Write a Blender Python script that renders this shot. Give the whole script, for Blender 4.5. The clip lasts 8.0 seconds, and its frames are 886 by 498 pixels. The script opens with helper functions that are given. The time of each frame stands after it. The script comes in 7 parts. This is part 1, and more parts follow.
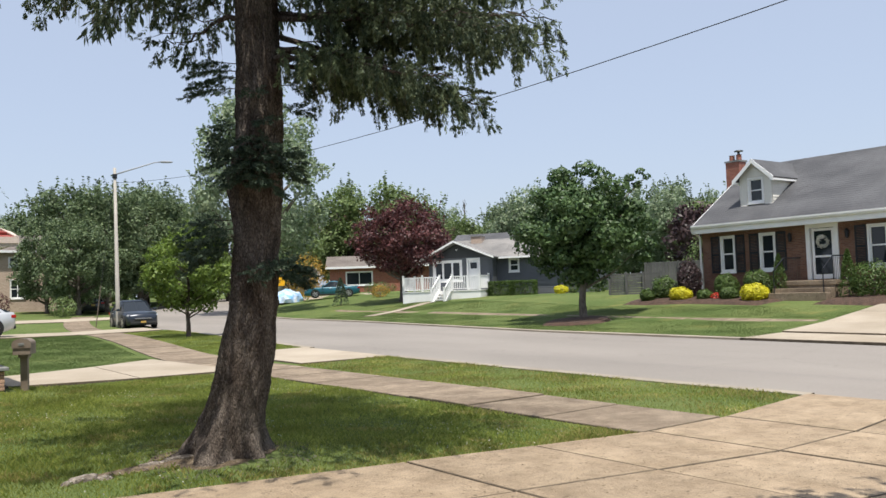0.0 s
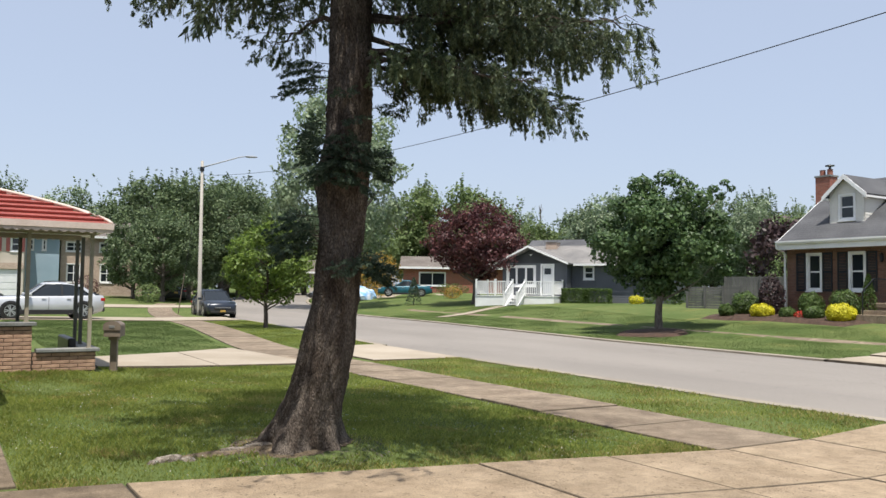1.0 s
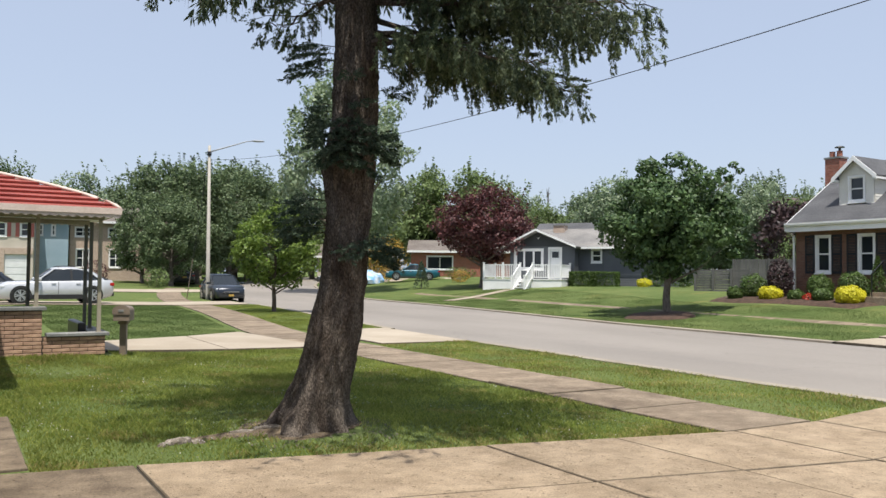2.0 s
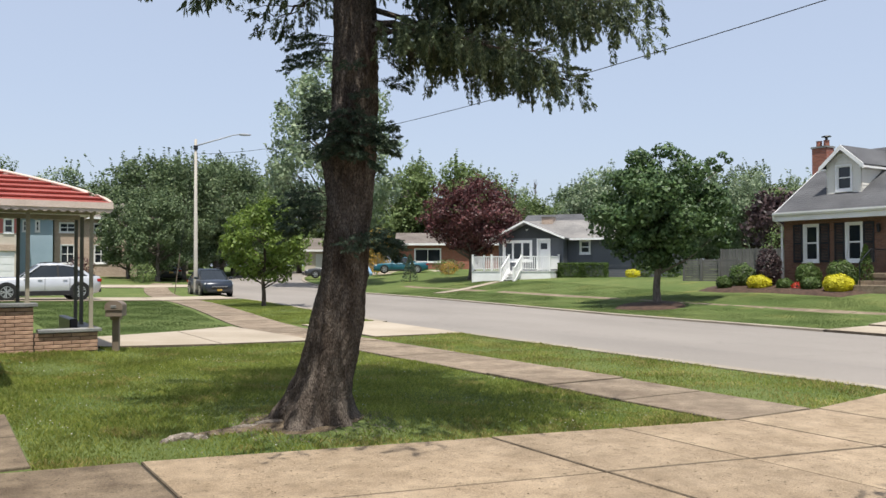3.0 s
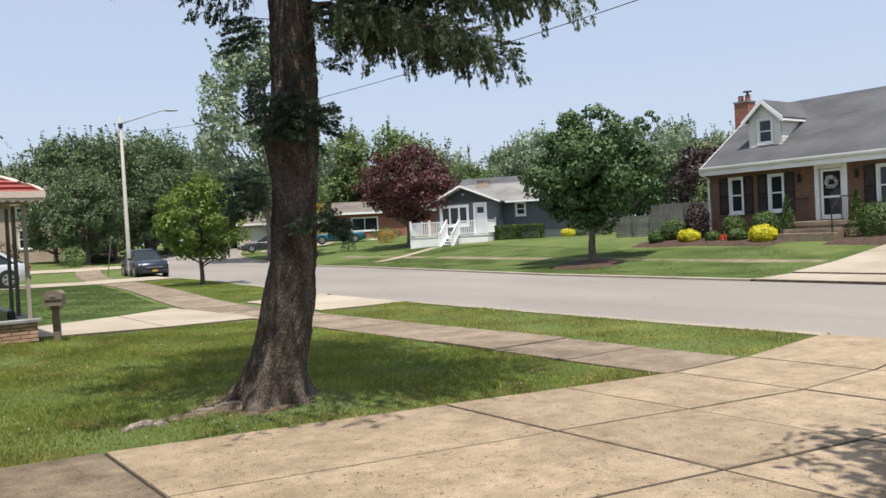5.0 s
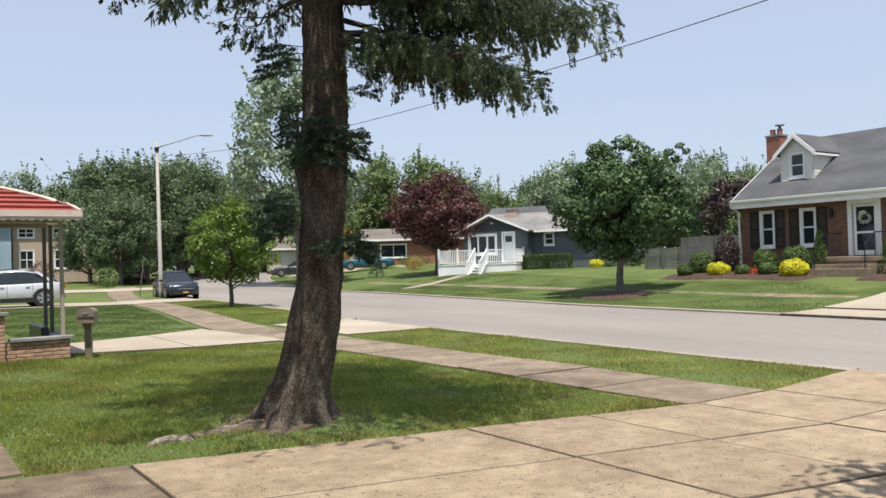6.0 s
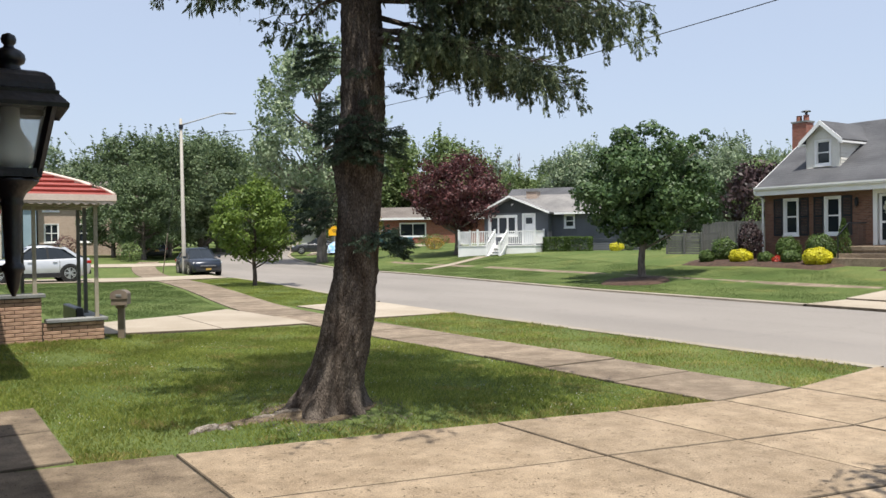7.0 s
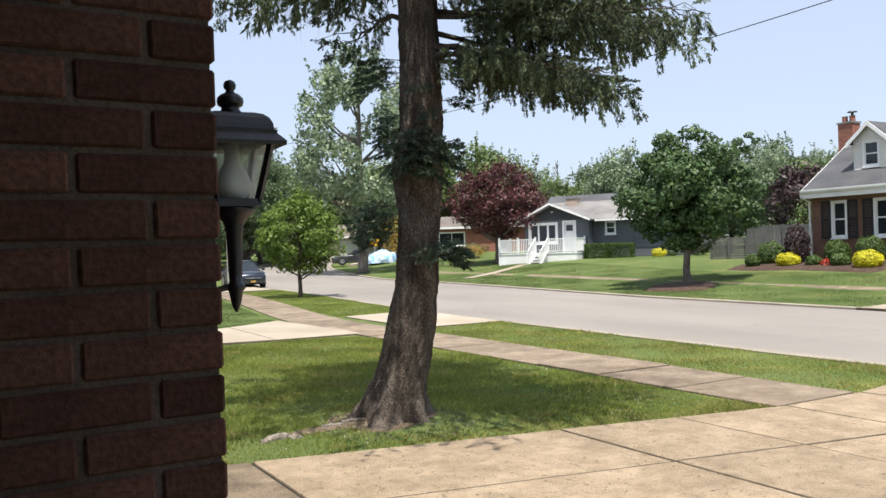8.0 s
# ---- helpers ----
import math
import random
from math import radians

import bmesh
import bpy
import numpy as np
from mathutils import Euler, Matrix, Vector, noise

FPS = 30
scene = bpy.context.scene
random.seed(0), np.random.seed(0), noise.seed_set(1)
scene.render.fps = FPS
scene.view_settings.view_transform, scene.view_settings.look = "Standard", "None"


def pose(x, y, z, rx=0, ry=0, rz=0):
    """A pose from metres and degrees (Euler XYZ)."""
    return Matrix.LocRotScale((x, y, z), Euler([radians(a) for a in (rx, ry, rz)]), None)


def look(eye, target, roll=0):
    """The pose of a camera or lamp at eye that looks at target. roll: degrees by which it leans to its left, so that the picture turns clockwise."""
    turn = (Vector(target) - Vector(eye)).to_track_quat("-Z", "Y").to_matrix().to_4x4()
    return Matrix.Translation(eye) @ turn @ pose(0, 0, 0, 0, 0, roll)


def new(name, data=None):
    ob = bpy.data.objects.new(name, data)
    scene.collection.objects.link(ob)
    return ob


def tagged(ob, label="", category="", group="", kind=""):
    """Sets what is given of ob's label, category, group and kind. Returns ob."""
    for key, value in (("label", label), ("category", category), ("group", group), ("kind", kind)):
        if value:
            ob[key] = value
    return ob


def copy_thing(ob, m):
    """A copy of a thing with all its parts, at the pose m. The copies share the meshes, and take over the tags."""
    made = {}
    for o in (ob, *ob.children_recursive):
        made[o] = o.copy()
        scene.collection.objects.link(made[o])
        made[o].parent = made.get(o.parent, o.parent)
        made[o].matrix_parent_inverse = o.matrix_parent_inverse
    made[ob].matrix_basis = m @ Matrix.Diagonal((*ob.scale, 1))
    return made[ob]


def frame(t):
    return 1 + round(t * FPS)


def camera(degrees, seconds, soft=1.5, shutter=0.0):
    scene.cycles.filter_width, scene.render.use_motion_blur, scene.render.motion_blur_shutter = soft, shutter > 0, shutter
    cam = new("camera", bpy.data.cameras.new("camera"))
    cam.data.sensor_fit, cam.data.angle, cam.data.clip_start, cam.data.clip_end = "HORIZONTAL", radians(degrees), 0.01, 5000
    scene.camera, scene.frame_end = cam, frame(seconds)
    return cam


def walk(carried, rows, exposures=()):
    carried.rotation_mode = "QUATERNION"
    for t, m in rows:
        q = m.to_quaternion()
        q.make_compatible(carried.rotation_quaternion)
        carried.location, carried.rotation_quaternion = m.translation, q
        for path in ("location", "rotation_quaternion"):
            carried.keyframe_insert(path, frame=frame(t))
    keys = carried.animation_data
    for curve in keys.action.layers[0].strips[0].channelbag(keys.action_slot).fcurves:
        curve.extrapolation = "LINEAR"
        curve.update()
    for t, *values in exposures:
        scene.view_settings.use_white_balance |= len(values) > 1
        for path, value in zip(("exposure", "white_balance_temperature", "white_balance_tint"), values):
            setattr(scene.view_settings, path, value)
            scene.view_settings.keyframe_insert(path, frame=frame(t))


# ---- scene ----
cam = camera(57.3, 8.0)
PATH = [
    (0, (0.091, -0.084, 1.524), (1.294, 1.512, 1.62), -2.1),
    (0.5, (0.032, -0.085, 1.511), (1.144, 1.575, 1.615), -0.6),
    (1, (-0.004, -0.073, 1.523), (1.049, 1.623, 1.628), 0.7),
    (1.5, (-0.002, -0.071, 1.519), (1.041, 1.633, 1.609), 0.7),
    (2, (0.003, -0.072, 1.514), (1.042, 1.636, 1.579), 0.5),
    (3.5, (-0.161, 0.121, 1.498), (0.924, 1.801, 1.539), -0.5),
    (4, (-0.199, 0.078, 1.512), (0.888, 1.757, 1.546), -1.2),
    (4.5, (-0.376, -0.107, 1.577), (0.719, 1.567, 1.592), -2.0),
    (4.7, (-0.358, -0.057, 1.628), (0.822, 1.557, 1.575), -3.4),
    (5.8, (-0.303, -0.165, 1.522), (0.87, 1.455, 1.541), -1.9),
    (6, (-0.357, -0.181, 1.564), (0.784, 1.462, 1.595), -1.7),
    (6.5, (-0.536, -0.154, 1.699), (0.577, 1.508, 1.705), -1.8),
    (7, (-0.594, -0.214, 1.783), (0.51, 1.453, 1.759), -0.8),
    (7.5, (-0.703, -0.239, 1.789), (0.332, 1.472, 1.785), -1.3),
    (7.6, (-0.753, -0.233, 1.786), (0.278, 1.481, 1.79), -1.4),
    (7.8, (-0.828, -0.213, 1.789), (0.197, 1.504, 1.796), -1.7),
    (8, (-0.897, -0.207, 1.804), (0.131, 1.508, 1.804), -1.8),
]
walk(cam, [(t, look(eye, target, roll)) for t, eye, target, roll in PATH],
     [(0, 0.5), (2, 0.5), (4.5, 0.53), (6.8, 0.55), (7.4, 0.66), (8, 0.77)])

# ---- light ----
SUN_EL, SUN_DIR = 70.5, (-0.40, -0.917)
world = bpy.data.worlds.new("sky")
scene.world = world
world.use_nodes = True
wn = world.node_tree.nodes
sky = wn.new("ShaderNodeTexSky")
sky.sky_type = "NISHITA"
sky.sun_disc = False
sky.sun_elevation = radians(SUN_EL)
sky.sun_rotation = math.atan2(SUN_DIR[0], SUN_DIR[1])
sky.air_density, sky.dust_density, sky.ozone_density, sky.altitude = 1.0, 2.2, 1.0, 100
haze = wn.new("ShaderNodeMix")
haze.data_type = "RGBA"
haze.inputs[0].default_value = 0.72
haze.inputs[7].default_value = (2.64, 2.98, 3.70, 1)
world.node_tree.links.new(sky.outputs[0], haze.inputs[6])
world.node_tree.links.new(haze.outputs[2], wn["Background"].inputs[0])
wn["Background"].inputs[1].default_value = 0.15
sun = new("sun", bpy.data.lights.new("sun", "SUN"))
sun.data.energy, sun.data.angle, sun.data.color = 4.2, radians(0.55), (1.0, 0.95, 0.87)
sun_el = radians(SUN_EL)
sun.matrix_world = look((SUN_DIR[0] * math.cos(sun_el) * 50, SUN_DIR[1] * math.cos(sun_el) * 50, math.sin(sun_el) * 50), (0, 0, 0))

# ---- materials ----
def links(m):
    return m.node_tree.nodes, m.node_tree.links.new


def mat(name, c1, c2, rough=0.75, coarse=1.2, fine=40.0, bump=0.15, metal=0.0, spec=0.4, speck=0.25, vary=0.0, stretch=(1, 1, 1), dist=0.01, coat=0.0):
    """Two tones blended by a coarse noise, a fine grain that darkens and lifts the surface, and a tone per object."""
    m = bpy.data.materials.new(name)
    m.use_nodes = True
    n, link = links(m)
    b = n["Principled BSDF"]
    b.inputs["Roughness"].default_value, b.inputs["Metallic"].default_value = rough, metal
    b.inputs["Specular IOR Level"].default_value = spec
    b.inputs["Coat Weight"].default_value = coat
    co = n.new("ShaderNodeTexCoord")
    mp = n.new("ShaderNodeMapping")
    mp.inputs["Scale"].default_value = stretch
    link(co.outputs["Object"], mp.inputs[0])
    a, f = n.new("ShaderNodeTexNoise"), n.new("ShaderNodeTexNoise")
    a.inputs["Scale"].default_value, a.inputs["Detail"].default_value = coarse, 5
    f.inputs["Scale"].default_value, f.inputs["Detail"].default_value = fine, 4
    for q in (a, f):
        link(mp.outputs[0], q.inputs["Vector"])
    ramp = n.new("ShaderNodeValToRGB")
    ramp.color_ramp.elements[0].position, ramp.color_ramp.elements[1].position = 0.34, 0.66
    ramp.color_ramp.elements[0].color, ramp.color_ramp.elements[1].color = (*c1, 1), (*c2, 1)
    link(a.outputs["Fac"], ramp.inputs[0])
    hsv = n.new("ShaderNodeHueSaturation")
    link(ramp.outputs[0], hsv.inputs["Color"])
    rng = n.new("ShaderNodeMapRange")
    rng.inputs["From Min"].default_value, rng.inputs["From Max"].default_value = 0.3, 0.7
    rng.inputs["To Min"].default_value, rng.inputs["To Max"].default_value = 1 - speck, 1 + speck
    link(f.outputs["Fac"], rng.inputs["Value"])
    last = rng.outputs[0]
    if vary:
        oi, r2, mul = n.new("ShaderNodeObjectInfo"), n.new("ShaderNodeMapRange"), n.new("ShaderNodeMath")
        r2.inputs["To Min"].default_value, r2.inputs["To Max"].default_value = 1 - vary, 1 + vary
        link(oi.outputs["Random"], r2.inputs["Value"])
        mul.operation = "MULTIPLY"
        link(last, mul.inputs[0])
        link(r2.outputs[0], mul.inputs[1])
        last = mul.outputs[0]
    link(last, hsv.inputs["Value"])
    link(hsv.outputs[0], b.inputs["Base Color"])
    if bump:
        bp = n.new("ShaderNodeBump")
        bp.inputs["Strength"].default_value, bp.inputs["Distance"].default_value = bump, dist
        link(f.outputs["Fac"], bp.inputs["Height"])
        link(bp.outputs[0], b.inputs["Normal"])
    return m


def leaf_mat(name, c1, c2, translucent=0.35, rough=0.5, spec=0.35):
    """Foliage: each leaf has its own tone and lets some light through."""
    m = bpy.data.materials.new(name)
    m.use_nodes = True
    n, link = links(m)
    b = n["Principled BSDF"]
    b.inputs["Roughness"].default_value, b.inputs["Specular IOR Level"].default_value = rough, spec
    g = n.new("ShaderNodeNewGeometry")
    ramp = n.new("ShaderNodeValToRGB")
    ramp.color_ramp.elements[0].color, ramp.color_ramp.elements[1].color = (*c1, 1), (*c2, 1)
    link(g.outputs["Random Per Island"], ramp.inputs[0])
    no = n.new("ShaderNodeTexNoise")
    no.inputs["Scale"].default_value = 0.9
    co = n.new("ShaderNodeTexCoord")
    link(co.outputs["Object"], no.inputs["Vector"])
    rng = n.new("ShaderNodeMapRange")
    rng.inputs["From Min"].default_value, rng.inputs["From Max"].default_value = 0.3, 0.7
    rng.inputs["To Min"].default_value, rng.inputs["To Max"].default_value = 0.75, 1.25
    link(no.outputs["Fac"], rng.inputs["Value"])
    hsv = n.new("ShaderNodeHueSaturation")
    link(rng.outputs[0], hsv.inputs["Value"])
    link(ramp.outputs[0], hsv.inputs["Color"])
    link(hsv.outputs[0], b.inputs["Base Color"])
    t, mix = n.new("ShaderNodeBsdfTranslucent"), n.new("ShaderNodeMixShader")
    link(hsv.outputs[0], t.inputs["Color"])
    mix.inputs[0].default_value = translucent
    link(b.outputs[0], mix.inputs[1])
    link(t.outputs[0], mix.inputs[2])
    link(mix.outputs[0], n["Material Output"].inputs["Surface"])
    return m


def brick_mat(name, c1, c2, mortar, w=0.213, h=0.0677):
    """Brickwork seen from afar, in the wall's own metres: u along the wall, v up."""
    m = mat(name, c1, c2, 0.85, 0.8, 30, 0.2)
    n, link = links(m)
    b = n["Principled BSDF"]
    co, sep, comb = n.new("ShaderNodeTexCoord"), n.new("ShaderNodeSeparateXYZ"), n.new("ShaderNodeCombineXYZ")
    add = n.new("ShaderNodeMath")
    link(co.outputs["Object"], sep.inputs[0])
    link(sep.outputs["X"], add.inputs[0])
    link(sep.outputs["Y"], add.inputs[1])
    link(add.outputs[0], comb.inputs["X"])
    link(sep.outputs["Z"], comb.inputs["Y"])
    br = n.new("ShaderNodeTexBrick")
    br.inputs["Scale"].default_value = 1.0
    br.inputs["Brick Width"].default_value, br.inputs["Row Height"].default_value = w, h
    br.inputs["Mortar Size"].default_value = 0.006
    br.inputs["Color1"].default_value, br.inputs["Color2"].default_value = (*c1, 1), (*c2, 1)
    br.inputs["Mortar"].default_value = (*mortar, 1)
    link(comb.outputs[0], br.inputs["Vector"])
    hsv = [q for q in n if q.bl_idname == "ShaderNodeHueSaturation"][0]
    link(br.outputs["Color"], hsv.inputs["Color"])
    return m


def glass_mat(name, tint=(0.02, 0.025, 0.03), rough=0.04):
    m = bpy.data.materials.new(name)
    m.use_nodes = True
    b = m.node_tree.nodes["Principled BSDF"]
    b.inputs["Base Color"].default_value = (*tint, 1)
    b.inputs["Roughness"].default_value, b.inputs["IOR"].default_value = rough, 1.5
    return m


def clear_mat(name, see=0.5, tint=(0.9, 0.92, 0.92)):
    """Dusty old glass: part clear, part milky."""
    m = bpy.data.materials.new(name)
    m.use_nodes = True
    n, link = links(m)
    g, t, mix = n.new("ShaderNodeBsdfTranslucent"), n.new("ShaderNodeBsdfTransparent"), n.new("ShaderNodeMixShader")
    g.inputs["Color"].default_value = (*tint, 1)
    t.inputs["Color"].default_value = (*tint, 1)
    mix.inputs[0].default_value = see
    link(g.outputs[0], mix.inputs[1])
    link(t.outputs[0], mix.inputs[2])
    link(mix.outputs[0], n["Material Output"].inputs["Surface"])
    return m


def ground_mat():
    m = mat("lawn_soil", (0.078, 0.114, 0.034), (0.124, 0.154, 0.052), 0.95, 0.35, 55, 0.6, speck=0.45, dist=0.03, spec=0.1)
    n, link = links(m)
    hsv = [q for q in n if q.bl_idname == "ShaderNodeHueSaturation"][0]
    ramp = [q for q in n if q.bl_idname == "ShaderNodeValToRGB"][0]
    co = [q for q in n if q.bl_idname == "ShaderNodeTexCoord"][0]
    no = n.new("ShaderNodeTexNoise")
    no.inputs["Scale"].default_value, no.inputs["Detail"].default_value = 0.9, 6
    link(co.outputs["Object"], no.inputs["Vector"])
    r = n.new("ShaderNodeValToRGB")
    r.color_ramp.elements[0].position, r.color_ramp.elements[1].position = 0.58, 0.72
    r.color_ramp.elements[0].color, r.color_ramp.elements[1].color = (0, 0, 0, 1), (1, 1, 1, 1)
    link(no.outputs["Fac"], r.inputs[0])
    mx = n.new("ShaderNodeMix")
    mx.data_type = "RGBA"
    mul = n.new("ShaderNodeMath")
    mul.operation = "MULTIPLY"
    mul.inputs[1].default_value = 0.4
    link(r.outputs[0], mul.inputs[0])
    link(mul.outputs[0], mx.inputs[0])
    link(ramp.outputs[0], mx.inputs[6])
    mx.inputs[7].default_value = (0.23, 0.20, 0.07, 1)
    link(mx.outputs[2], hsv.inputs["Color"])
    return m


def cracked(m, scale=0.55, width=0.012, depth=0.45):
    """Hairline cracks and darker blotches over a paved surface."""
    n, link = links(m)
    hsv = [q for q in n if q.bl_idname == "ShaderNodeHueSaturation"][0]
    b = n["Principled BSDF"]
    geo, vo, no = n.new("ShaderNodeNewGeometry"), n.new("ShaderNodeTexVoronoi"), n.new("ShaderNodeTexNoise")
    vo.feature = "DISTANCE_TO_EDGE"
    vo.inputs["Scale"].default_value, no.inputs["Scale"].default_value = scale, 1.7
    no.inputs["Detail"].default_value = 5
    add = n.new("ShaderNodeVectorMath")
    link(geo.outputs["Position"], no.inputs["Vector"])
    link(geo.outputs["Position"], add.inputs[0])
    link(no.outputs["Color"], add.inputs[1])
    link(add.outputs[0], vo.inputs["Vector"])
    r = n.new("ShaderNodeMapRange")
    r.inputs["From Max"].default_value = width
    r.inputs["To Min"].default_value, r.inputs["To Max"].default_value = 1 - depth, 1
    link(vo.outputs["Distance"], r.inputs["Value"])
    mx = n.new("ShaderNodeMix")
    mx.data_type, mx.blend_type = "RGBA", "MULTIPLY"
    mx.inputs[0].default_value = 1
    link(hsv.outputs[0], mx.inputs[6])
    link(r.outputs[0], mx.inputs[7])
    link(mx.outputs[2], b.inputs["Base Color"])
    return m


def pitted(m):
    """Dark pits and pale worn spots strewn over old concrete."""
    n, link = links(m)
    b = n["Principled BSDF"]
    src = b.inputs["Base Color"].links[0].from_socket
    geo = n.new("ShaderNodeNewGeometry")
    last = src
    for scale, detail, lo, hi, dark, light in ((17.0, 3, 0.63, 0.72, 0.45, 1.0), (7.0, 6, 0.38, 0.66, 0.90, 1.12), (0.7, 4, 0.35, 0.7, 0.93, 1.09)):
        no, r, mx = n.new("ShaderNodeTexNoise"), n.new("ShaderNodeMapRange"), n.new("ShaderNodeMix")
        no.inputs["Scale"].default_value, no.inputs["Detail"].default_value = scale, detail
        link(geo.outputs["Position"], no.inputs["Vector"])
        r.inputs["From Min"].default_value, r.inputs["From Max"].default_value = lo, hi
        r.inputs["To Min"].default_value, r.inputs["To Max"].default_value = light, dark
        link(no.outputs["Fac"], r.inputs["Value"])
        mx.data_type, mx.blend_type = "RGBA", "MULTIPLY"
        mx.inputs[0].default_value = 1
        link(last, mx.inputs[6])
        link(r.outputs[0], mx.inputs[7])
        last = mx.outputs[2]
    link(last, b.inputs["Base Color"])
    return m


def bark_mat(name, c1, c2, scale=24.0):
    """Upright bark plates parted by dark furrows, with a fine grain."""
    m = mat(name, c1, c2, 0.95, 7, 75, 0.8, speck=0.5, stretch=(1, 1, 0.45), dist=0.02, spec=0.12)
    n, link = links(m)
    hsv = [q for q in n if q.bl_idname == "ShaderNodeHueSaturation"][0]
    mp = [q for q in n if q.bl_idname == "ShaderNodeMapping"][0]
    bp = [q for q in n if q.bl_idname == "ShaderNodeBump"][0]
    vo, no, add, r = n.new("ShaderNodeTexVoronoi"), n.new("ShaderNodeTexNoise"), n.new("ShaderNodeVectorMath"), n.new("ShaderNodeMapRange")
    vo.feature = "DISTANCE_TO_EDGE"
    vo.inputs["Scale"].default_value = scale
    no.inputs["Scale"].default_value, no.inputs["Detail"].default_value = 9, 4
    sc = n.new("ShaderNodeVectorMath")
    sc.operation = "SCALE"
    sc.inputs["Scale"].default_value = 0.16
    link(mp.outputs[0], no.inputs["Vector"])
    link(no.outputs["Color"], sc.inputs[0])
    link(mp.outputs[0], add.inputs[0])
    link(sc.outputs[0], add.inputs[1])
    link(add.outputs[0], vo.inputs["Vector"])
    r.inputs["From Max"].default_value = 0.24
    r.inputs["To Min"].default_value = 0.6
    link(vo.outputs["Distance"], r.inputs["Value"])
    mx = n.new("ShaderNodeMix")
    mx.data_type, mx.blend_type = "RGBA", "MULTIPLY"
    mx.inputs[0].default_value = 1
    link(hsv.outputs[0], mx.inputs[6])
    link(r.outputs[0], mx.inputs[7])
    link(mx.outputs[2], n["Principled BSDF"].inputs["Base Color"])
    b2 = n.new("ShaderNodeBump")
    b2.inputs["Strength"].default_value, b2.inputs["Distance"].default_value = 0.8, 0.02
    link(r.outputs[0], b2.inputs["Height"])
    link(bp.outputs[0], b2.inputs["Normal"])
    link(b2.outputs[0], n["Principled BSDF"].inputs["Normal"])
    return m


M_GROUND = ground_mat()
M_ROAD = cracked(mat("asphalt", (0.215, 0.195, 0.175), (0.265, 0.24, 0.215), 0.9, 0.35, 130, 0.3, speck=0.14, stretch=(1, 0.3, 1), spec=0.2), 0.16, 0.006, 0.13)
M_KERB = mat("kerb_concrete", (0.24, 0.205, 0.16), (0.32, 0.28, 0.22), 0.9, 1.1, 60, 0.3, speck=0.18)
M_DRIVE = pitted(cracked(mat("drive_concrete", (0.24, 0.182, 0.122), (0.325, 0.252, 0.174), 0.9, 2.3, 90, 0.6, speck=0.34, vary=0.07, spec=0.2), 0.22, 0.003, 0.22))
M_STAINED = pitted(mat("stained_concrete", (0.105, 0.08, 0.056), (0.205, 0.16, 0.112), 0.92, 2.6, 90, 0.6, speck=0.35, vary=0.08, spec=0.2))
M_WALK = pitted(mat("walk_concrete", (0.155, 0.119, 0.086), (0.245, 0.195, 0.142), 0.92, 2.1, 80, 0.5, speck=0.32, vary=0.13, spec=0.2))
M_PALE = mat("pale_concrete", (0.31, 0.262, 0.20), (0.39, 0.335, 0.265), 0.9, 0.6, 70, 0.3, speck=0.12, vary=0.05, spec=0.2)
M_SOIL = mat("dry_soil", (0.10, 0.075, 0.05), (0.20, 0.155, 0.105), 0.95, 5, 70, 0.8, speck=0.45, dist=0.03, spec=0.1)
M_EDGE = mat("dirty_slab_edge", (0.085, 0.066, 0.046), (0.15, 0.118, 0.084), 0.95, 4, 60, 0.3)
M_JOINT = mat("joint_dirt", (0.03, 0.025, 0.018), (0.06, 0.05, 0.036), 0.95, 4, 60, 0.3)
M_GRASS = leaf_mat("grass_blades", (0.16, 0.22, 0.034), (0.41, 0.425, 0.115), 0.5, 0.55, 0.3)
M_GRASSDRY = leaf_mat("dry_grass_blades", (0.30, 0.27, 0.07), (0.52, 0.44, 0.19), 0.4, 0.6, 0.25)
M_GRASS2 = leaf_mat("cool_grass_blades", (0.09, 0.136, 0.042), (0.142, 0.188, 0.064), 0.45, 0.6, 0.25)
M_BARK = bark_mat("spruce_bark", (0.08, 0.062, 0.05), (0.18, 0.15, 0.125), 34)
M_BARK2 = mat("grey_bark", (0.10, 0.085, 0.07), (0.19, 0.165, 0.14), 0.95, 5, 30, 0.8, speck=0.35, stretch=(1, 1, 0.3), dist=0.03, spec=0.15)
# The same needles in a lit and a darker tone, shade put into the second
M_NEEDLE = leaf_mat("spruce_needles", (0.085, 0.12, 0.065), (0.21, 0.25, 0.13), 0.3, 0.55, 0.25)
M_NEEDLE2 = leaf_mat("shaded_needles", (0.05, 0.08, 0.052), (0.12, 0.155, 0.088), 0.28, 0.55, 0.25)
# Trunk tufts: darker still, their shade put into the colour
M_TUFTSHADE = leaf_mat("shaded_tuft_needles", (0.042, 0.07, 0.05), (0.10, 0.138, 0.085), 0.2, 0.55, 0.25)
M_DEADTWIG = leaf_mat("dry_twigs", (0.10, 0.085, 0.07), (0.20, 0.17, 0.14), 0.1, 0.8, 0.1)
M_LEAF = leaf_mat("maple_leaves", (0.034, 0.072, 0.024), (0.10, 0.16, 0.054), 0.25, 0.5, 0.35)
M_LEAFLIME = leaf_mat("bright_leaves", (0.10, 0.165, 0.03), (0.21, 0.285, 0.06), 0.42)
M_LEAFSILVER = leaf_mat("silver_leaves", (0.13, 0.20, 0.10), (0.36, 0.42, 0.28), 0.38)
M_LEAFDARK = leaf_mat("woodland_leaves", (0.078, 0.122, 0.055), (0.185, 0.24, 0.118), 0.34)
M_LEAFPALE = leaf_mat("pale_woodland_leaves", (0.115, 0.175, 0.06), (0.215, 0.275, 0.105), 0.38)
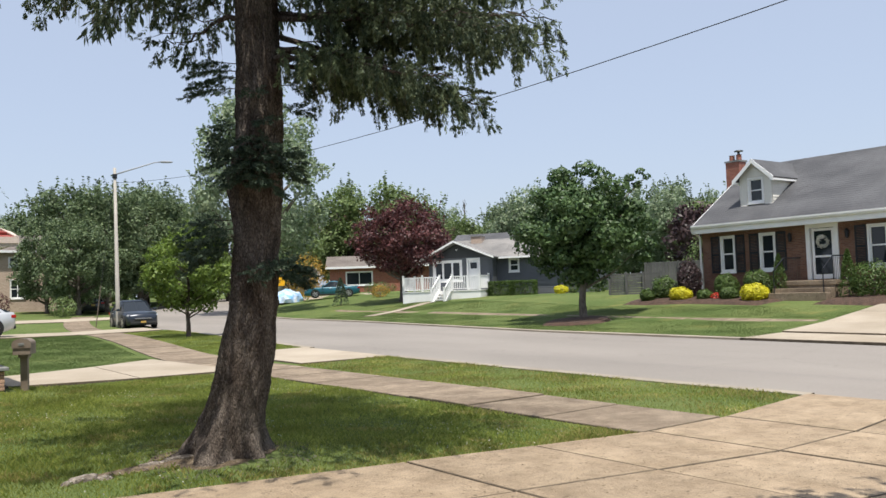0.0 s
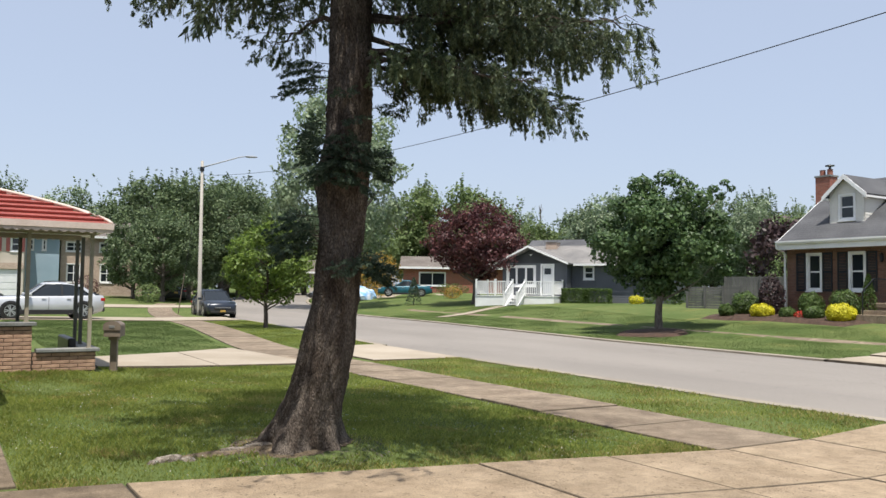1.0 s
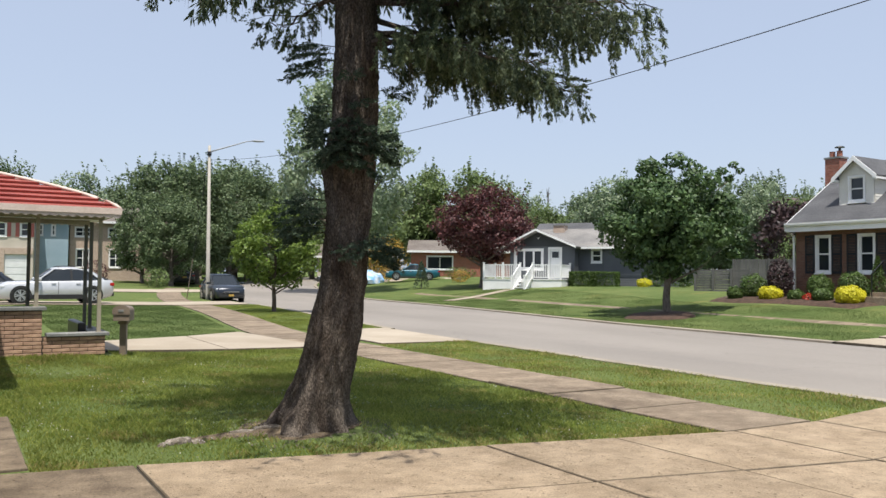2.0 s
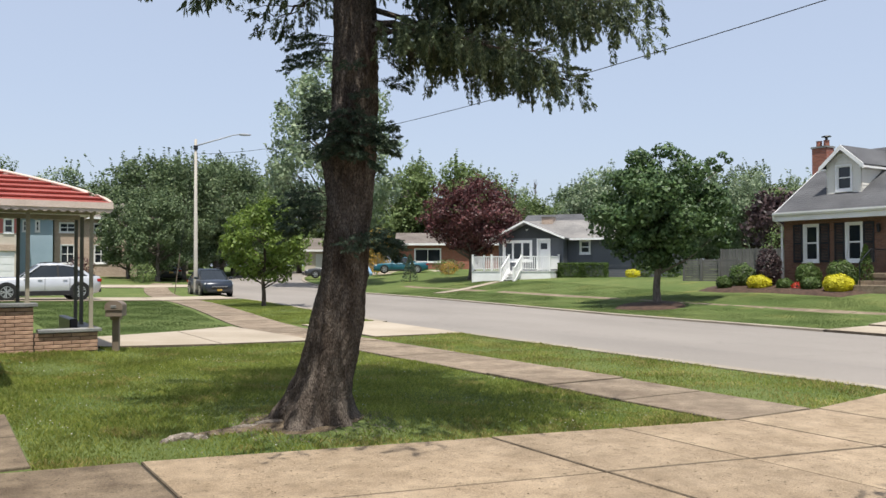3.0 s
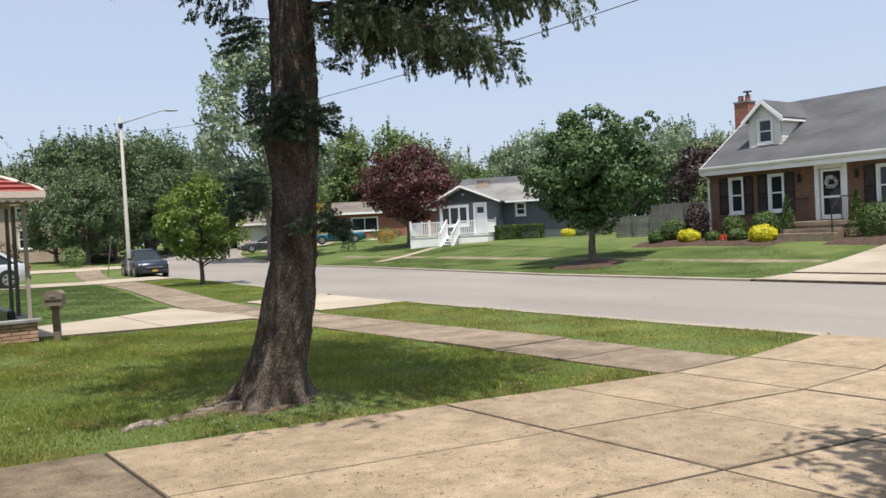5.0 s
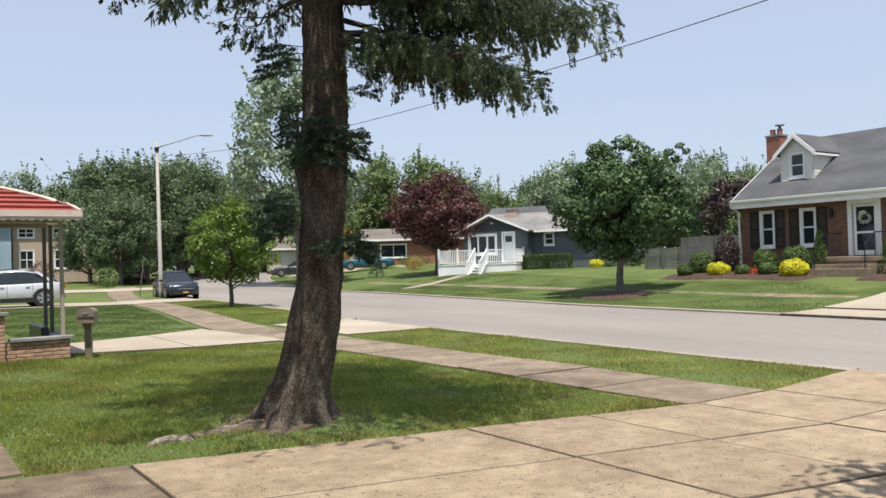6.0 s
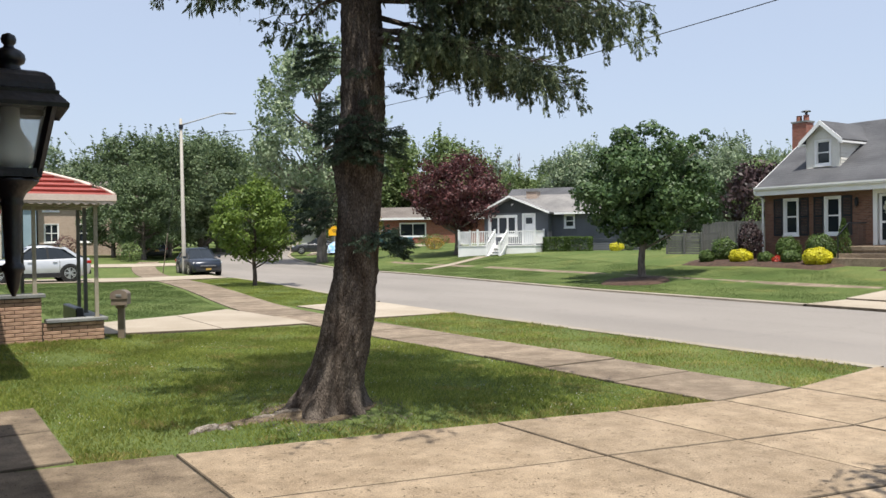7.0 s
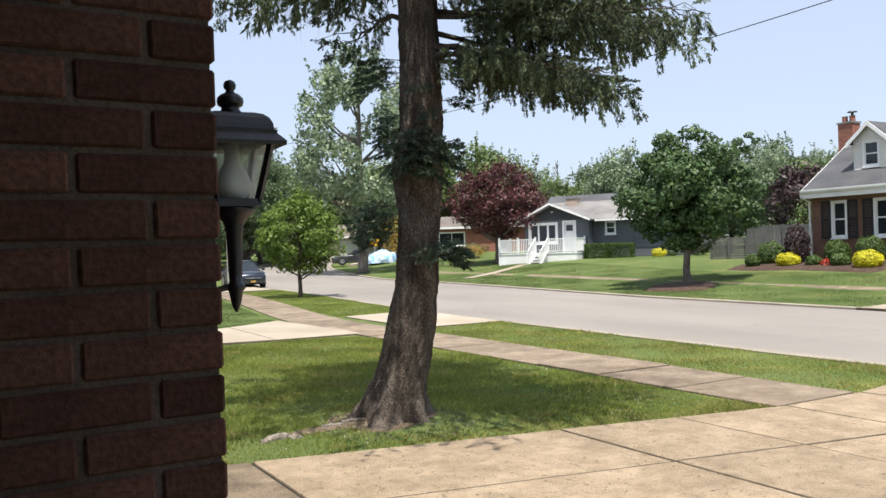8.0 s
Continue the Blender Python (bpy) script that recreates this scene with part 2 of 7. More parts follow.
M_PURPLE = leaf_mat("purple_leaves", (0.05, 0.022, 0.025), (0.165, 0.062, 0.06), 0.32)
M_YELLOW = leaf_mat("yellow_leaves", (0.55, 0.50, 0.02), (0.72, 0.68, 0.05), 0.35)
M_ORANGE = leaf_mat("orange_leaves", (0.35, 0.20, 0.03), (0.45, 0.30, 0.06), 0.35)
M_SHRUB = leaf_mat("shrub_leaves", (0.05, 0.095, 0.02), (0.12, 0.18, 0.045), 0.3)
M_PLUM = leaf_mat("plum_leaves", (0.034, 0.024, 0.026), (0.095, 0.058, 0.058), 0.3)
M_MULCH = mat("mulch", (0.045, 0.028, 0.02), (0.10, 0.06, 0.042), 0.95, 6, 45, 0.8, speck=0.5, dist=0.04)
M_WHITE = mat("white_paint", (0.74, 0.74, 0.73), (0.82, 0.82, 0.81), 0.5, 1.5, 30, 0.05, speck=0.05)
M_VINYL = mat("cream_vinyl", (0.62, 0.60, 0.54), (0.70, 0.68, 0.62), 0.55, 1.0, 25, 0.05, speck=0.06)
M_SHINGLE = mat("grey_shingles", (0.066, 0.067, 0.072), (0.105, 0.106, 0.112), 0.9, 0.6, 38, 0.5, speck=0.3, stretch=(1, 1, 2), dist=0.02)
M_SHINGLE2 = mat("weathered_shingles", (0.15, 0.145, 0.14), (0.24, 0.228, 0.215), 0.9, 0.8, 38, 0.5, speck=0.25, dist=0.02)
M_SHINGLE3 = mat("brown_shingles", (0.12, 0.102, 0.09), (0.17, 0.148, 0.13), 0.9, 0.8, 38, 0.5, speck=0.25, dist=0.02)
M_BRICKFAR = brick_mat("brown_brickwork", (0.125, 0.058, 0.036), (0.20, 0.095, 0.058), (0.20, 0.16, 0.13))
M_BRICKRED = brick_mat("red_brickwork", (0.24, 0.078, 0.05), (0.34, 0.12, 0.08), (0.27, 0.2, 0.165))
M_BRICKTAN = brick_mat("tan_brickwork", (0.36, 0.27, 0.21), (0.46, 0.35, 0.28), (0.52, 0.44, 0.36))
M_SHUTTER = mat("black_shutters", (0.012, 0.013, 0.016), (0.025, 0.026, 0.03), 0.55, 3, 40, 0.1)
M_PANE = glass_mat("window_glass")
M_BLUEGREY = mat("slate_siding", (0.085, 0.092, 0.105), (0.115, 0.122, 0.135), 0.6, 0.7, 25, 0.08, speck=0.08)
M_DARKGABLE = mat("dark_gable", (0.035, 0.038, 0.042), (0.05, 0.053, 0.058), 0.6, 0.7, 25, 0.08, speck=0.1)
M_BLUE = mat("blue_siding", (0.26, 0.36, 0.43), (0.31, 0.41, 0.48), 0.6, 0.7, 25, 0.08, speck=0.06)
M_BEIGE = mat("beige_siding", (0.46, 0.41, 0.34), (0.54, 0.48, 0.41), 0.65, 0.7, 25, 0.08, speck=0.06)
M_REDROOF = mat("red_metal", (0.30, 0.075, 0.062), (0.38, 0.105, 0.085), 0.35, 1.2, 20, 0.05, speck=0.08, spec=0.5)
M_STONE = mat("cap_stone", (0.17, 0.175, 0.17), (0.26, 0.26, 0.25), 0.85, 2, 40, 0.2)
M_POSTDARK = mat("dark_posts", (0.075, 0.075, 0.062), (0.11, 0.108, 0.09), 0.5, 2, 30, 0.05, speck=0.1)
M_BRICKLONG = mat("pink_roman_brick", (0.33, 0.20, 0.135), (0.46, 0.30, 0.21), 0.85, 9, 60, 0.25, vary=0.16, speck=0.15)
# Brick and mortar of the wing: base tones darkened to carry the wall's shade
M_BRICKNEAR = mat("shaded_red_brick", (0.054, 0.027, 0.021), (0.089, 0.045, 0.035), 0.9, 7, 90, 0.5, vary=0.35, speck=0.3, spec=0.1)
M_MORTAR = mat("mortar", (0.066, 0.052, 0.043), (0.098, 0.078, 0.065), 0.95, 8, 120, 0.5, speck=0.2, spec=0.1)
M_IRON = mat("black_iron", (0.005, 0.006, 0.009), (0.010, 0.011, 0.015), 0.36, 6, 90, 0.15, speck=0.2, spec=0.5)
M_TAUPE = mat("taupe_plastic", (0.17, 0.13, 0.10), (0.22, 0.175, 0.135), 0.55, 5, 60, 0.1, speck=0.12)
M_POLE = mat("galvanised_pole", (0.30, 0.28, 0.245), (0.39, 0.365, 0.32), 0.6, 1.2, 25, 0.1, speck=0.1)
M_ARM = mat("weathered_aluminium", (0.26, 0.28, 0.31), (0.33, 0.35, 0.38), 0.5, 2, 30, 0.05, speck=0.08)
M_CABLE = mat("cable_rubber", (0.02, 0.02, 0.02), (0.035, 0.035, 0.035), 0.6, 6, 50, 0.0)
M_FENCE = mat("grey_fence", (0.085, 0.086, 0.084), (0.14, 0.138, 0.134), 0.85, 1, 30, 0.2, vary=0.15)
M_SILVER = mat("silver_car_paint", (0.50, 0.51, 0.53), (0.55, 0.56, 0.58), 0.3, 2, 400, 0.0, speck=0.02, metal=0.25, coat=0.8)
M_NAVY = mat("navy_car_paint", (0.012, 0.018, 0.03), (0.016, 0.023, 0.037), 0.3, 2, 400, 0.0, speck=0.02, metal=0.2, coat=0.8)
M_GREYCAR = mat("charcoal_car_paint", (0.03, 0.032, 0.036), (0.04, 0.042, 0.046), 0.3, 2, 400, 0.0, speck=0.02, metal=0.2, coat=0.8)
M_TEAL = mat("teal_car_paint", (0.008, 0.085, 0.12), (0.012, 0.105, 0.145), 0.3, 2, 400, 0.0, speck=0.02, metal=0.1, coat=0.8)
M_BLACKPLASTIC = mat("black_trim", (0.012, 0.012, 0.013), (0.022, 0.022, 0.023), 0.6, 6, 80, 0.1)
M_TYRE = mat("tyre_rubber", (0.012, 0.012, 0.012), (0.025, 0.025, 0.024), 0.9, 6, 80, 0.2)
M_CHROME = mat("alloy", (0.55, 0.55, 0.56), (0.65, 0.65, 0.66), 0.3, 5, 60, 0.0, metal=0.9, speck=0.05)
M_LAMPGLASS = glass_mat("headlamp_glass", (0.55, 0.57, 0.6), 0.08)
M_REDLENS = glass_mat("tail_lens", (0.35, 0.01, 0.01), 0.1)
M_PLATE = mat("plate_gold", (0.42, 0.26, 0.06), (0.5, 0.33, 0.09), 0.5, 5, 60, 0.0)
M_SIGN = mat("sign_yellow", (0.75, 0.40, 0.01), (0.80, 0.45, 0.015), 0.5, 5, 60, 0.0)
M_CLEAR = clear_mat("lantern_glass", 0.82, (0.93, 0.95, 0.95))
M_BULB = mat("frosted_bulb", (0.62, 0.60, 0.55), (0.70, 0.68, 0.62), 0.4, 3, 30, 0.0, speck=0.03)
M_ROCK = mat("root_wood", (0.14, 0.115, 0.09), (0.30, 0.26, 0.22), 0.95, 9, 50, 0.8, speck=0.4, dist=0.03)
M_DOORW = mat("door_white", (0.66, 0.67, 0.67), (0.72, 0.73, 0.73), 0.5, 2, 30, 0.0, speck=0.04)
M_TARP = mat("tarp_blue_white", (0.62, 0.66, 0.70), (0.14, 0.36, 0.62), 0.5, 1.6, 10, 0.1, speck=0.05)
M_REDFLOWER = leaf_mat("red_petals", (0.55, 0.04, 0.03), (0.7, 0.09, 0.05), 0.3)
M_CLOVER = leaf_mat("clover_heads", (0.6, 0.6, 0.52), (0.75, 0.74, 0.68), 0.3)
M_LITTER = leaf_mat("brown_litter", (0.035, 0.025, 0.015), (0.12, 0.085, 0.05), 0.1, 0.9, 0.1)
M_ROOFDARK = mat("house_shingles", (0.06, 0.055, 0.05), (0.10, 0.09, 0.085), 0.9, 1, 40, 0.4)


# ---- mesh helpers ----
def box(bm, x0, x1, y0, y1, z0, z1, bevel=0.0):
    vs = [bm.verts.new(p) for p in ((x0, y0, z0), (x1, y0, z0), (x1, y1, z0), (x0, y1, z0), (x0, y0, z1), (x1, y0, z1), (x1, y1, z1), (x0, y1, z1))]
    fs = [bm.faces.new([vs[i] for i in q]) for q in ((3, 2, 1, 0), (4, 5, 6, 7), (0, 1, 5, 4), (1, 2, 6, 5), (2, 3, 7, 6), (3, 0, 4, 7))]
    if bevel:
        bmesh.ops.bevel(bm, geom=list({e for f in fs for e in f.edges}), offset=bevel, segments=1, affect="EDGES")
    return bm


def tube(bm, pts, radii, seg=8, cap=True, wobble=0.0, rnd=random):
    """A round limb along points, with a radius at each."""
    rings = []
    pts = [Vector(p) for p in pts]
    for i, p in enumerate(pts):
        d = (pts[min(i + 1, len(pts) - 1)] - pts[max(i - 1, 0)]).normalized()
        u = d.orthogonal().normalized() if abs(d.z) < 0.9 else Vector((1, 0, 0)) - d * d.x
        u.normalize()
        v = d.cross(u)
        ring = []
        for k in range(seg):
            a = math.tau * k / seg
            r = radii[i] * (1 + wobble * rnd.uniform(-1, 1))
            ring.append(bm.verts.new(p + u * (math.cos(a) * r) + v * (math.sin(a) * r)))
        rings.append(ring)
    for r0, r1 in zip(rings, rings[1:]):
        for k in range(seg):
            bm.faces.new((r0[k], r0[(k + 1) % seg], r1[(k + 1) % seg], r1[k]))
    if cap:
        bm.faces.new(rings[0][::-1])
        bm.faces.new(rings[-1])
    return bm


def lathe(bm, profile, seg=16, at=(0, 0, 0), axis="z", scale=(1, 1)):
    """Turns rows of (radius, height) round an upright axis, or one along y."""
    rings = []
    for r, h in profile:
        ring = []
        for k in range(seg):
            a = math.tau * k / seg
            c, s = math.cos(a) * r * scale[0], math.sin(a) * r * scale[1]
            p = (c, s, h) if axis == "z" else (c, h, s)
            ring.append(bm.verts.new(Vector(at) + Vector(p)))
        rings.append(ring)
    for r0, r1 in zip(rings, rings[1:]):
        for k in range(seg):
            bm.faces.new((r0[k], r0[(k + 1) % seg], r1[(k + 1) % seg], r1[k]))
    bm.faces.new(rings[0][::-1])
    bm.faces.new(rings[-1])
    return bm


def prism(bm, poly, y0, y1, plane="xz"):
    """A polygon pushed from y0 to y1 (plane xz), x0 to x1 (yz) or z0 to z1 (xy)."""
    def p(a, b, c):
        return {"xz": (a, c, b), "yz": (c, a, b), "xy": (a, b, c)}[plane]
    lo, hi = [bm.verts.new(p(a, b, y0)) for a, b in poly], [bm.verts.new(p(a, b, y1)) for a, b in poly]
    bm.faces.new(lo)
    bm.faces.new(hi[::-1])
    for i in range(len(poly)):
        j = (i + 1) % len(poly)
        bm.faces.new((lo[i], hi[i], hi[j], lo[j]))
    return bm


def part(name, bm, material, parent=None, label="", smooth=False):
    """Links a bmesh as one mesh object under a thing or part."""
    bmesh.ops.recalc_face_normals(bm, faces=bm.faces)
    me = bpy.data.meshes.new(name)
    bm.to_mesh(me)
    bm.free()
    me.materials.append(material)
    if smooth:
        me.polygons.foreach_set("use_smooth", [True] * len(me.polygons))
    ob = new(name, me)
    ob.parent = parent
    if label:
        tagged(ob, label)
    return ob


def bpart(name, dims, material, parent, label="", bevel=0.0):
    return part(name, box(bmesh.new(), *dims, bevel), material, parent, label)


def piece(name, me, parent, m):
    """A further object on a shared mesh."""
    ob = new(name, me)
    ob.parent = parent
    ob.matrix_basis = m
    return ob


def thing(name, m, label, category, group="", kind=""):
    ob = new(name)
    ob.empty_display_size = 0.2
    ob.matrix_basis = m
    return tagged(ob, label, category, group, kind)


def quads(name, v, material, parent=None):
    """A mesh of loose quads from an array of shape (n, 4, 3)."""
    n = len(v)
    me = bpy.data.meshes.new(name)
    me.vertices.add(4 * n)
    me.vertices.foreach_set("co", np.asarray(v, np.float32).ravel())
    me.loops.add(4 * n)
    me.loops.foreach_set("vertex_index", np.arange(4 * n, dtype=np.int32))
    me.polygons.add(n)
    me.polygons.foreach_set("loop_start", np.arange(0, 4 * n, 4, dtype=np.int32))
    me.update(calc_edges=True)
    me.materials.append(material)
    ob = new(name, me)
    ob.parent = parent
    return ob


def leaves(rng, centres, size, flat=0.35, aspect=0.65, outward=None):
    """Leaf quads, a pointed oval each, with random turns round the given centres."""
    n = len(centres)
    d = rng.normal(size=(n, 3))
    d[:, 2] -= flat
    nor = rng.normal(size=(n, 3)) * 0.6 + (0, 0, 0.7)
    if outward is not None:
        nor = nor + outward * 1.2
        d -= outward * np.sum(d * outward, axis=1, keepdims=True) * 0.7
    d /= np.linalg.norm(d, axis=1, keepdims=True)
    side = np.cross(d, nor)
    side /= np.linalg.norm(side, axis=1, keepdims=True) + 1e-9
    s = size * rng.uniform(0.65, 1.35, size=(n, 1))
    c = np.asarray(centres)
    return np.stack([c - d * s * 0.5, c + side * s * aspect * 0.5 - d * s * 0.05, c + d * s * 0.55, c - side * s * aspect * 0.5 - d * s * 0.05], 1)


def ground_z(x, y):
    """Height of the ground: level by the house, falling to the street, rising beyond it."""
    s = x - kerb_x(y)
    rise = 0.02 * np.maximum(0, y - 45) * np.minimum(1, np.maximum(0, y - 45) / 12 + 0.3)
    z = np.interp(s, (-60, -10.3, -7.6, -3.7, -2.3, 0.4, 8.85, 9.05, 10.6, 13.0, 17.0, 20.0, 45.0, 140.0), (-0.05, -0.14, -0.189, -0.26, -0.27, -0.26, -0.20, -0.19, -0.13, 0.02, 0.46, 0.68, 0.95, 2.0))
    z = z + 0.0065 * np.clip(y - 8, 0, 28)
    mound = 0.09 * np.exp(-((x - 3.4) ** 2 + (y - 8.4) ** 2) / 0.9)
    bank = 0.10 * np.exp(-((y - 16.3) / 1.3) ** 2) / (1 + np.exp(np.clip((x - 2.8) * 5, -30, 30)))
    return z + np.minimum(rise, 1.2) + mound + bank


def kerb_x(y):
    """Where the near kerb lies: straight, then a slow bend away."""
    y = np.asarray(y, float)
    far = np.clip(y, 45, 100) - 45
    return 11.35 + 0.10 * np.clip(y - 21, 0, 300) + 0.006 * far**2 + 0.66 * np.clip(y - 100, 0, 60)


def strip(name, s0, s1, ys, lift, thick, material, parent=None):
    """A ribbon along the street between two distances from the near kerb."""
    bm = bmesh.new()
    rows = []
    for y in ys:
        k = float(kerb_x(y))
        rows.append([bm.verts.new((k + s, y, z)) for s, z in ((s0, float(ground_z(k + s0, y)) + lift), (s1, float(ground_z(k + s1, y)) + lift), (s1, float(ground_z(k + s1, y)) - thick), (s0, float(ground_z(k + s0, y)) - thick))])
    for r0, r1 in zip(rows, rows[1:]):
        for i in range(4):
            bm.faces.new((r0[i], r0[(i + 1) % 4], r1[(i + 1) % 4], r1[i]))
    return part(name, bm, material, parent)

# ---- ground, street and paving ----
def build_ground():
    s_lines = [-1500, -400, -150, -80, -50, -35, -25, -18] + [-14 + 0.5 * i for i in range(27)] + [-0.55, -0.1, 0.16, 0.3, 0.8, 2, 4.4, 7, 8.4, 8.97, 9.07] + [9.5 + 0.75 * i for i in range(24)] + [30, 36, 45, 60, 90, 140, 300, 800, 1800]
    y_lines = [-1500, -400, -120, -60, -30, -18] + [-12 + 1.0 * i for i in range(62)] + [52, 55, 58, 62, 66, 70, 75, 80, 86, 92, 100, 110, 125, 145, 180, 260, 500, 2000]
    bm = bmesh.new()
    grid = []
    for y in y_lines:
        row = []
        for s in s_lines:
            x = float(kerb_x(y)) + s
            z = float(ground_z(x, y)) + 0.014 * noise.noise((x * 0.35, y * 0.35, 0)) * (abs(s) < 60)
            if 0.2 < s < 9.0:
                z -= 0.32
            row.append(bm.verts.new((x, y, z)))
        grid.append(row)
    for r0, r1 in zip(grid, grid[1:]):
        for i in range(len(s_lines) - 1):
            bm.faces.new((r0[i], r0[i + 1], r1[i + 1], r1[i]))
    ob = part("ground", bm, M_GROUND, smooth=True)
    return tagged(ob, "mown green lawn with dry yellowish patches", "ground", kind="structure")


def build_road():
    ys = [-120, -60, -30] + [-20 + 2 * i for i in range(60)] + [104, 112, 125, 145, 158]
    bm = bmesh.new()
    rows = []
    for y in ys:
        k = float(kerb_x(y))
        rows.append([bm.verts.new((k + s, y, float(ground_z(k, y)) - 0.09 + 0.07 * (1 - ((s - 4.42) / 4.42) ** 2) + 0.105 * s / 8.85)) for s in (0.48, 1.4, 2.8, 4.42, 6, 7.6, 8.75)])
    for r0, r1 in zip(rows, rows[1:]):
        for i in range(6):
            bm.faces.new((r0[i], r0[i + 1], r1[i + 1], r1[i]))
    tagged(part("road", bm, M_ROAD, smooth=True), "pale grey worn asphalt street with fine cracks", "road", kind="structure")
    near = strip("kerb_near", 0.22, 0.5, [-60, -30, -10, 0.5], 0.0, 0.3, M_KERB)
    tagged(near, "low concrete kerb beside the street", "kerb", kind="structure")
    for nm, s0, s1, ya, yb in (("kerb_near", 0.22, 0.5, 6.4, 17.5), ("kerb_near", 0.22, 0.5, 22.5, 41.5), ("kerb_near", 0.22, 0.5, 46, 150), ("kerb_far", 8.73, 9.0, -60, 5.0), ("kerb_far", 8.73, 9.0, 13.0, 150)):
        n = max(3, int((yb - ya) / 2))
        tagged(strip(nm, s0, s1, [ya + (yb - ya) * i / n for i in range(n + 1)], 0.012, 0.3, M_KERB), "low concrete kerb beside the street", "kerb", kind="structure")


def slab_mesh(name, poly, material, lift, jitter=0.0, thick=0.12):
    """One paving slab as a mesh in world metres, its rim chamfered."""
    bm = bmesh.new()
    c = Vector((sum(p[0] for p in poly) / len(poly), sum(p[1] for p in poly) / len(poly)))
    dz = random.uniform(-jitter, jitter)
    rings = []
    for inset, h in ((0, -thick), (0, lift - 0.008), (0.012, lift)):
        ring = []
        for p in poly:
            v = Vector(p) - c
            v *= max(0.0, 1 - inset / max(v.length, 0.05))
            q = c + v
            ring.append(bm.verts.new((q.x, q.y, float(ground_z(q.x, q.y)) + h + dz)))
        rings.append(ring)
    n = len(poly)
    for r0, r1 in zip(rings, rings[1:]):
        for i in range(n):
            bm.faces.new((r0[i], r0[(i + 1) % n], r1[(i + 1) % n], r1[i])).material_index = 1
    bm.faces.new(rings[-1])
    bmesh.ops.recalc_face_normals(bm, faces=bm.faces)
    me = bpy.data.meshes.new(name)
    bm.to_mesh(me)
    bm.free()
    me.materials.append(material)
    me.materials.append(M_EDGE)
    return me


def lay(parent, polys, material, lift=0.03, jitter=0.004, thick=0.12, name="slab"):
    for poly in polys:
        ob = new(name, slab_mesh(name, poly, material, lift, jitter, thick))
        ob.parent = parent


def edge_y(x):
    """The lawn-side edge of the near driveway."""
    return 7.35 - 0.17 * (x - 0.6)


def build_paving():
    g = 0.012
    own = thing("driveway", pose(0, 0, 0), "tan concrete driveway in large jointed slabs", "driveway", kind="structure")
    xs = [-6.0, -3.0, -1.2, 1.39, 4.61, 6.11, 7.7, 9.2, 11.62]
    polys = []
    for x0, x1 in zip(xs, xs[1:]):
        def cut(x, k):
            top = edge_y(x) if x < 7.7 else (6.16 if x < 9.2 else 6.14 + (x - 9.2) * 0.1)
            return top - k * 1.65
        for k in range(6):
            if x1 <= 1.34 and k == 0 and x0 < -1.3:
                continue
            polys.append([(x0 + g, cut(x0, k + 1) + g), (x1 - g, cut(x1, k + 1) + g), (x1 - g, cut(x1, k) - g), (x0 + g, cut(x0, k) - g)])
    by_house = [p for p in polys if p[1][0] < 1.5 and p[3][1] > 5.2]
    lay(own, [p for p in polys if p not in by_house], M_DRIVE, 0.03, 0.004)
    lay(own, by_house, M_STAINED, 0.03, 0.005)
    bed = bmesh.new()
    gx, gy = [-5.9 + 0.5 * i for i in range(35)], [-4.0 + 0.75 * i for i in range(17)]
    def bed_at(x, y):
        y = min(y, (edge_y(x) if x < 7.7 else 6.15) - 0.06)
        return (x, y, float(ground_z(x, y)) + 0.010)
    vs = {(i, j): bed.verts.new(bed_at(x, y)) for i, x in enumerate(gx) for j, y in enumerate(gy)}
    for i in range(34):
        for j in range(16):
            bed.faces.new((vs[i, j], vs[i + 1, j], vs[i + 1, j + 1], vs[i, j + 1]))
    part("joint_fill", bed, M_JOINT, own)

    strip_walk = thing("front_path", pose(0, 0, 0), "weathered concrete path along the house front", "path", kind="structure")
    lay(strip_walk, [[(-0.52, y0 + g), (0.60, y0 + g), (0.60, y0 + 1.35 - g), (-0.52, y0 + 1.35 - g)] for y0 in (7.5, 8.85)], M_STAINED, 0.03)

    walk_near = thing("pavement_near", pose(0, 0, 0), "worn brownish concrete pavement in square slabs", "pavement", kind="structure")
    polys = []
    for i in range(40):
        y0 = 6.37 + 1.5 * i
        ya = y0 if i else 6.18
        if y0 > 64:
            break
        bend = lambda y: float(kerb_x(y)) - 11.35 - (0.55 * math.exp(-((y - 22) / 8) ** 2) if y < 60 else 0)
        polys.append([(7.62 + bend(y0), ya + g), (9.18 + bend(y0), ya + g), (9.18 + bend(y0 + 1.5), y0 + 1.5 - g), (7.62 + bend(y0 + 1.5), y0 + 1.5 - g)])
    lay(walk_near, polys[:2], M_WALK, 0.028, 0.003)
    lay(walk_near, polys[2:3], M_WALK, 0.045, 0.002)
    lay(walk_near, polys[3:], M_WALK, 0.03, 0.008)

    nbr = thing("driveway_neighbour", pose(0, 0, 0), "pale concrete driveway crossing the pavement", "driveway", kind="structure")
    polys = [[(2.75, 17.3), (5.2, 17.4), (5.2, 21.1), (2.75, 19.9)], [(5.22, 17.4), (7.5, 17.55), (7.0, 22.4), (5.22, 21.12)]]
    lay(nbr, polys, M_PALE, 0.035)
    lay(nbr, [[(9.2, 17.9), (11.6, 17.6), (11.7, 22.6), (9.1, 22.4)]], M_PALE, 0.03)
    lay(nbr, [[(-8, 17.2), (2.73, 17.28), (2.73, 19.9), (-8, 19.2)]], M_PALE, 0.03)

    nbr2 = thing("driveway_second_neighbour", pose(0, 0, 0), "pale concrete driveway under a parked silver car", "driveway", kind="structure")
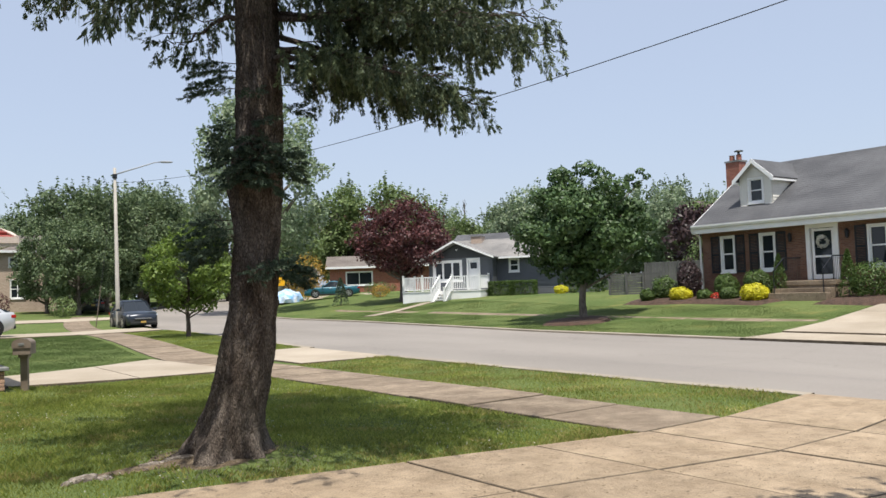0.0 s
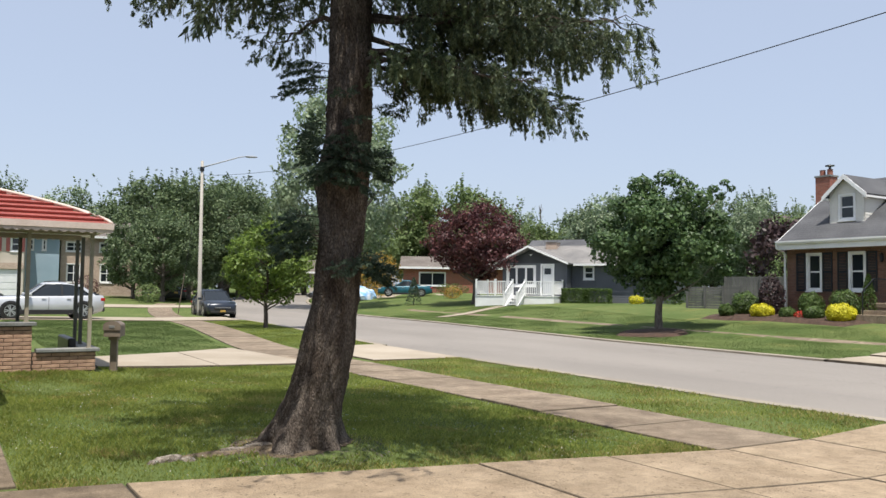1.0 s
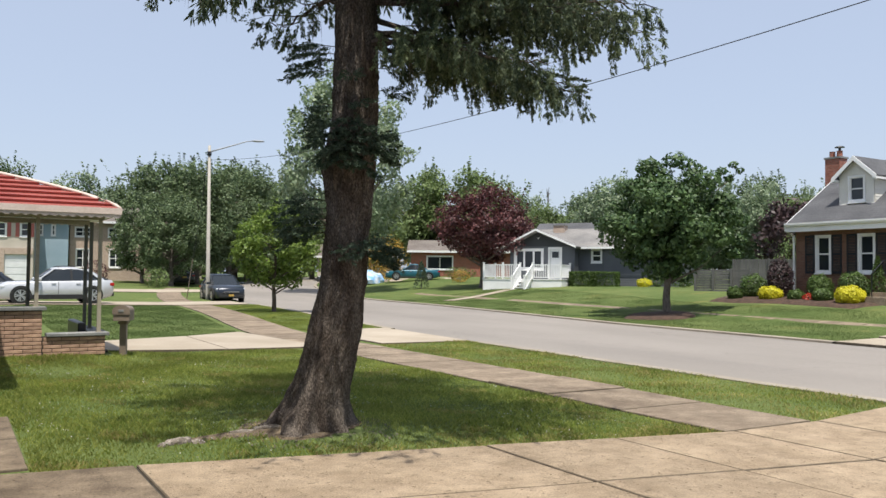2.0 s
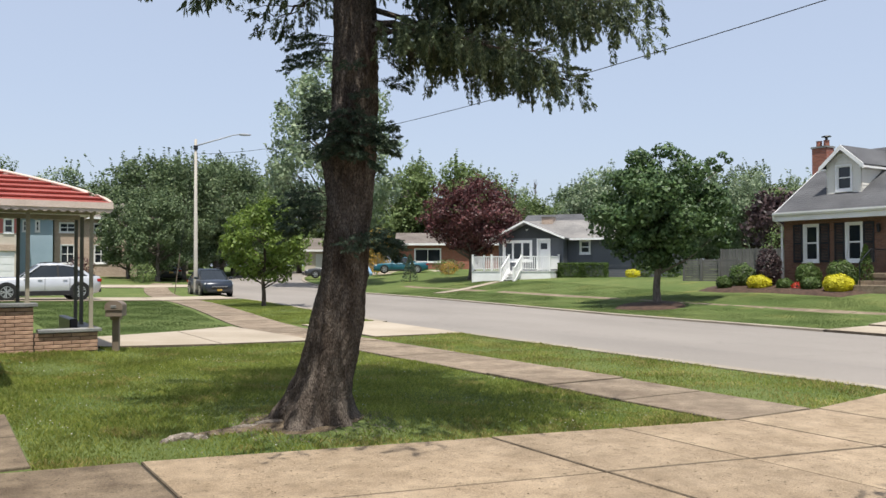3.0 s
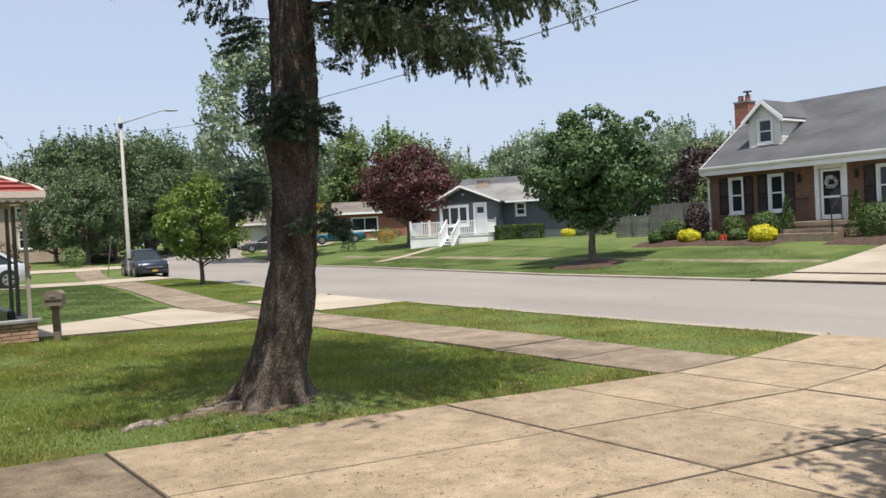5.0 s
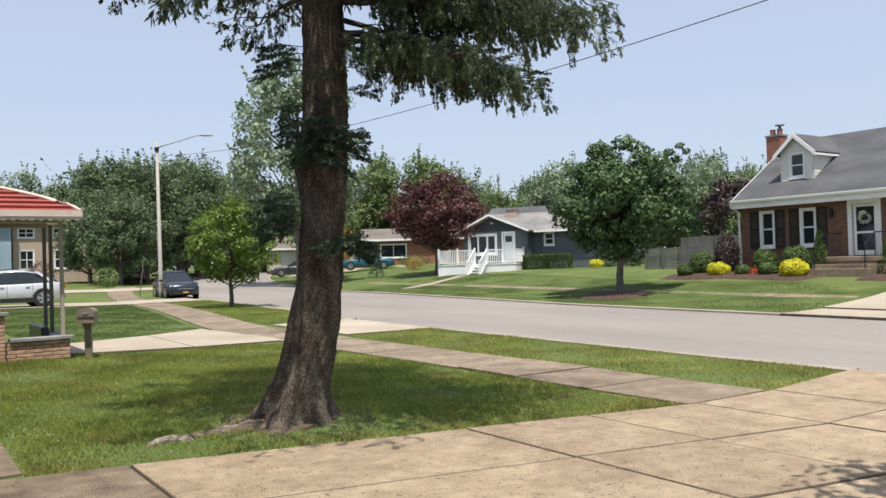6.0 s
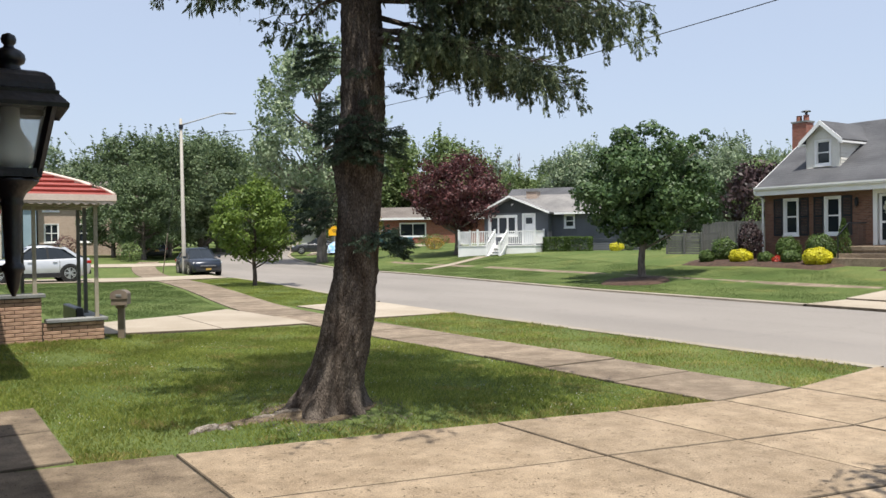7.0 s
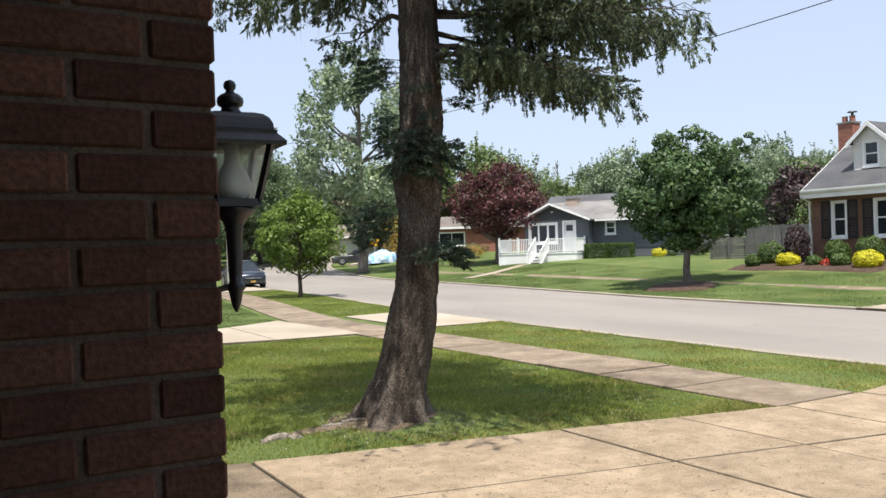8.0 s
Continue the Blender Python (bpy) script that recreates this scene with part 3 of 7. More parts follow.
    lay(nbr2, [[(x0, 40.4), (x0 + 3.1, 40.4), (x0 + 3.1, 44.6), (x0, 44.6)] for x0 in (-9.4, -6.28, -3.16, -0.04, 3.08, 6.2)], M_PALE, 0.04)
    lay(nbr2, [[(9.32, 40.2), (13.3, 41.0), (13.6, 45.2), (9.32, 44.6)]], M_PALE, 0.045)
    nbr3 = thing("driveway_third_neighbour", pose(0, 0, 0), "pale concrete driveway leading off the bend", "driveway", kind="structure")
    lay(nbr3, [[(x0, 56.5 + 0.2 * i), (x0 + 4, 56.7 + 0.2 * i), (x0 + 4, 61 + 0.2 * i), (x0, 60.8 + 0.2 * i)] for i, x0 in enumerate((-4, 0.02, 4.04, 8.06, 12.08))], M_PALE, 0.04)

    far_walk = thing("pavement_far", pose(0, 0, 0), "narrow pale concrete pavement across a lawn", "pavement", kind="structure")
    polys = []
    for i in range(34):
        y0 = -6 + 1.6 * i
        k0, k1 = float(kerb_x(y0)), float(kerb_x(y0 + 1.6))
        polys.append([(k0 + 12.86, y0 + g), (k0 + 13.44, y0 + g), (k1 + 13.44, y0 + 1.6 - g), (k1 + 12.86, y0 + 1.6 - g)])
    lay(far_walk, [p for p in polys if p[0][1] > 12.8 or p[0][1] < 4], M_WALK, 0.005)
    rdrive = thing("driveway_opposite", pose(0, 0, 0), "pale concrete driveway of the brick house", "driveway", kind="structure")
    lay(rdrive, [[(20.25, 4.6), (21.78, 6.0), (21.78, 12.75), (20.25, 13.1)]], M_PALE, 0.012)
    lay(rdrive, [[(x0, 5.8), (x0 + 2.2, 5.8), (x0 + 2.2, 12.75), (x0, 12.75)] for i, x0 in enumerate((21.8, 24.02, 26.24))], M_PALE, 0.05)
    path = thing("garden_path", pose(0, 0, 0), "narrow pale concrete path to a deck stair", "path", kind="structure")
    a, b = Vector((24.1, 38.9)), Vector((30.3, 41.7))
    n = Vector((-(b - a).y, (b - a).x)).normalized() * 0.4
    polys = []
    for i in range(8):
        p, q = a.lerp(b, i / 8), a.lerp(b, (i + 0.985) / 8)
        polys.append([tuple(p - n), tuple(q - n), tuple(q + n), tuple(p + n)])
    lay(path, polys, M_PALE, 0.03)
    cross = thing("cross_drive", pose(0, 0, 0), "concrete drive with parked cars beyond the bend", "driveway", kind="structure")
    lay(cross, [[(29.0, 66.5), (33.5, 64.5), (36.2, 69.5), (32, 72)], [(33.6, 64.4), (38.5, 60.5), (40.5, 64.5), (36.3, 69.4)]], M_PALE, 0.06)


build_ground()
build_road()
build_paving()


# ---- houses ----
def wall_panel(bm, length, z0, z1, thick, holes):
    """A wall along local x from 0 to length, y from 0 to thick, with rectangular openings (x0, x1, z0, z1)."""
    xs = sorted({0, length, *[h[0] for h in holes], *[h[1] for h in holes]})
    zs = sorted({z0, z1, *[h[2] for h in holes], *[h[3] for h in holes]})
    for xa, xb in zip(xs, xs[1:]):
        run = None
        for za, zb in zip(zs, zs[1:]):
            mx, mz = (xa + xb) / 2, (za + zb) / 2
            solid = not any(h[0] < mx < h[1] and h[2] < mz < h[3] for h in holes)
            if solid:
                run = (run[0], zb) if run else (za, zb)
            if run and (not solid or zb == zs[-1]):
                box(bm, xa, xb, 0, thick, run[0], run[1])
                run = None
    return bm


def window(parent, x0, x1, z0, z1, bars=((), (0.5,)), fw=0.06, depth=0.12, trim=M_WHITE, name="window", surround=0.07):
    """A window in a wall along local x whose outer face is y = 0: surround, sashes, panes behind, and a sill."""
    bm = bmesh.new()
    s = surround
    for d in ((x0 - s, x0, -0.03, depth, z0 - s, z1 + s), (x1, x1 + s, -0.03, depth, z0 - s, z1 + s), (x0, x1, -0.03, depth, z1, z1 + s), (x0, x1, -0.03, depth, z0 - s, z0)):
        box(bm, *d)
    w = part(name, bm, trim, parent)
    bm = bmesh.new()
    for d in ((x0, x0 + fw, 0.02, 0.07, z0, z1), (x1 - fw, x1, 0.02, 0.07, z0, z1), (x0 + fw, x1 - fw, 0.02, 0.07, z1 - fw, z1), (x0 + fw, x1 - fw, 0.02, 0.07, z0, z0 + fw)):
        box(bm, *d)
    for f in bars[0]:
        c = x0 + (x1 - x0) * f
        box(bm, c - fw / 2, c + fw / 2, 0.015, 0.065, z0 + fw, z1 - fw)
    for f in bars[1]:
        c = z0 + (z1 - z0) * f
        box(bm, x0 + fw, x1 - fw, 0.018, 0.068, c - fw / 2, c + fw / 2)
    part("frame", bm, trim, w)
    bpart("pane", (x0 + fw * 0.5, x1 - fw * 0.5, 0.072, 0.08, z0 + fw * 0.5, z1 - fw * 0.5), M_PANE, w, "dark reflecting glass")
    bpart("sill", (x0 - s - 0.03, x1 + s + 0.03, -0.08, -0.03, z0 - s - 0.05, z0 - s), trim, w)
    return w


def shutter(parent, x0, x1, z0, z1):
    bm = bmesh.new()
    box(bm, x0, x0 + 0.05, -0.04, -0.003, z0, z1)
    box(bm, x1 - 0.05, x1, -0.04, -0.003, z0, z1)
    for a, b in ((z0, z0 + 0.07), ((z0 + z1) / 2 - 0.04, (z0 + z1) / 2 + 0.04), (z1 - 0.07, z1)):
        box(bm, x0 + 0.05, x1 - 0.05, -0.04, -0.003, a, b)
    n = int((z1 - z0) / 0.06)
    for i in range(n):
        z = z0 + (z1 - z0) * (i + 0.5) / n
        box(bm, x0 + 0.05, x1 - 0.05, -0.026, -0.004, z - 0.018, z + 0.018)
    return part("shutter", bm, M_SHUTTER, parent, "black louvred shutter")


def roof_slab(bm, poly, thick=0.14):
    """A sloping roof plane through world-like points, with thickness."""
    vs = [Vector(p) for p in poly]
    n = (vs[1] - vs[0]).cross(vs[2] - vs[0]).normalized()
    if n.z < 0:
        n = -n
    top, low = [bm.verts.new(v) for v in vs], [bm.verts.new(v - n * thick) for v in vs]
    bm.faces.new(top)
    bm.faces.new(low[::-1])
    for i in range(len(vs)):
        j = (i + 1) % len(vs)
        bm.faces.new((top[i], low[i], low[j], top[j]))
    return bm


def shingle_rows(bm, p0, p1, up, rows, lift=0.006):
    """Courses of shingles as low steps from the eave p0-p1 up the slope."""
    p0, p1, up = Vector(p0), Vector(p1), Vector(up)
    n = (p1 - p0).cross(up).normalized()
    n = n if n.z > 0 else -n
    for i in range(rows):
        a, b = up * (i / rows), up * ((i + 1) / rows)
        q = [p0 + a + n * lift, p1 + a + n * lift, p1 + b + n * 0.002, p0 + b + n * 0.002]
        vs = [bm.verts.new(v) for v in q] + [bm.verts.new(p0 + a), bm.verts.new(p1 + a)]
        bm.faces.new(vs[:4])
        bm.faces.new((vs[0], vs[4], vs[5], vs[1]))
    return bm


def siding(bm, x0, x1, z0, z1, y=0.0, lap=0.18, clip=None):
    """Overlapping horizontal boards on the face y, outward is -y. clip(z) gives the ends at a height."""
    n = max(1, round((z1 - z0) / lap))
    for i in range(n):
        a, b = z0 + (z1 - z0) * i / n, z0 + (z1 - z0) * (i + 1) / n
        xa, xb = clip((a + b) / 2) if clip else (x0, x1)
        if xb - xa < 0.05:
            continue
        vs = [bm.verts.new(p) for p in ((xa, y - 0.03, a), (xb, y - 0.03, a), (xb, y - 0.012, b), (xa, y - 0.012, b), (xa, y, a), (xb, y, a), (xb, y, b), (xa, y, b))]
        for q in ((0, 1, 2, 3), (0, 4, 5, 1), (3, 2, 6, 7), (0, 3, 7, 4), (1, 5, 6, 2)):
            bm.faces.new([vs[k] for k in q])
    return bm


def build_brick_house():
    """Local x runs along the front (towards smaller world y), local y runs into the house."""
    O = (31.0, 21.75, 0.0)
    h = thing("brick_house", pose(*O, 0, 0, -90), "brown brick cottage with grey shingle roof and white dormers", "house")
    L, D, B, E, RZ, RY = 17.5, 8.4, 0.55, 3.5, 6.78, 4.2
    wins = [(0.91, 1.63), (2.77, 3.5), (7.2, 8.55), (12.2, 13.0), (14.8, 15.6)]
    holes = [(a, b, 1.74, 3.33) for a, b in wins] + [(4.92, 6.02, 1.32, 3.38)]
    wall = part("wall", wall_panel(bmesh.new(), L, B, E, 0.25, holes), M_BRICKFAR, h)
    for a, b in wins:
        w = window(h, a + 0.07, b - 0.07, 1.81, 3.26, ((0.5,), (0.5,)) if b - a > 1 else ((), (0.5,)))
        for c, d in ((a - 0.46, a - 0.03), (b + 0.03, b + 0.46)):
            shutter(h, c, d, 1.72, 3.33)
    bm = bmesh.new()
    box(bm, 0, 0.25, 0.25, D, B, E)
    box(bm, L - 0.25, L, 0.25, D, B, E)
    box(bm, 0.25, L - 0.25, D - 0.25, D, B, E)
    prism(bm, [(0.0, E), (D, E), (RY, RZ - 0.25)], 0.0, 0.25, "yz")
    prism(bm, [(0.0, E), (D, E), (RY, RZ - 0.25)], L - 0.25, L, "yz")
    part("wall", bm, M_BRICKFAR, h)
    # roof with a gutter and deep white frieze under the eave
    e0, ez, ov = -0.5, 3.83, 0.12
    bm = bmesh.new()
    roof_slab(bm, [(-ov, e0, ez), (L + ov, e0, ez), (L + ov, RY, RZ), (-ov, RY, RZ)])
    roof_slab(bm, [(-ov, D + 0.5, ez), (L + ov, D + 0.5, ez), (L + ov, RY + 0.002, RZ), (-ov, RY + 0.002, RZ)])
    r = part("roof", bm, M_SHINGLE, h)
    part("shingle_layer", shingle_rows(bmesh.new(), (-ov, e0, ez), (L + ov, e0, ez), (0, RY - e0, RZ - ez), 30), M_SHINGLE, r)
    bm = bmesh.new()
    box(bm, -ov, L + ov, e0 - 0.02, -0.001, 3.5, 3.56)
    box(bm, -ov + 0.02, L + ov, e0 - 0.03, e0 + 0.01, 3.48, 3.72)
    part("soffit", bm, M_WHITE, h, "white painted frieze and soffit")
    bm = bmesh.new()
    prism(bm, [(e0 - 0.15, 3.84), (e0 - 0.15, 3.78), (e0 - 0.11, 3.70), (e0 - 0.032, 3.70), (e0 - 0.032, 3.84), (e0 - 0.045, 3.84), (e0 - 0.045, 3.72), (e0 - 0.105, 3.72), (e0 - 0.13, 3.79), (e0 - 0.13, 3.84)], -ov, L + ov, "yz")
    tube(bm, [(-0.12, e0 - 0.08, 3.7), (-0.12, e0 - 0.06, 3.55), (-0.06, -0.07, 3.35), (-0.06, -0.07, 0.7)], [0.045] * 4, 6)
    part("gutter", bm, M_WHITE, h, "white gutter and downpipe")
    bm = bmesh.new()
    for y0, z0, y1, z1 in ((e0, ez, RY, RZ), (D + 0.5, ez, RY, RZ)):
        prism(bm, [(y0, z0 - 0.2), (y0, z0 + 0.015), (y1, z1 + 0.015), (y1, z1 - 0.2)], -ov - 0.03, -ov - 0.002, "yz")
    part("bargeboard", bm, M_WHITE, h)
    # chimney on the gable end
    c = part("chimney", box(bmesh.new(), -0.74, -0.02, 3.2, 3.78, 0.5, 6.97), M_BRICKRED, h, "red brick chimney")
    bm = bmesh.new()
    box(bm, -0.78, 0.02, 3.16, 3.82, 6.97, 7.05)
    part("crown", bm, M_STONE, c)
    for x in (-0.56, -0.2):
        part("flue_pot", lathe(bmesh.new(), [(0.13, 7.05), (0.12, 7.3), (0.14, 7.33), (0.1, 7.33), (0.1, 7.12)], 10, (x, 3.49, 0)), M_BRICKRED, c)
    bm = bmesh.new()
    lathe(bm, [(0.06, 7.32), (0.06, 7.46), (0.22, 7.48), (0.2, 7.52), (0.03, 7.56)], 10, (-0.2, 3.49, 0))
    part("flue_cap", bm, M_IRON, c)
    # two dormers
    for cx in (2.3, 9.7):
        d = part("dormer", bmesh.new(), M_VINYL, h, "white clapboard dormer with a gabled roof")
        w2, zb, ze, za, y0 = 0.75, 4.58, 5.82, 6.5, 0.72
        yb = lambda z: e0 + (z - ez) / ((RZ - ez) / (RY - e0))
        n = 9
        for sx, ox in ((cx - w2, -0.025), (cx + w2, 0.025)):
            part("cheek", prism(bmesh.new(), [(y0, zb), (yb(ze) + 0.1, ze), (y0, ze)], sx, sx - ox * 3.2, "yz"), M_VINYL, d)
            bm = bmesh.new()
            for i in range(n):
                a, b = zb + (ze - zb) * i / n, zb + (ze - zb) * (i + 1) / n
                q = [(sx + ox, y0, a), (sx + ox, yb(a), a), (sx + ox * 0.3, yb(b), b), (sx + ox * 0.3, y0, b)]
                bm.faces.new([bm.verts.new(p) for p in q])
                bm.faces.new([bm.verts.new(p) for p in (q[0], q[1], (sx, yb(a), a), (sx, y0, a))])
            part("cheek_siding", bm, M_VINYL, d)
        bm = bmesh.new()
        panel = wall_panel(bmesh.new(), 2 * w2, zb, ze, 0.1, [(0.43, 1.07, 4.72, 5.72)])
        ob = part("front", panel, M_VINYL, d)
        ob.matrix_basis = pose(cx - w2, y0, 0)
        bm = siding(bmesh.new(), 0.0, 0.34, zb, ze, 0, 0.12)
        siding(bm, 1.16, 1.5, zb, ze, 0, 0.12)
        siding(bm, 0, 1.5, ze, za - 0.08, 0, 0.12, lambda z: (0.75 - 0.75 * (za - z) / (za - ze), 0.75 + 0.75 * (za - z) / (za - ze)))
        prism(bm, [(0, ze), (1.5, ze), (0.75, za - 0.04)], 0.001, 0.1)
        ob = part("clapboard", bm, M_VINYL, d)
        ob.matrix_basis = pose(cx - w2, y0, 0)
        wd = window(d, cx - 0.3, cx + 0.3, 4.74, 5.7, ((), (0.5,)), 0.045)
        wd.matrix_basis = pose(0, y0, 0)
        bm = bmesh.new()
        ye, o = 3.95, 0.2
        for sg in (-1, 1):
            roof_slab(bm, [(cx + sg * (w2 + o), y0 - 0.22, ze - 0.12), (cx + sg * (w2 + o), yb(ze - 0.12), ze - 0.12), (cx, yb(za), za + 0.06), (cx, y0 - 0.22, za + 0.06)], 0.05)
        part("roof", bm, M_SHINGLE, d)
        bm = bmesh.new()
        for sg in (-1, 1):
            prism(bm, [(cx + sg * (w2 + o + 0.02), ze - 0.32), (cx + sg * (w2 + o + 0.02), ze - 0.115), (cx, za + 0.065), (cx, za - 0.13)], y0 - 0.26, y0 - 0.222)
            box(bm, *sorted((cx + sg * (w2 + o + 0.01), cx + sg * (w2 + 0.02))), y0 - 0.22, yb(ze - 0.2), ze - 0.27, ze - 0.19)
        part("bargeboard", bm, M_WHITE, d)
    # front door in a white surround, with a storm door and a wreath
    door = part("door", box(bmesh.new(), 5.02, 5.92, 0.08, 0.13, 1.34, 3.32), M_DOORW, h, "white storm door with a glazed panel")
    bm = bmesh.new()
    for d in ((4.82, 4.98, -0.06, 0.15, 1.32, 3.5), (5.96, 6.12, -0.06, 0.15, 1.32, 3.5), (4.98, 5.96, -0.06, 0.15, 3.34, 3.5)):
        box(bm, *d)
    part("door_frame", bm, M_WHITE, door)
    bm = bmesh.new()
    for d in ((5.02, 5.12, 0.03, 0.078, 1.34, 3.32), (5.82, 5.92, 0.03, 0.078, 1.34, 3.32), (5.12, 5.82, 0.03, 0.078, 3.22, 3.32), (5.12, 5.82, 0.03, 0.078, 1.34, 1.52), (5.12, 5.82, 0.03, 0.078, 2.18, 2.26)):
        box(bm, *d)
    part("storm_frame", bm, M_WHITE, door)
    bpart("pane", (5.12, 5.82, 0.05, 0.06, 1.52, 3.22), M_PANE, door, "dark reflecting glass")
    rng = np.random.default_rng(5)
    a = rng.uniform(0, math.tau, 260)
    rr = 0.2 + rng.normal(0, 0.035, 260)
    cs = np.stack([5.47 + np.cos(a) * rr, 0.0 + rng.normal(0, 0.015, 260), 2.8 + np.sin(a) * rr], 1)
    quads("wreath", leaves(rng, cs, 0.09), M_CLOVER, door)
    for x in (4.2, 6.5):
        bm = bmesh.new()
        lathe(bm, [(0.02, 2.86), (0.07, 2.9), (0.08, 3.12), (0.1, 3.14), (0.02, 3.24)], 8, (x, -0.13, 0))
        box(bm, x - 0.03, x + 0.03, -0.12, -0.002, 2.98, 3.05)
        part("wall_lamp", bm, M_IRON, h, "small black wall lantern")
    # stoop of two steps with iron handrails
    bm = bmesh.new()
    box(bm, 4.5, 6.6, -1.35, -0.01, 0.5, 1.12, 0.01)
    box(bm, 4.46, 6.64, -1.39, -0.005, 1.122, 1.3, 0.015)
    box(bm, 4.3, 6.6, -1.75, -1.4, 0.5, 1.02, 0.01)
    box(bm, 4.3, 6.6, -2.1, -1.76, 0.5, 0.86, 0.01)
    part("stoop", bm, M_WALK, h, "weathered stone stoop of two low steps")
    for x in (4.55, 6.5):
        bm = bmesh.new()
        tube(bm, [(x, -2.05, 0.7), (x, -2.05, 1.7)], [0.025] * 2, 6)
        tube(bm, [(x, -1.3, 1.28), (x, -1.3, 2.2)], [0.02] * 2, 6)
        tube(bm, [(x, -2.05, 1.7), (x, -1.3, 2.2), (x, -0.05, 2.2)], [0.025] * 3, 6)
        for i in range(9):
            y = -1.2 + 0.13 * i
            part("baluster", tube(bmesh.new(), [(x, y, 1.29), (x, y, 2.2)], [0.009] * 2, 4), M_IRON, h)
        part("handrail", bm, M_IRON, h, "black iron handrail")
    return h


build_brick_house()


def build_grey_house():
    """Local x along the front, y into the house, seen across the street on the bend."""
    ang = math.degrees(math.atan2(-0.836, 0.548))
    h = thing("grey_house", pose(30.09, 44.32, 0, 0, 0, ang), "slate grey bungalow with a gabled porch end and pale roof", "house")
    wy, E = 2.2, 3.5
    # gabled block and the long wing behind it
    holes = [(1.4, 3.45, 1.95, 3.36), (3.88, 4.66, 1.36, 3.4)]
    ob = part("wall", wall_panel(bmesh.new(), 4.5, 0.6, E, 0.2, [(a - 1.1, b - 1.1, c, d) for a, b, c, d in holes]), M_BLUEGREY, h)
    ob.matrix_basis = pose(1.1, wy, 0)
    part("siding", siding(bmesh.new(), 1.1, 1.3, 0.7, E, wy, 0.16), M_BLUEGREY, h)
    part("siding", siding(bmesh.new(), 4.8, 5.6, 0.7, E, wy, 0.16), M_BLUEGREY, h)
    bpart("wall", (5.4, 5.6, wy + 0.2, wy + 1.2, 0.6, E), M_BLUEGREY, h)
    bpart("wall", (1.1, 1.3, wy + 0.2, wy + 7.8, 0.6, E), M_BLUEGREY, h)
    wing_holes = [(0.8, 1.55, 2.42, 3.35)]
    ob = part("wall", wall_panel(bmesh.new(), 6.6, 0.6, E, 0.2, wing_holes), M_BLUEGREY, h)
    ob.matrix_basis = pose(5.6, wy + 1.0, 0)
    part("siding", siding(bmesh.new(), 5.62, 6.3, 0.7, E, wy + 1.0, 0.16), M_BLUEGREY, h)
    part("siding", siding(bmesh.new(), 7.3, 12.2, 0.7, E, wy + 1.0, 0.16), M_BLUEGREY, h)
    prism(bm := bmesh.new(), [(wy + 1.2, 0.6), (wy + 7.6, 0.6), (wy + 7.6, E), (wy + 4.4, 4.75), (wy + 1.2, E)], 12.0, 12.2, "yz")
    part("wall", bm, M_BLUEGREY, h)
    bpart("wall", (1.3, 12.0, wy + 7.8, wy + 8, 0.6, E), M_BLUEGREY, h)
    w = window(h, 6.5, 7.1, 2.5, 3.28, ((), (0.5,)))
    w.matrix_basis = pose(0, wy + 1.0, 0)
    w = window(h, 1.45, 3.4, 2.0, 3.3, ((0.33, 0.67), ()), 0.12)
    w.matrix_basis = pose(0, wy, 0)
    door = part("door", box(bmesh.new(), 3.92, 4.62, wy + 0.05, wy + 0.1, 1.36, 3.34), M_DOORW, h, "white panel door with a small window")
    bm = bmesh.new()
    for d in ((3.8, 3.91, wy - 0.04, wy + 0.14, 1.35, 3.45), (4.63, 4.74, wy - 0.04, wy + 0.14, 1.35, 3.45), (3.91, 4.63, wy - 0.04, wy + 0.14, 3.345, 3.45)):
        box(bm, *d)
    part("door_frame", bm, M_WHITE, door)
    bpart("pane", (4.05, 4.5, wy + 0.03, wy + 0.048, 2.75, 3.15), M_PANE, door)
    # gable wall, darker, with a small white ornament
    bm = bmesh.new()
    prism(bm, [(1.1, E), (5.6, E), (3.1, 4.42)], wy + 0.0, wy + 0.2)
    part("gable", bm, M_DARKGABLE, h, "dark gable panel")
    bm = bmesh.new()
    prism(bm, [(3.1, 3.98), (3.0, 4.11), (3.12, 4.07), (3.22, 4.13)], wy - 0.03, wy - 0.01)
    part("ornament", bm, M_WHITE, h)
    bm = bmesh.new()
    fy = wy - 0.65
    roof_slab(bm, [(0.7, fy, 3.45), (0.7, wy + 4.5, 3.45), (3.1, wy + 4.5, 4.62), (3.1, fy, 4.62)], 0.12)
    roof_slab(bm, [(5.85, fy, 3.48), (5.85, wy + 4.5, 3.48), (3.1, wy + 4.5, 4.62), (3.1, fy, 4.62)], 0.12)
    r1 = part("roof", bm, M_SHINGLE2, h)
    bm = bmesh.new()
    roof_slab(bm, [(0.72, wy + 0.45, 3.46), (12.6, wy + 0.45, 3.46), (12.6, wy + 4.4, 4.9), (0.72, wy + 4.4, 4.9)], 0.12)
    roof_slab(bm, [(0.72, wy + 8.5, 3.46), (12.6, wy + 8.5, 3.46), (12.6, wy + 4.4, 4.903), (0.72, wy + 4.4, 4.903)], 0.12)
    r2 = part("roof", bm, M_SHINGLE2, h)
    part("shingle_layer", shingle_rows(bmesh.new(), (6.0, wy + 0.45, 3.46), (12.6, wy + 0.45, 3.46), (0, 3.95, 1.44), 16), M_SHINGLE2, r2)
    bm = bmesh.new()
    prism(bm, [(0.68, 3.34), (0.68, 3.47), (3.1, 4.65), (5.87, 3.5), (5.87, 3.37), (3.1, 4.52)], fy - 0.03, fy - 0.002)
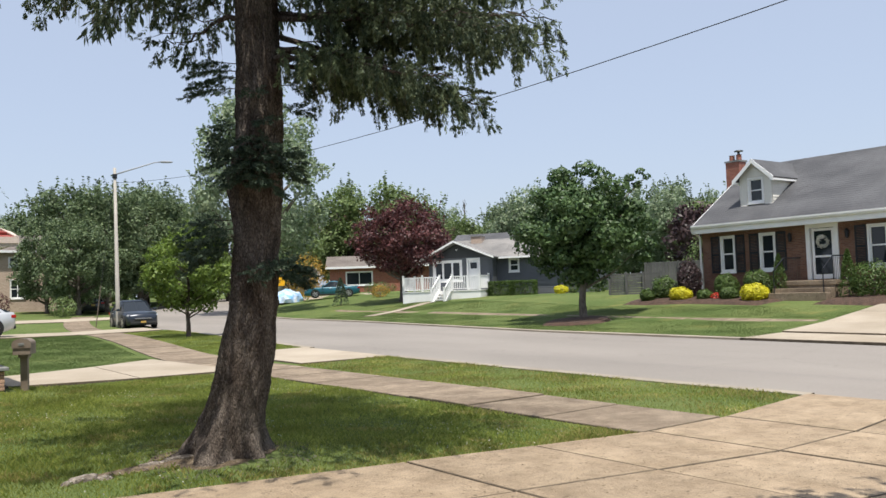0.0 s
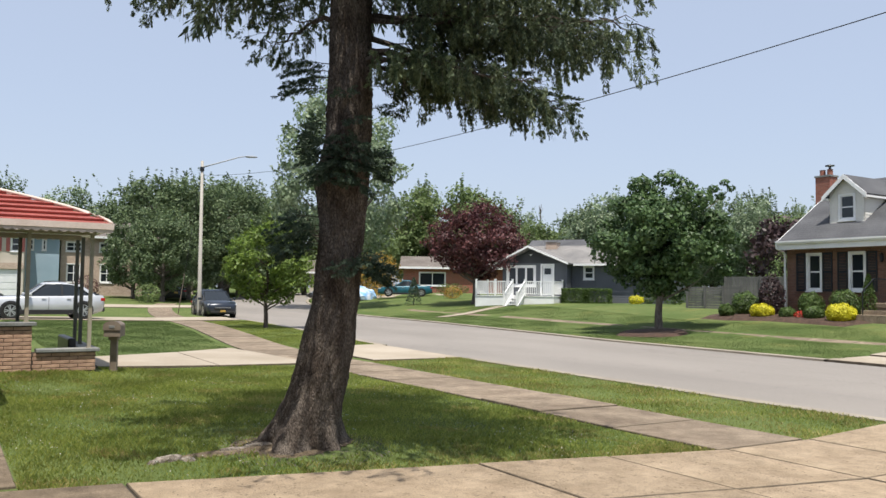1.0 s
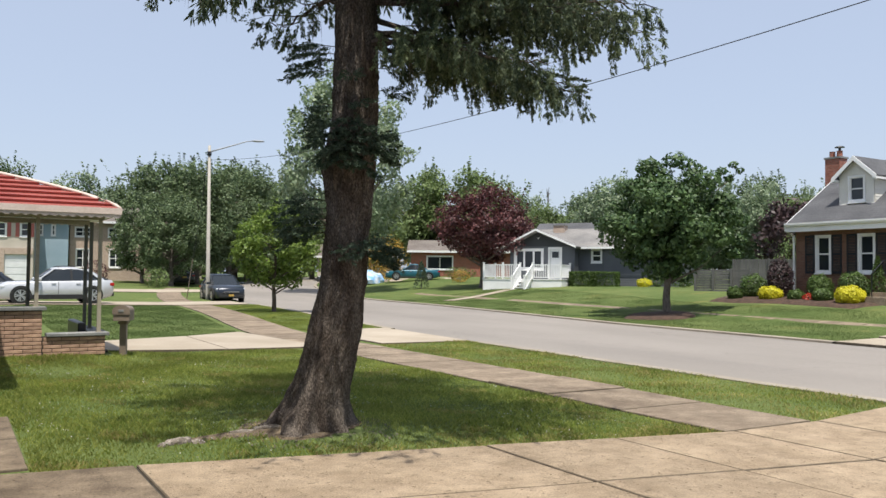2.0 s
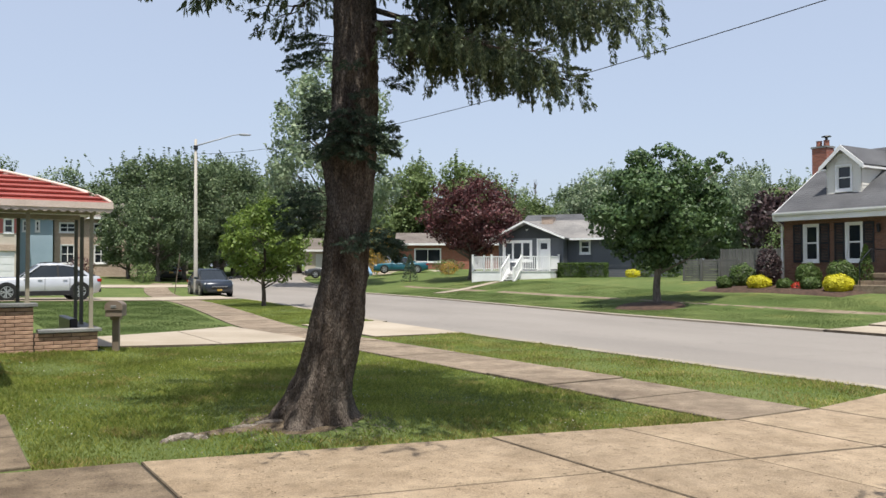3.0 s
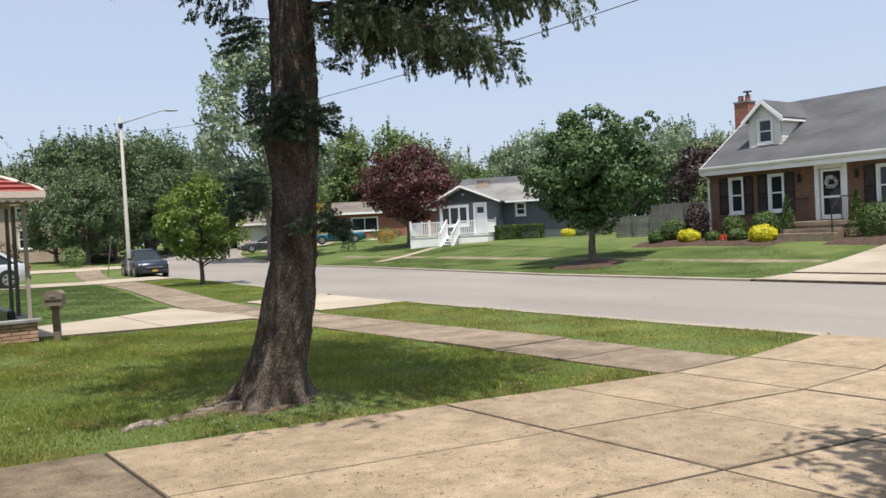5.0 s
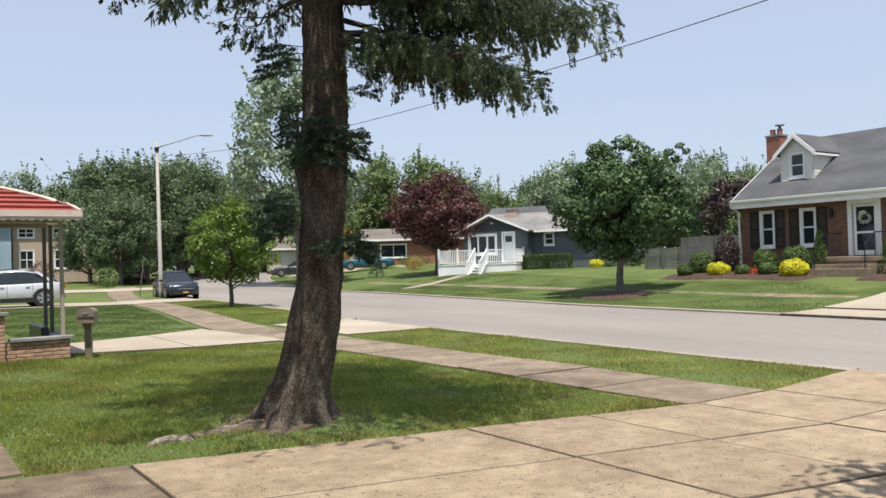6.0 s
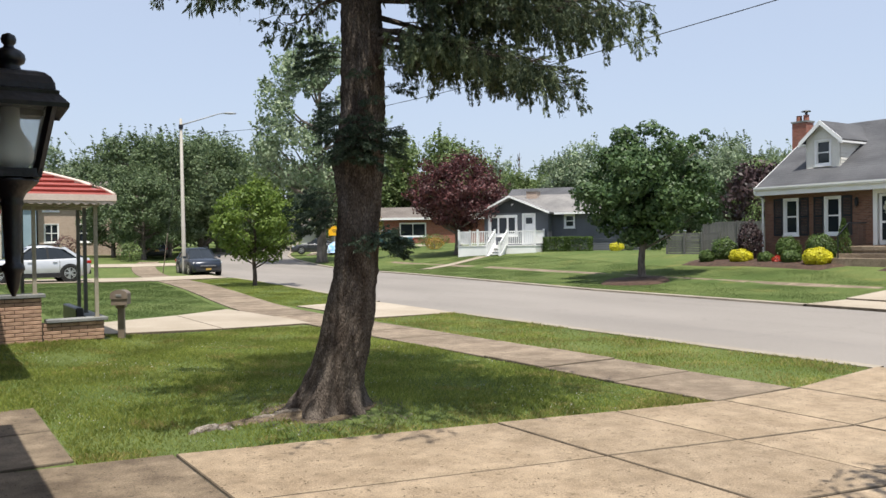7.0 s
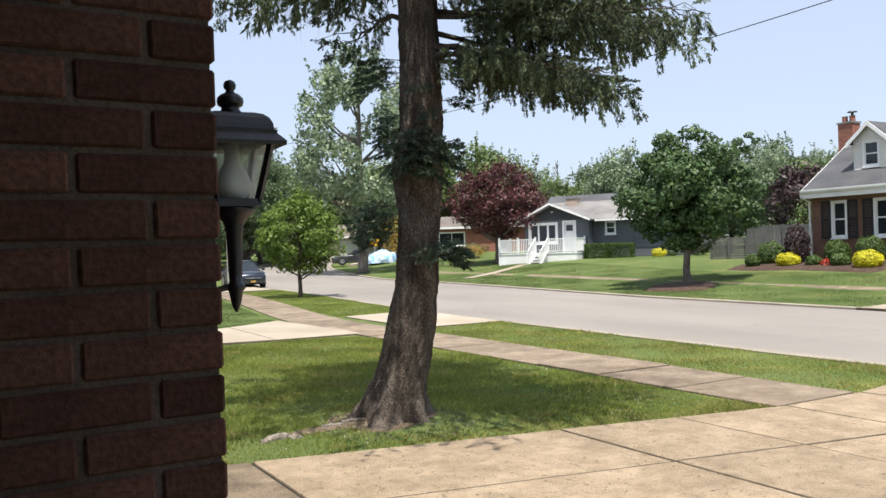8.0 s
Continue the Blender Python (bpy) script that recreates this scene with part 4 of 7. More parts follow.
    box(bm, 5.9, 12.62, wy + 0.4, wy + 0.44, 3.34, 3.46)
    part("fascia", bm, M_WHITE, h, "white fascia boards")
    c = part("chimney", box(bmesh.new(), 3.0, 3.8, wy + 3.6, wy + 4.4, 4.5, 5.1), M_BRICKTAN, h, "low tan brick chimney")
    bpart("crown", (2.95, 3.85, wy + 3.55, wy + 4.45, 5.1, 5.17), M_STONE, c)
    # deck with white railings and a stair
    deck = thing("porch_deck", pose(30.09, 44.32, 0, 0, 0, ang), "white painted raised deck with railings and a stair", "deck")
    bm = bmesh.new()
    box(bm, 0.0, 5.38, 0.04, 0.1, 0.55, 1.28)
    box(bm, 5.28, 5.38, 0.1, wy - 0.02, 0.6, 1.28)
    box(bm, 0.0, 0.1, 0.1, wy - 0.02, 0.5, 1.28)
    part("skirt", bm, M_WHITE, deck)
    bm = bmesh.new()
    for i in range(16):
        y = 0.0 + i * 0.134
        box(bm, -0.03, 5.41, y, y + 0.128, 1.285, 1.33)
    part("floor", bm, M_WHITE, deck)
    def rail(p0, p1, drop=0.0, n=10):
        (xa, ya, za), (xb, yb, zb) = p0, p1
        d = Vector((xb - xa, yb - ya, 0)).normalized()
        for lo, hi in ((0.08, 0.14), (0.88, 0.94)):
            bm = bmesh.new()
            nrm = Vector((-d.y, d.x, 0)) * 0.035
            q = [Vector((xa, ya, za + lo)), Vector((xb, yb, zb + lo))]
            vs = [bm.verts.new(p + s * nrm + Vector((0, 0, (hi - lo) * k))) for p in q for s in (-1, 1) for k in (0, 1)]
            for f in ((0, 1, 3, 2), (4, 6, 7, 5), (0, 4, 5, 1), (2, 3, 7, 6), (1, 5, 7, 3), (0, 2, 6, 4)):
                bm.faces.new([vs[i] for i in f])
            part("rail", bm, M_WHITE, deck)
        for i in range(n):
            f = (i + 0.5) / n
            x, y, z = xa + (xb - xa) * f, ya + (yb - ya) * f, za + (zb - za) * f
            piece("baluster", baluster.data, deck, pose(x, y, z + 0.14))
    baluster = part("baluster", box(bmesh.new(), -0.02, 0.02, -0.02, 0.02, 0, 0.74), M_WHITE, deck)
    baluster.matrix_basis = pose(0.12, 0.06, 1.47)
    post_me = None
    for x, y, z, hgt in ((0.06, 0.06, 1.33, 1.02), (1.4, 0.06, 1.33, 1.02), (2.6, 0.06, 1.33, 1.02), (3.45, 0.06, 1.33, 1.02), (5.33, 0.06, 1.33, 1.02), (5.33, wy - 0.1, 1.33, 1.02), (0.06, wy - 0.1, 1.33, 1.02), (2.6, -1.5, 0.4, 1.15), (3.45, -1.5, 0.4, 1.15)):
        bm = bmesh.new()
        box(bm, -0.05, 0.05, -0.05, 0.05, 0, hgt)
        box(bm, -0.065, 0.065, -0.065, 0.065, hgt, hgt + 0.04)
        p = part("post", bm, M_WHITE, deck)
        p.matrix_basis = pose(x, y, z)
    rail((0.12, 0.06, 1.33), (1.35, 0.06, 1.33), n=10)
    rail((1.45, 0.06, 1.33), (2.54, 0.06, 1.33), n=9)
    rail((3.51, 0.06, 1.33), (5.27, 0.06, 1.33), n=14)
    rail((5.33, 0.12, 1.33), (5.33, wy - 0.15, 1.33), n=13)
    rail((0.06, 0.12, 1.33), (0.06, wy - 0.15, 1.33), n=13)
    rail((2.6, -1.45, 0.52), (2.6, 0.0, 1.36), n=8)
    rail((3.45, -1.45, 0.52), (3.45, 0.0, 1.36), n=8)
    for i in range(4):
        bpart("step", (2.67, 3.38, -1.45 + 0.36 * i, -1.45 + 0.36 * (i + 1) + 0.02, 0.56 + 0.19 * i, 0.61 + 0.19 * i), M_WHITE, deck)
    for x in (2.64, 3.38):
        part("stringer", prism(bmesh.new(), [(-1.5, 0.35), (-1.5, 0.62), (0.03, 1.4), (0.03, 1.1), (-1.1, 0.35)], x, x + 0.03, "yz"), M_WHITE, deck)


build_grey_house()


# ---- the big spruce on the lawn ----
RIGHT = Vector((0.83, -0.557, 0))
AWAY = Vector((0.557, 0.83, 0))


def build_spruce():
    rnd = random.Random(11)
    rng = np.random.default_rng(11)
    base = Vector((3.40, 8.12, 0.0))
    tree = thing("spruce_tree", Matrix.Translation(base), "tall old spruce with furrowed brown bark and drooping branches", "tree")
    # trunk: leaning at the foot, a swelling at head height, root flare below
    rows = [(-0.22, -0.05, 0.50), (-0.05, -0.045, 0.42), (0.0, -0.04, 0.40), (0.13, 0.0, 0.35), (0.38, 0.076, 0.305), (0.63, 0.14, 0.292), (1.0, 0.21, 0.274), (1.4, 0.278, 0.246), (1.68, 0.30, 0.238), (2.05, 0.33, 0.228), (2.3, 0.338, 0.236), (2.5, 0.33, 0.262), (2.66, 0.322, 0.284), (2.8, 0.33, 0.278), (3.0, 0.36, 0.255), (3.2, 0.385, 0.248), (3.5, 0.393, 0.24), (4.0, 0.395, 0.229), (4.4, 0.385, 0.225), (6.0, 0.42, 0.2), (8.0, 0.44, 0.165), (10.5, 0.45, 0.115), (13.0, 0.46, 0.06), (15.0, 0.46, 0.015)]
    bm = bmesh.new()
    seg = 112
    rings = []
    fine = []
    for (z0, o0, r0), (z1, o1, r1) in zip(rows, rows[1:]):
        n = max(1, int((z1 - z0) / 0.04)) if z0 < 4.4 else 3
        fine += [(z0 + (z1 - z0) * i / n, o0 + (o1 - o0) * i / n, r0 + (r1 - r0) * i / n) for i in range(n)]
    fine.append(rows[-1])
    for z, o, r in fine:
        ring = []
        for k in range(seg):
            a = math.tau * k / seg
            p = Vector((math.cos(a), math.sin(a), 0))
            # plates and furrows of bark, stretched upright
            f = noise.noise((math.cos(a) * 4.2, math.sin(a) * 4.2, z * 1.5)) * 0.5 + noise.noise((math.cos(a) * 10, math.sin(a) * 10, z * 4.5)) * 0.5
            flare = max(0, 0.45 - z) / 0.45
            lobes = 0.14 * flare * math.sin(5 * a + 0.9) + 0.10 * flare * math.sin(3 * a + 2)
            rr = r * (1 + lobes) + 0.030 * f * min(1, r / 0.2) + 0.018 * noise.noise((math.cos(a) * 16, math.sin(a) * 16, z * 8)) + 0.010 * noise.noise((math.cos(a) * 34, math.sin(a) * 34, z * 20))
            q = RIGHT * o + p * rr
            ring.append(bm.verts.new((q.x, q.y, z)))
        rings.append(ring)
    for r0, r1 in zip(rings, rings[1:]):
        for k in range(seg):
            bm.faces.new((r0[k], r0[(k + 1) % seg], r1[(k + 1) % seg], r1[k]))
    bm.faces.new(rings[-1])
    part("trunk", bm, M_BARK, tree, smooth=True)
    # surface roots
    for d, ln in ((-RIGHT * 1.0 - AWAY * 0.3, 0.4), (-RIGHT * 0.3 - AWAY * 0.9, 0.22)):
        d = d.normalized()
        pts = [d * 0.3 + Vector((0, 0, 0.03))] + [d * (0.3 + ln * t) + Vector((0, 0, -0.03 - 0.12 * t + 0.02 * rnd.uniform(-1, 1))) for t in (0.3, 0.6, 1.0)]
        part("root", tube(bmesh.new(), pts, [0.09, 0.06, 0.04, 0.02], 8, wobble=0.12, rnd=rnd), M_BARK, tree, smooth=True)

    def centre(z):
        o = np.interp(z, [r[0] for r in rows], [r[1] for r in rows])
        return RIGHT * float(o) + Vector((0, 0, z))

    def sprays(points, dirs, length, cards, width, droop, rng, spread=0.05):
        """Needle cards bristling along short twigs: one quad a card."""
        out = []
        for p, d, ln in zip(points, dirs, length):
            t = np.sqrt(rng.uniform(0.0, 1, cards))
            along = np.asarray(p)[None] + np.outer(t * ln, d) + np.outer((t * ln) ** 2, (0, 0, -droop))
            rad = rng.normal(size=(cards, 3))
            n = np.cross(rad, np.asarray(d)[None])
            n /= np.linalg.norm(n, axis=1, keepdims=True) + 1e-9
            tip = along + n * (spread * (1.15 - 0.6 * t))[:, None] * rng.uniform(0.6, 1.3, (cards, 1)) + np.asarray(d)[None] * spread * 0.9 + (0, 0, -spread * 0.3)
            side = np.cross(tip - along, rng.normal(size=(cards, 3)))
            side /= np.linalg.norm(side, axis=1, keepdims=True) + 1e-9
            w = width * rng.uniform(0.6, 1.4, (cards, 1))
            mid = along * 0.45 + tip * 0.55
            out.append(np.stack([along, mid + side * w, tip, mid - side * w], 1))
        return np.concatenate(out)

    # boughs: (height on the trunk, bearing in degrees from RIGHT towards AWAY, reach, fall at the end, longest twig)
    boughs = [(4.12, -24, 2.05, -0.60, 0.54), (4.15, 6, 2.25, -0.66, 0.56), (4.55, -6, 3.0, -0.30, 0.46), (4.6, 12, 3.2, -0.34, 0.46), (4.5, -14, 2.45, -0.45, 0.46), (4.05, -8, 1.1, -0.2, 0.42), (4.3, 24, 2.4, -0.55, 0.5), (4.0, 18, 0.95, -0.14, 0.4), (4.02, -34, 0.95, -0.16, 0.4), (5.0, -34, 3.0, -0.1, 0.42), (4.95, 26, 3.1, -0.1, 0.42), (4.85, -4, 3.0, 0.0, 0.46), (5.2, 8, 3.0, -0.1, 0.46), (4.75, -20, 2.4, -0.2, 0.46), (5.7, -60, 2.6, 0.1, 0.45),
              (4.92, 183, 2.75, -0.04, 0.22), (4.85, 204, 2.0, -0.05, 0.22), (4.5, 178, 0.9, -0.34, 0.36), (5.1, 160, 2.4, -0.08, 0.24), (5.2, 120, 2.3, -0.1, 0.32), (5.9, 225, 2.5, 0.1, 0.3), (6.1, 246, 3.0, 0.1, 0.4), (5.8, 268, 3.5, 0.0, 0.45), (5.9, 288, 3.4, 0.0, 0.45), (5.4, 85, 2.5, 0.0, 0.35), (6.2, 275, 2.4, 0.1, 0.4), (6.0, 300, 2.7, 0.1, 0.4)]
    wood = bmesh.new()
    near, dark, dead = [], [], []
    for hz, bearing, reach, fall, hang in boughs:
        b = math.radians(bearing)
        d = RIGHT * math.cos(b) + AWAY * math.sin(b)
        side = Vector((-d.y, d.x, 0))
        pts = []
        for i in range(9):
            t = i / 8
            pts.append(centre(hz) + d * (0.2 + (reach - 0.2) * t) + side * (0.07 * math.sin(5 * t + hz * 3) * reach / 3) + Vector((0, 0, fall * (t ** 1.3) + 0.28 * max(0, t - 0.72))) + Vector((rnd.uniform(-0.03, 0.03), rnd.uniform(-0.03, 0.03), rnd.uniform(-0.03, 0.03))))
        tube(wood, pts, [0.036 - 0.033 * i / 8 for i in range(9)], 5)
        P, Dr, Ln = [], [], []
        # second-order branches to both sides, with branchlets hanging from them and leaving gaps between
        count = int(4 + 4.2 * reach) if abs(bearing) < 70 else int(3 + 3.2 * reach)
        for k in range(count + 1):
            t = min(0.985, 0.12 + 0.87 * (k + rnd.uniform(-0.25, 0.25)) / count)
            i = min(7, int(t * 8))
            p = pts[i].lerp(pts[i + 1], t * 8 - i)
            sg = (1 if k % 2 else -1) if k < count else 0
            out = (d * rnd.uniform(0.6, 0.95) + side * sg * rnd.uniform(0.6, 0.95)).normalized()
            ln = (0.34 + 0.62 * math.sin(math.pi * min(1, 0.2 + 0.8 * t))) * rnd.uniform(0.6, 1.1) * min(1, 0.35 + reach / 3.2)
            bend = [p + out * (ln * u) + Vector((0, 0, -0.22 * ln * u * u + 0.03 * math.sin(9 * u + k))) for u in (0, 0.35, 0.7, 1.0)]
            tube(wood, bend, [0.010, 0.008, 0.005, 0.002], 3, False)
            m = max(3, int(ln / (0.05 if abs(bearing) < 70 else 0.075)))
            length = hang * rnd.uniform(0.55, 1.1)
            for q in range(m):
                u = 0.12 + 0.88 * (q + rnd.random()) / m
                g = min(2, int(u * 3))
                a = bend[g].lerp(bend[g + 1], u * 3 - g)
                hangs = rnd.random() < 0.72
                down = out * rnd.uniform(0.05, 0.4) + side * rnd.uniform(-0.25, 0.25) + Vector((0, 0, -1.0)) if hangs else out + side * rnd.uniform(-0.8, 0.8) + Vector((0, 0, rnd.uniform(-0.5, 0.1)))
                lt = length * rnd.uniform(0.35, 1.0) * (0.6 + 0.5 * math.sin(math.pi * u)) if hangs else rnd.uniform(0.1, 0.2)
                down.normalize()
                P.append(a), Dr.append(down), Ln.append(lt)
                # short side twiglets give each strand a brushy, forked end
                for _ in range(2):
                    f = rnd.uniform(0.3, 0.95)
                    P.append(a + down * lt * f)
                    Dr.append((down * 0.8 + out * rnd.uniform(-0.7, 0.8) + side * rnd.uniform(-0.8, 0.8)).normalized())
                    Ln.append(rnd.uniform(0.05, 0.13))
                if t < 0.6 and rnd.random() < 0.16:
                    dead.append((a, rnd.uniform(0.25, 0.6)))
        P, Dr, Ln = np.array([v[:] for v in P]), np.array([v[:] for v in Dr]), np.array(Ln)
        # lit and shaded colour copies of the needles, mixed at random
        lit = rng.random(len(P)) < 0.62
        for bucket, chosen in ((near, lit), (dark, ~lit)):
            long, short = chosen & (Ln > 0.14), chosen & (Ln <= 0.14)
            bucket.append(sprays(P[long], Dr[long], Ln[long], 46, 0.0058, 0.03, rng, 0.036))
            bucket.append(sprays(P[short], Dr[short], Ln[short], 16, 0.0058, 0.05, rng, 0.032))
    # dry hanging twigs
    dq = []
    for p, ln in dead:
        for _ in range(2):
            o = Vector((rnd.uniform(-0.06, 0.06), rnd.uniform(-0.06, 0.06), 0))
            a = p + o
            e = a + Vector((rnd.uniform(-0.05, 0.05), rnd.uniform(-0.05, 0.05), -ln * rnd.uniform(0.6, 1)))
            w = Vector((0.004, 0.003, 0))
            dq.append([a[:], (a.lerp(e, 0.5) + w)[:], e[:], (a.lerp(e, 0.5) - w)[:]])
    tagged(quads("dead_twig_tangle", np.array(dq), M_DEADTWIG, tree), "thin grey dead hanging twigs", kind="stuff")
    # short feathery fans of twigs on the trunk itself: (height, bearing, reach, rise)
    P, Dr, Ln = [], [], []
    for hz, bearing, reach, rise in ((3.98, 182, 0.42, 0.05), (3.86, 170, 0.5, -0.02), (3.72, 192, 0.46, -0.05), (3.34, 178, 0.22, 0.04), (3.22, 165, 0.24, -0.04), (3.12, 196, 0.21, -0.05), (3.0, 205, 0.18, -0.04), (2.98, 250, 0.3, 0.02), (2.9, 275, 0.32, -0.04), (2.84, 300, 0.32, -0.02), (2.96, 330, 0.3, 0.03), (2.8, 235, 0.24, -0.05), (2.78, 262, 0.28, -0.06), (2.86, 5, 0.26, 0.06), (2.76, 350, 0.26, 0.0), (2.7, 285, 0.26, -0.06),
                                     (2.22, 184, 0.5, 0.0), (2.12, 172, 0.56, -0.03), (2.05, 196, 0.46, -0.06), (2.16, 205, 0.4, -0.03), (1.98, 180, 0.42, -0.08), (1.84, -6, 0.29, -0.02), (1.78, -24, 0.31, -0.05), (1.88, -44, 0.26, 0.0), (1.74, 12, 0.26, -0.06), (3.5, -3, 0.3, 0.0), (3.32, 285, 0.22, 0.0), (3.62, 270, 0.22, -0.03), (3.75, 350, 0.34, -0.05), (2.92, 225, 0.24, -0.02), (3.1, 255, 0.3, 0.0), (3.08, 295, 0.3, -0.02), (2.98, 310, 0.34, -0.05), (2.9, 262, 0.34, -0.08), (2.8, 282, 0.34, -0.1), (3.0, 282, 0.32, -0.05), (1.86, 300, 0.26, -0.05), (1.78, 280, 0.22, -0.06), (2.88, 315, 0.3, -0.04), (3.04, 270, 0.26, 0.02), (2.74, 250, 0.28, -0.08), (2.66, 310, 0.26, -0.08), (2.3, 190, 0.44, 0.03), (2.02, 188, 0.42, -0.05), (1.82, 350, 0.36, -0.04), (1.72, 5, 0.31, -0.07), (1.77, 330, 0.26, -0.05), (3.9, 190, 0.44, 0.0), (3.28, 188, 0.23, -0.02), (3.16, 176, 0.26, -0.05)):
        b = math.radians(bearing)
        d = RIGHT * math.cos(b) + AWAY * math.sin(b)
        s = Vector((-d.y, d.x, 0))
        c = centre(hz) + d * 0.2
        tilt = rnd.uniform(-0.35, 0.35)
        reach *= 1.05
        tip = c + d * reach + Vector((0, 0, rise - 0.05))
        mid = c.lerp(tip, 0.55) + Vector((0, 0, 0.035))
        tube(wood, [c - d * 0.06, mid, tip], [0.007, 0.004, 0.002], 4)
        n = int(reach / 0.02)
        for k in range(n):
            u = 0.1 + 0.9 * (k + rnd.random()) / n
            p = c.lerp(mid, u / 0.55) if u < 0.55 else mid.lerp(tip, (u - 0.55) / 0.45)
            sg = 1 if k % 2 else -1
            P.append(p[:])
            Dr.append((d * rnd.uniform(0.55, 0.9) + s * sg * rnd.uniform(0.35, 0.85) + Vector((0, 0, sg * tilt + rnd.uniform(-0.35, 0.12)))).normalized()[:])
            Ln.append((0.08 + 0.19 * (1 - abs(u - 0.35))) * rnd.uniform(0.5, 1.1))
        P.append(mid[:]), Dr.append((tip - mid).normalized()[:]), Ln.append((tip - mid).length)
    tagged(quads("trunk_undergrowth", sprays(np.array(P), np.array(Dr), Ln, 34, 0.0055, 0.08, rng, 0.034), M_TUFTSHADE, tree), "feathery twig tufts on the trunk, coloured dark as if shaded", kind="stuff")
    # the crown above: coarser sprays that shade the lawn
    P, Dr, Ln = [], [], []
    z = 5.9
    while z < 14.6:
        reach = 3.05 * (1 - ((z - 5.2) / 9.8) ** 1.15) + 0.25
        n = 9 if z < 11 else 6
        turn = rnd.uniform(0, 360)
        for i in range(n):
            b = math.radians(turn + 360 * i / n + rnd.uniform(-12, 12))
            d = Vector((math.cos(b), math.sin(b), 0))
            r = reach * rnd.uniform(0.75, 1.08) * (0.62 if z < 9 and d.dot(RIGHT - AWAY * 0.8) > 0.3 else 1.0)
            e = centre(z) + d * r + Vector((0, 0, -0.15 * r))
            tube(wood, [centre(z), centre(z).lerp(e, 0.5) + Vector((0, 0, 0.03)), e], [0.04, 0.025, 0.008], 4, False)
            for _ in range(int(12 * r)):
                t = rnd.uniform(0.15, 1)
                s = Vector((-d.y, d.x, 0)) * rnd.uniform(-0.5, 0.5) * (1.2 - t)
                P.append((centre(z).lerp(e, t) + s)[:])
                Dr.append((d * 0.5 + s + Vector((0, 0, -0.7))).normalized()[:])
                Ln.append(rnd.uniform(0.25, 0.5))
        z += rnd.uniform(0.42, 0.6)
    upper = sprays(np.array(P), np.array(Dr), Ln, 12, 0.018, 0.05, rng, 0.13)
    tagged(part("bough_frame", wood, M_BARK, tree, "brown drooping boughs"), kind="stuff")
    tagged(quads("needle_mass", np.concatenate(near), M_NEEDLE, tree), "dense green needle sprays in the lit tone", kind="stuff")
    tagged(quads("shaded_needle_mass", np.concatenate(dark), M_NEEDLE2, tree), "blue-green needle sprays in the darker shaded tone", kind="stuff")
    tagged(quads("crown", upper, M_NEEDLE2, tree), "green conical crown in the darker shaded tone", kind="stuff")
    # a surface root running out from the trunk, ending in a weathered knot
    knot = thing("surface_root", pose(0, 0, 0), "pale weathered root knots lying in the grass", "root")
    for cx, cy, w, d, hh, turn in ((1.95, 8.06, 0.14, 0.07, 0.065, 0.2), (1.8, 8.01, 0.07, 0.05, 0.04, 1.0), (2.12, 7.98, 0.08, 0.05, 0.045, 2.2), (2.62, 8.17, 0.15, 0.04, 0.035, 0.1), (2.92, 8.2, 0.16, 0.04, 0.035, -0.1)):
        rt = bmesh.new()
        bmesh.ops.create_icosphere(rt, subdivisions=3, radius=1)
        for v in rt.verts:
            k = 1 + 0.35 * noise.noise(v.co * 1.7 + Vector((cx * 9, 0, 0))) + 0.16 * noise.noise(v.co * 5 + Vector((0, cy * 9, 0)))
            px, py = v.co.x * w * k, v.co.y * d * k
            v.co = Vector((cx + px * math.cos(turn) - py * math.sin(turn), cy + px * math.sin(turn) + py * math.cos(turn), float(ground_z(cx, cy)) + v.co.z * hh * k))
        part("root_lump", rt, M_ROCK, knot, smooth=True)
    # bare trodden soil round the trunk and along the root
    bm = bmesh.new()
    mid = bm.verts.new((3.25, 8.12, float(ground_z(3.25, 8.12)) + 0.012))
    rim = []
    for k in range(60):
        a = math.tau * k / 60
        r = 0.62 + 0.10 * math.sin(3 * a + 1) + 0.09 * noise.noise((math.cos(a) * 3, math.sin(a) * 3, 2)) + 0.75 * math.exp(-((a - 3.14) / 0.22) ** 2)
        x, y = 3.25 + r * math.cos(a), 8.12 + r * 0.8 * math.sin(a)
        rim.append(bm.verts.new((x, y, float(ground_z(x, y)) + 0.008)))
    for k in range(60):
        bm.faces.new((mid, rim[k], rim[(k + 1) % 60]))
    tagged(part("bare_soil", bm, M_SOIL), "bare brown soil with dry needles round a trunk", "soil", kind="structure")


build_spruce()


